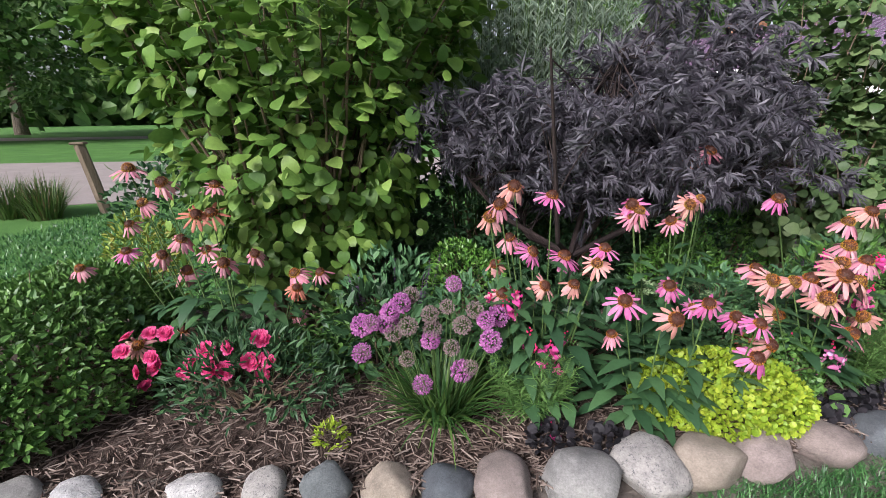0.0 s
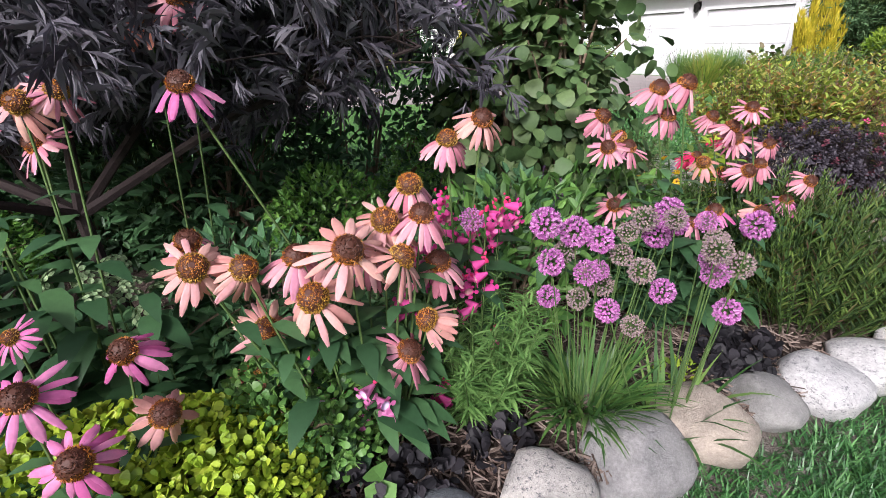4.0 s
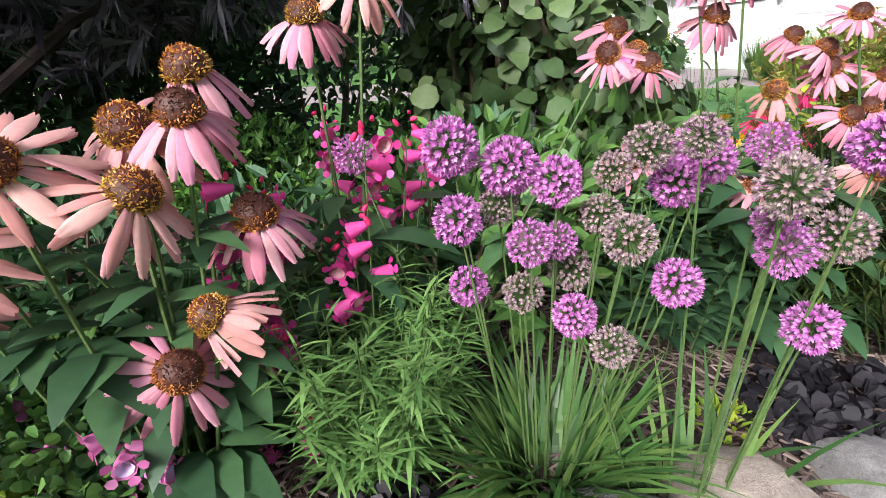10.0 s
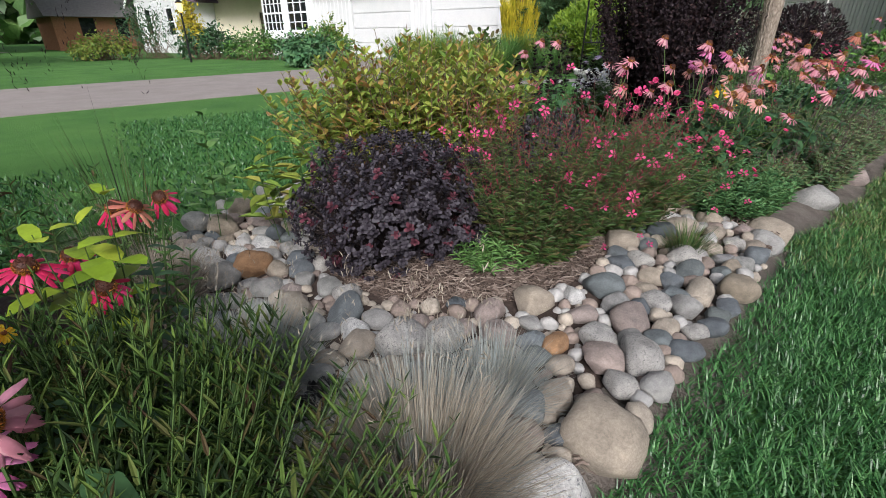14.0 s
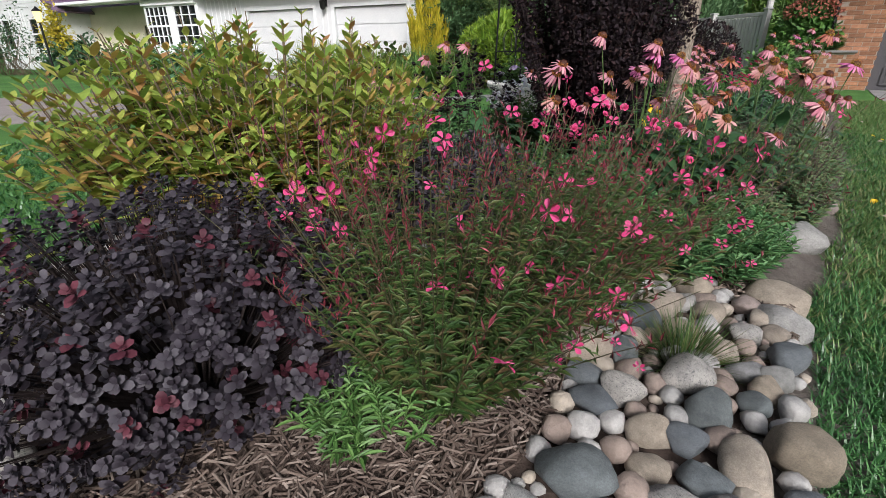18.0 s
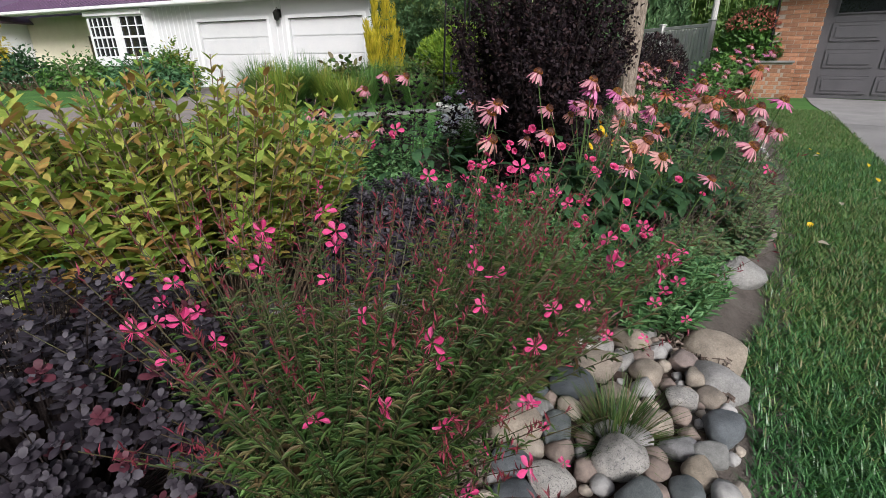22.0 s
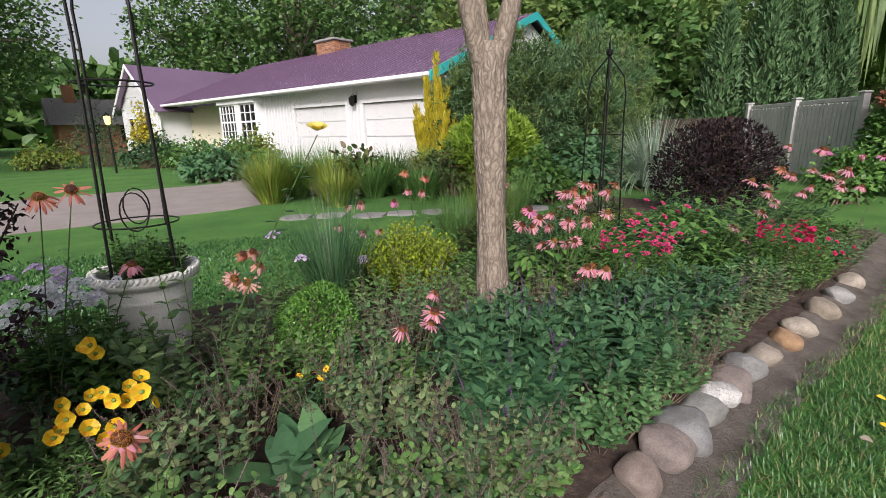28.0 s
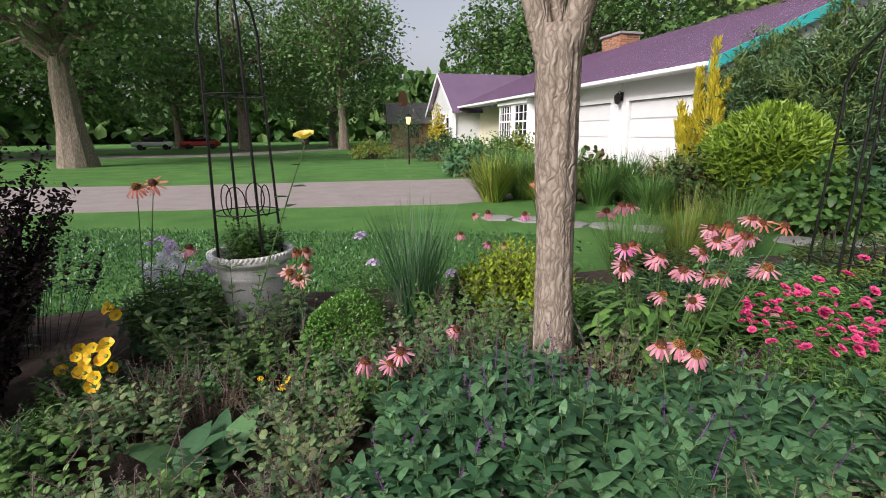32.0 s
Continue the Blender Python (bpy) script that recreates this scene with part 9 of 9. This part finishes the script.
shoots("geranium", "red geranium in the brick planter", "flower", (24.35, 5.75, 1.05), (0.4, 0.18), 40, 0.4, 0.1, 0.7, GREEN, 472, 4, 0.5, tip=CERISE, extra=24)
# gate and fence
gate = thing("garden_gate", "pale grey slatted wooden gate and fence", "gate", (30.1, 13.1, LAWN_Z), math.atan2(-4.8, -3.4))
for k in range(30):
    s = Shape()
    box(s, (0.12 + k * 0.19, -0.02, 0.12), (0.26 + k * 0.19, 0.02, 2.3), 0, 0.008)
    part("slat", s, FENCE, gate)
for z in (0.35, 2.05, 2.32):
    s = Shape()
    box(s, (0.05, 0.022, z), (5.85, 0.08, z + 0.12), 0, 0.01)
    part("rail", s, FENCE, gate)
for u in (0.0, 2.9, 5.8):
    s = Shape()
    box(s, (u - 0.09, -0.09, 0), (u + 0.09, 0.09, 2.5), 0, 0.015)
    box(s, (u - 0.12, -0.12, 2.5), (u + 0.12, 0.12, 2.56), 0, 0.02)
    part("post", s, FENCE, gate)
fence = thing("board_fence", "dark brown board fence", "fence", (30.1, 13.2, LAWN_Z), math.atan2(6.0, 1.5))
for k in range(36):
    s = Shape()
    box(s, (0.1 + k * 0.2, -0.015, 0.05), (0.285 + k * 0.2, 0.015, 2.05), 0, 0.006)
    part("board", s, BROWNFENCE, fence)
for z in (0.4, 1.6):
    s = Shape()
    box(s, (0.1, 0.016, z), (7.3, 0.07, z + 0.1))
    part("rail", s, BROWNFENCE, fence)
pole = thing("utility_pole", "pale wooden utility pole", "pole", (34.8, 10.4, LAWN_Z))
s = Shape()
tube(s, [(0, 0, 0), (0.02, 0, 5), (0.03, 0, 11)], [0.16, 0.14, 0.11], 10)
part("pole_shaft", s, FENCE, pole)
s = Shape()
tube(s, [(0, 0, 10.2), (-14, 9, 9.4), (-30, 20, 9.6)], [0.012] * 3, 4)
part("wire", s, BLACKIRON, pole)
# lamp post with its lit lantern
lp = thing("lamp_post", "black lamp post with a lit yellow lantern", "street lamp", (7.95, 29.6, LAWN_Z))
s = Shape()
tube(s, [(0, 0, 0), (0, 0, 2.2)], [0.05, 0.04], 8)
part("post_shaft", s, BLACKIRON, lp)
GLOW = bpy.data.materials.new("lantern_glow")
GLOW.use_nodes = True
gb = GLOW.node_tree.nodes["Principled BSDF"]
gb.inputs["Base Color"].default_value = (0.9, 0.7, 0.25, 1)
gb.inputs["Emission Color"].default_value = (1.0, 0.72, 0.2, 1)
gb.inputs["Emission Strength"].default_value = 1.2
s = Shape()
lathe(s, [(0.04, 2.2), (0.1, 2.25), (0.14, 2.55), (0.13, 2.6)], 6)
part("lantern_glass", s, GLOW, lp)
s = Shape()
lathe(s, [(0.17, 2.6), (0.16, 2.63), (0.03, 2.76), (0.005, 2.8)], 6)
part("lantern_cap", s, BLACKIRON, lp)
# flagstones at the lawn edge
for i in range(13):
    x = 12.1 + i * 0.66
    y = 12.2 - 0.28 * i + 0.1 * math.sin(i * 2.2)
    s = Shape()
    q = [(0.34 * (1 + 0.15 * math.sin(k * 2.1 + i)) * math.cos(k * 1.047), 0.3 * math.sin(k * 1.047), 0) for k in range(6)]
    s.add(q + [(a, b, -0.06) for a, b, c in q], [tuple(range(6))] + [(k, k + 6, (k + 1) % 6 + 6, (k + 1) % 6) for k in range(6)])
    fs = tagged(part("flagstone", s, CONCRETE), "flat grey flagstone set in the lawn", "flagstone", "flagstones")
    fs.location = (x, y, LAWN_Z + 0.04)

# ---- distance ----
nb = thing("neighbour_house", "distant brick house with a dark gabled roof", "house", (2.0, 62.0, LAWN_Z), 0.2)
s = Shape()
box(s, (-0.5, 0, 0), (6, 8, 3.0))
part("wall", s, BRICK, nb)
s = Shape()
s.add([(-1.1, -0.8, 2.9), (6.6, -0.8, 2.9), (6.6, 8.8, 2.9), (-1.1, 8.8, 2.9), (-1.1, 4, 5.6), (6.6, 4, 5.6)], [(0, 1, 5, 4), (2, 3, 4, 5), (0, 4, 3), (1, 2, 5), (3, 2, 1, 0)])
part("roof", s, SHINGLE, nb)
for u0, u1 in ((4.6, 5.6), (1.6, 2.8)):
    s = Shape()
    box(s, (u0, -0.05, 1.2), (u1, 0.0, 2.8))
    part("window", s, GLASS_D, nb)
s = Shape()
box(s, (0.6, 3.2, 4.6), (1.6, 4.2, 6.9))
part("chimney", s, BRICK, nb)
tree("maple", "large spreading tree with thick forked trunk", (-10.3, 27.7, LAWN_Z), 15, 7.0, 501, TREELEAF, 0.75, 0.32, 190, 70, 0.3, 0.9)
tree("maple", "shade tree beside the street", (-14.0, 55, LAWN_Z), 17, 6.5, 502, TREELEAF, 0.6, 0.3, 150, 60, 0.4, 1.0)
tree("maple", "shade tree on the far lawn", (-3.0, 56, LAWN_Z), 18, 5.5, 503, TREELEAF, 0.5, 0.3, 150, 60, 0.4, 1.0)
for i, (x, y, h, r, m) in enumerate(((-30, 30, 16, 8, 0), (-22, 42, 18, 8, 0), (-40, 45, 20, 10, 0), (-26, 62, 20, 9, 0), (-9, 72, 22, 8, 0), (24, 58, 20, 8, 0), (34, 50, 22, 9, 0), (44, 40, 20, 8, 1), (30, 66, 24, 9, 0), (52, 30, 20, 8, 0), (56, 18, 16, 6, 1), (-16, 80, 22, 9, 0), (16, 64, 19, 7, 0), (46, 56, 24, 9, 0), (40, 26, 14, 5, 1), (60, 4, 16, 7, 0), (-50, 20, 18, 9, 0), (-48, 4, 16, 8, 0), (36, 32, 13, 5, 0), (29, 27, 10, 4, 1), (33, 22, 9, 3.5, 0))):
    tree("woodland_tree", "tall leafy tree behind the houses", (x, y, LAWN_Z), h, r, 510 + i, TREELEAF2 if m else TREELEAF, 0.45, 0.16, 230, 50, 0.5, 0.74, group="trees behind the houses")
# weeping willow
wl = thing("weeping_willow", "weeping willow with long trailing branches", "tree", (42.0, 14.5, LAWN_Z))
s = Shape()
tube(s, [(0, 0, 0), (0.2, 0, 4), (0.3, 0.2, 8)], [0.5, 0.4, 0.25], 10)
part("trunk", s, BARK, wl)
g = np.random.default_rng(540)
s = Shape()
k = 1500
a, r = g.random(k) * 6.283, 4.4 * np.sqrt(g.random(k))
p = np.stack([r * np.cos(a), r * np.sin(a), 11.5 - 0.09 * r ** 2 - 2.5 * g.random(k)], 1)
blades(s, p, a, 2.7, 0.4, 4.5 * (0.5 + 0.6 * g.random(k)), 0.16, 0, 5)
part("crown", s, TREELEAF2, wl)
# woods that close the horizon
s = Shape()
g = np.random.default_rng(541)
k = 26000
a = g.random(k) * 6.283
d = 95 + 30 * g.random(k)
p = np.stack([d * np.cos(a), d * np.sin(a) + 20, np.abs(g.random(k)) ** 0.9 * (13 + 5 * np.sin(a * 13) + 3 * np.sin(a * 31))], 1)
leaves(s, p, g.normal(size=(k, 3)), g.normal(size=(k, 3)), 3.2, 2.6, 0)
tagged(part("far_woods", s, TREELEAF), "belt of dark trees closing the distance", "woods", kind="stuff")
# two parked cars far down the street
for i, (x, y, c) in enumerate(((-22.0, 60.0, CERISE), (-27.0, 58.5, GREEN_B))):
    car = thing("parked_car", "small parked car far down the street", "car", (x, y, LAWN_Z), 0.4)
    s = Shape()
    box(s, (-2.2, -0.9, 0.35), (2.2, 0.9, 0.95), 0, 0.15)
    part("body", s, rough_mat("car_paint", [(0.3, 0.03, 0.03), (0.35, 0.04, 0.04)] if i == 0 else [(0.5, 0.5, 0.52), (0.55, 0.55, 0.56)], 2, 20, 0.3, 0.0), car)
    s = Shape()
    box(s, (-1.2, -0.8, 0.95), (1.3, 0.8, 1.5), 0, 0.25)
    part("cabin", s, GLASS_D, car)
    for wx in (-1.35, 1.35):
        for wy in (-0.92, 0.72):
            s = Shape()
            tube(s, [(wx, wy, 0.33), (wx, wy + 0.2, 0.33)], [0.33, 0.33], 14)
            part("wheel", s, BLACKIRON, car)

# ---- lawn blades and mulch ----
def off_bed(x, y):
    return y < edge_y(x) + np.interp(x, [7, 9], [0.075, 0.02]) + 0.025 * np.sin(x * 7.0) - np.interp(x, [6, 8, 10, 12], [0, 0.03, 0.045, 0.09])


g = np.random.default_rng(601)


def lawn(name, k, x0, x1, y0, y1, length, width, keep, seg=2, mat=LAWN):
    x, y = x0 + (x1 - x0) * g.random(k), y0 + (y1 - y0) * g.random(k)
    border = np.minimum(np.minimum(x - x0, x1 - x), np.minimum(y - y0, y1 - y))
    m = keep(x, y) & (g.random(k) < border / 0.5)
    x, y = x[m], y[m]
    s = Shape()
    n = len(x)
    tuftiness = 0.5 + 0.25 * np.sin(x * 9 + 3 * np.sin(y * 7)) + 0.25 * np.sin(y * 11 + 2 * np.sin(x * 5))
    p = np.stack([x, y, 0 * x + LAWN_Z], 1)
    az = g.random(n) * 6.283
    blades(s, p, az, 0.2 + 0.5 * g.random(n), 0.3 + 0.9 * g.random(n), length * (0.62 + 0.12 * tuftiness + 0.45 * g.random(n)) * np.clip(6.0 * np.hypot(x - 2.26, y - 1.61) - 0.4, 0.16, 1), width * (0.7 + 0.5 * g.random(n)), 0, seg)
    tagged(part(name, s, mat), "thick green mown grass blades", "grass", kind="stuff")


def front(x, y):
    d = np.interp(x, [6] + [q[0] for q in DRIVE], [-5] + [q[1] for q in DRIVE])
    worn = ((x - 2.26) / 0.08) ** 2 + ((y - 1.61) / 0.07) ** 2 < 1
    return off_bed(x, y) & ((x < 7) | (y > d - 0.01)) & ~worn


def behind(x, y):
    return (y > back_y(x) - 0.05)


lawn("lawn_grass", 175000, 0.8, 8.0, 0.7, 3.4, 0.075, 0.0072, front)
lawn("lawn_grass", 66000, 6.9, 10.9, 0.8, 4.0, 0.075, 0.0075, front, 2, LAWN_Y)
lawn("lawn_grass", 66000, 10.1, 20.4, 1.6, 5.4, 0.07, 0.007, front, 2, LAWN_Y)
lawn("lawn_grass", 26000, 7.4, 14.0, 1.4, 4.2, 0.075, 0.007, front)
lawn("lawn_grass", 34000, -6, 4, 2.9, 8.0, 0.07, 0.014, behind)
lawn("lawn_grass", 36000, 4, 13, 5.4, 11.0, 0.06, 0.016, behind)

# bark chips
s = Shape()
k = 26000
x = -2.6 + 10 * g.random(k)
f = g.random(k) ** 1.35
y = edge_y(x) + 0.12 + f * np.minimum(1.6, back_y(x) - edge_y(x) - 0.2)
x2, y2 = 4.9 + 1.9 * g.random(12000), 3.2 + 1.7 * g.random(12000)
x, y = np.concatenate([x, x2]), np.concatenate([y, y2])
m = ~np.array([bool(in_creek(a, b)) for a, b in zip(x, y)])
x, y = x[m], y[m]
k = len(x)
p = np.stack([x, y, 0.024 + 0.022 * g.random(k)], 1)
a = g.random(k) * 6.283
d = np.stack([np.cos(a), np.sin(a), g.normal(size=k) * 0.18], 1)
w = unit(np.cross(d, [[0, 0, 1.0]]) + g.normal(size=(k, 3)) * 0.25)
n = np.cross(w, d)
L = 0.012 + 0.036 * g.random(k) ** 1.6
W = 0.0018 + 0.0038 * g.random(k)
v = np.stack([p + d * (L * e)[:, None] + w * (W * o)[:, None] + n * (0.004 * q) for e, o, q in ((-1, -1, 0), (1, -0.7, 0), (0.9, 0, 1), (-0.9, 0.1, 1), (1, 0.8, 0), (-1, 1, 0))], 1)
s.add_many(v, [(0, 1, 2, 3), (3, 2, 4, 5)], 0)
tagged(part("bark_chips", s, CHIP), "shredded bark mulch chips", "mulch", kind="stuff")
# fallen leaves on the lawn
for i in range(16):
    x = 8.5 + 7 * g.random()
    y = edge_y(x) - 0.2 - 0.9 * g.random()
    s = Shape()
    leaves(s, np.zeros((1, 3)), np.array([[1.0, 0, 0.1]]), np.array([[0, 0, 1.0]]), 0.05, 0.035, 0, 0.3, 0.2)
    o = tagged(part("fallen_leaf", s, YELLOW if i % 2 else DRYGRASS), "curled yellow fallen leaf on the grass", "leaf", "fallen leaves")
    o.matrix_basis = Matrix.LocRotScale((x, y, LAWN_Z + 0.06), Euler((g.normal() * 0.3, g.normal() * 0.3, g.random() * 6)), (1.0 + 0.5 * g.random(),) * 3)

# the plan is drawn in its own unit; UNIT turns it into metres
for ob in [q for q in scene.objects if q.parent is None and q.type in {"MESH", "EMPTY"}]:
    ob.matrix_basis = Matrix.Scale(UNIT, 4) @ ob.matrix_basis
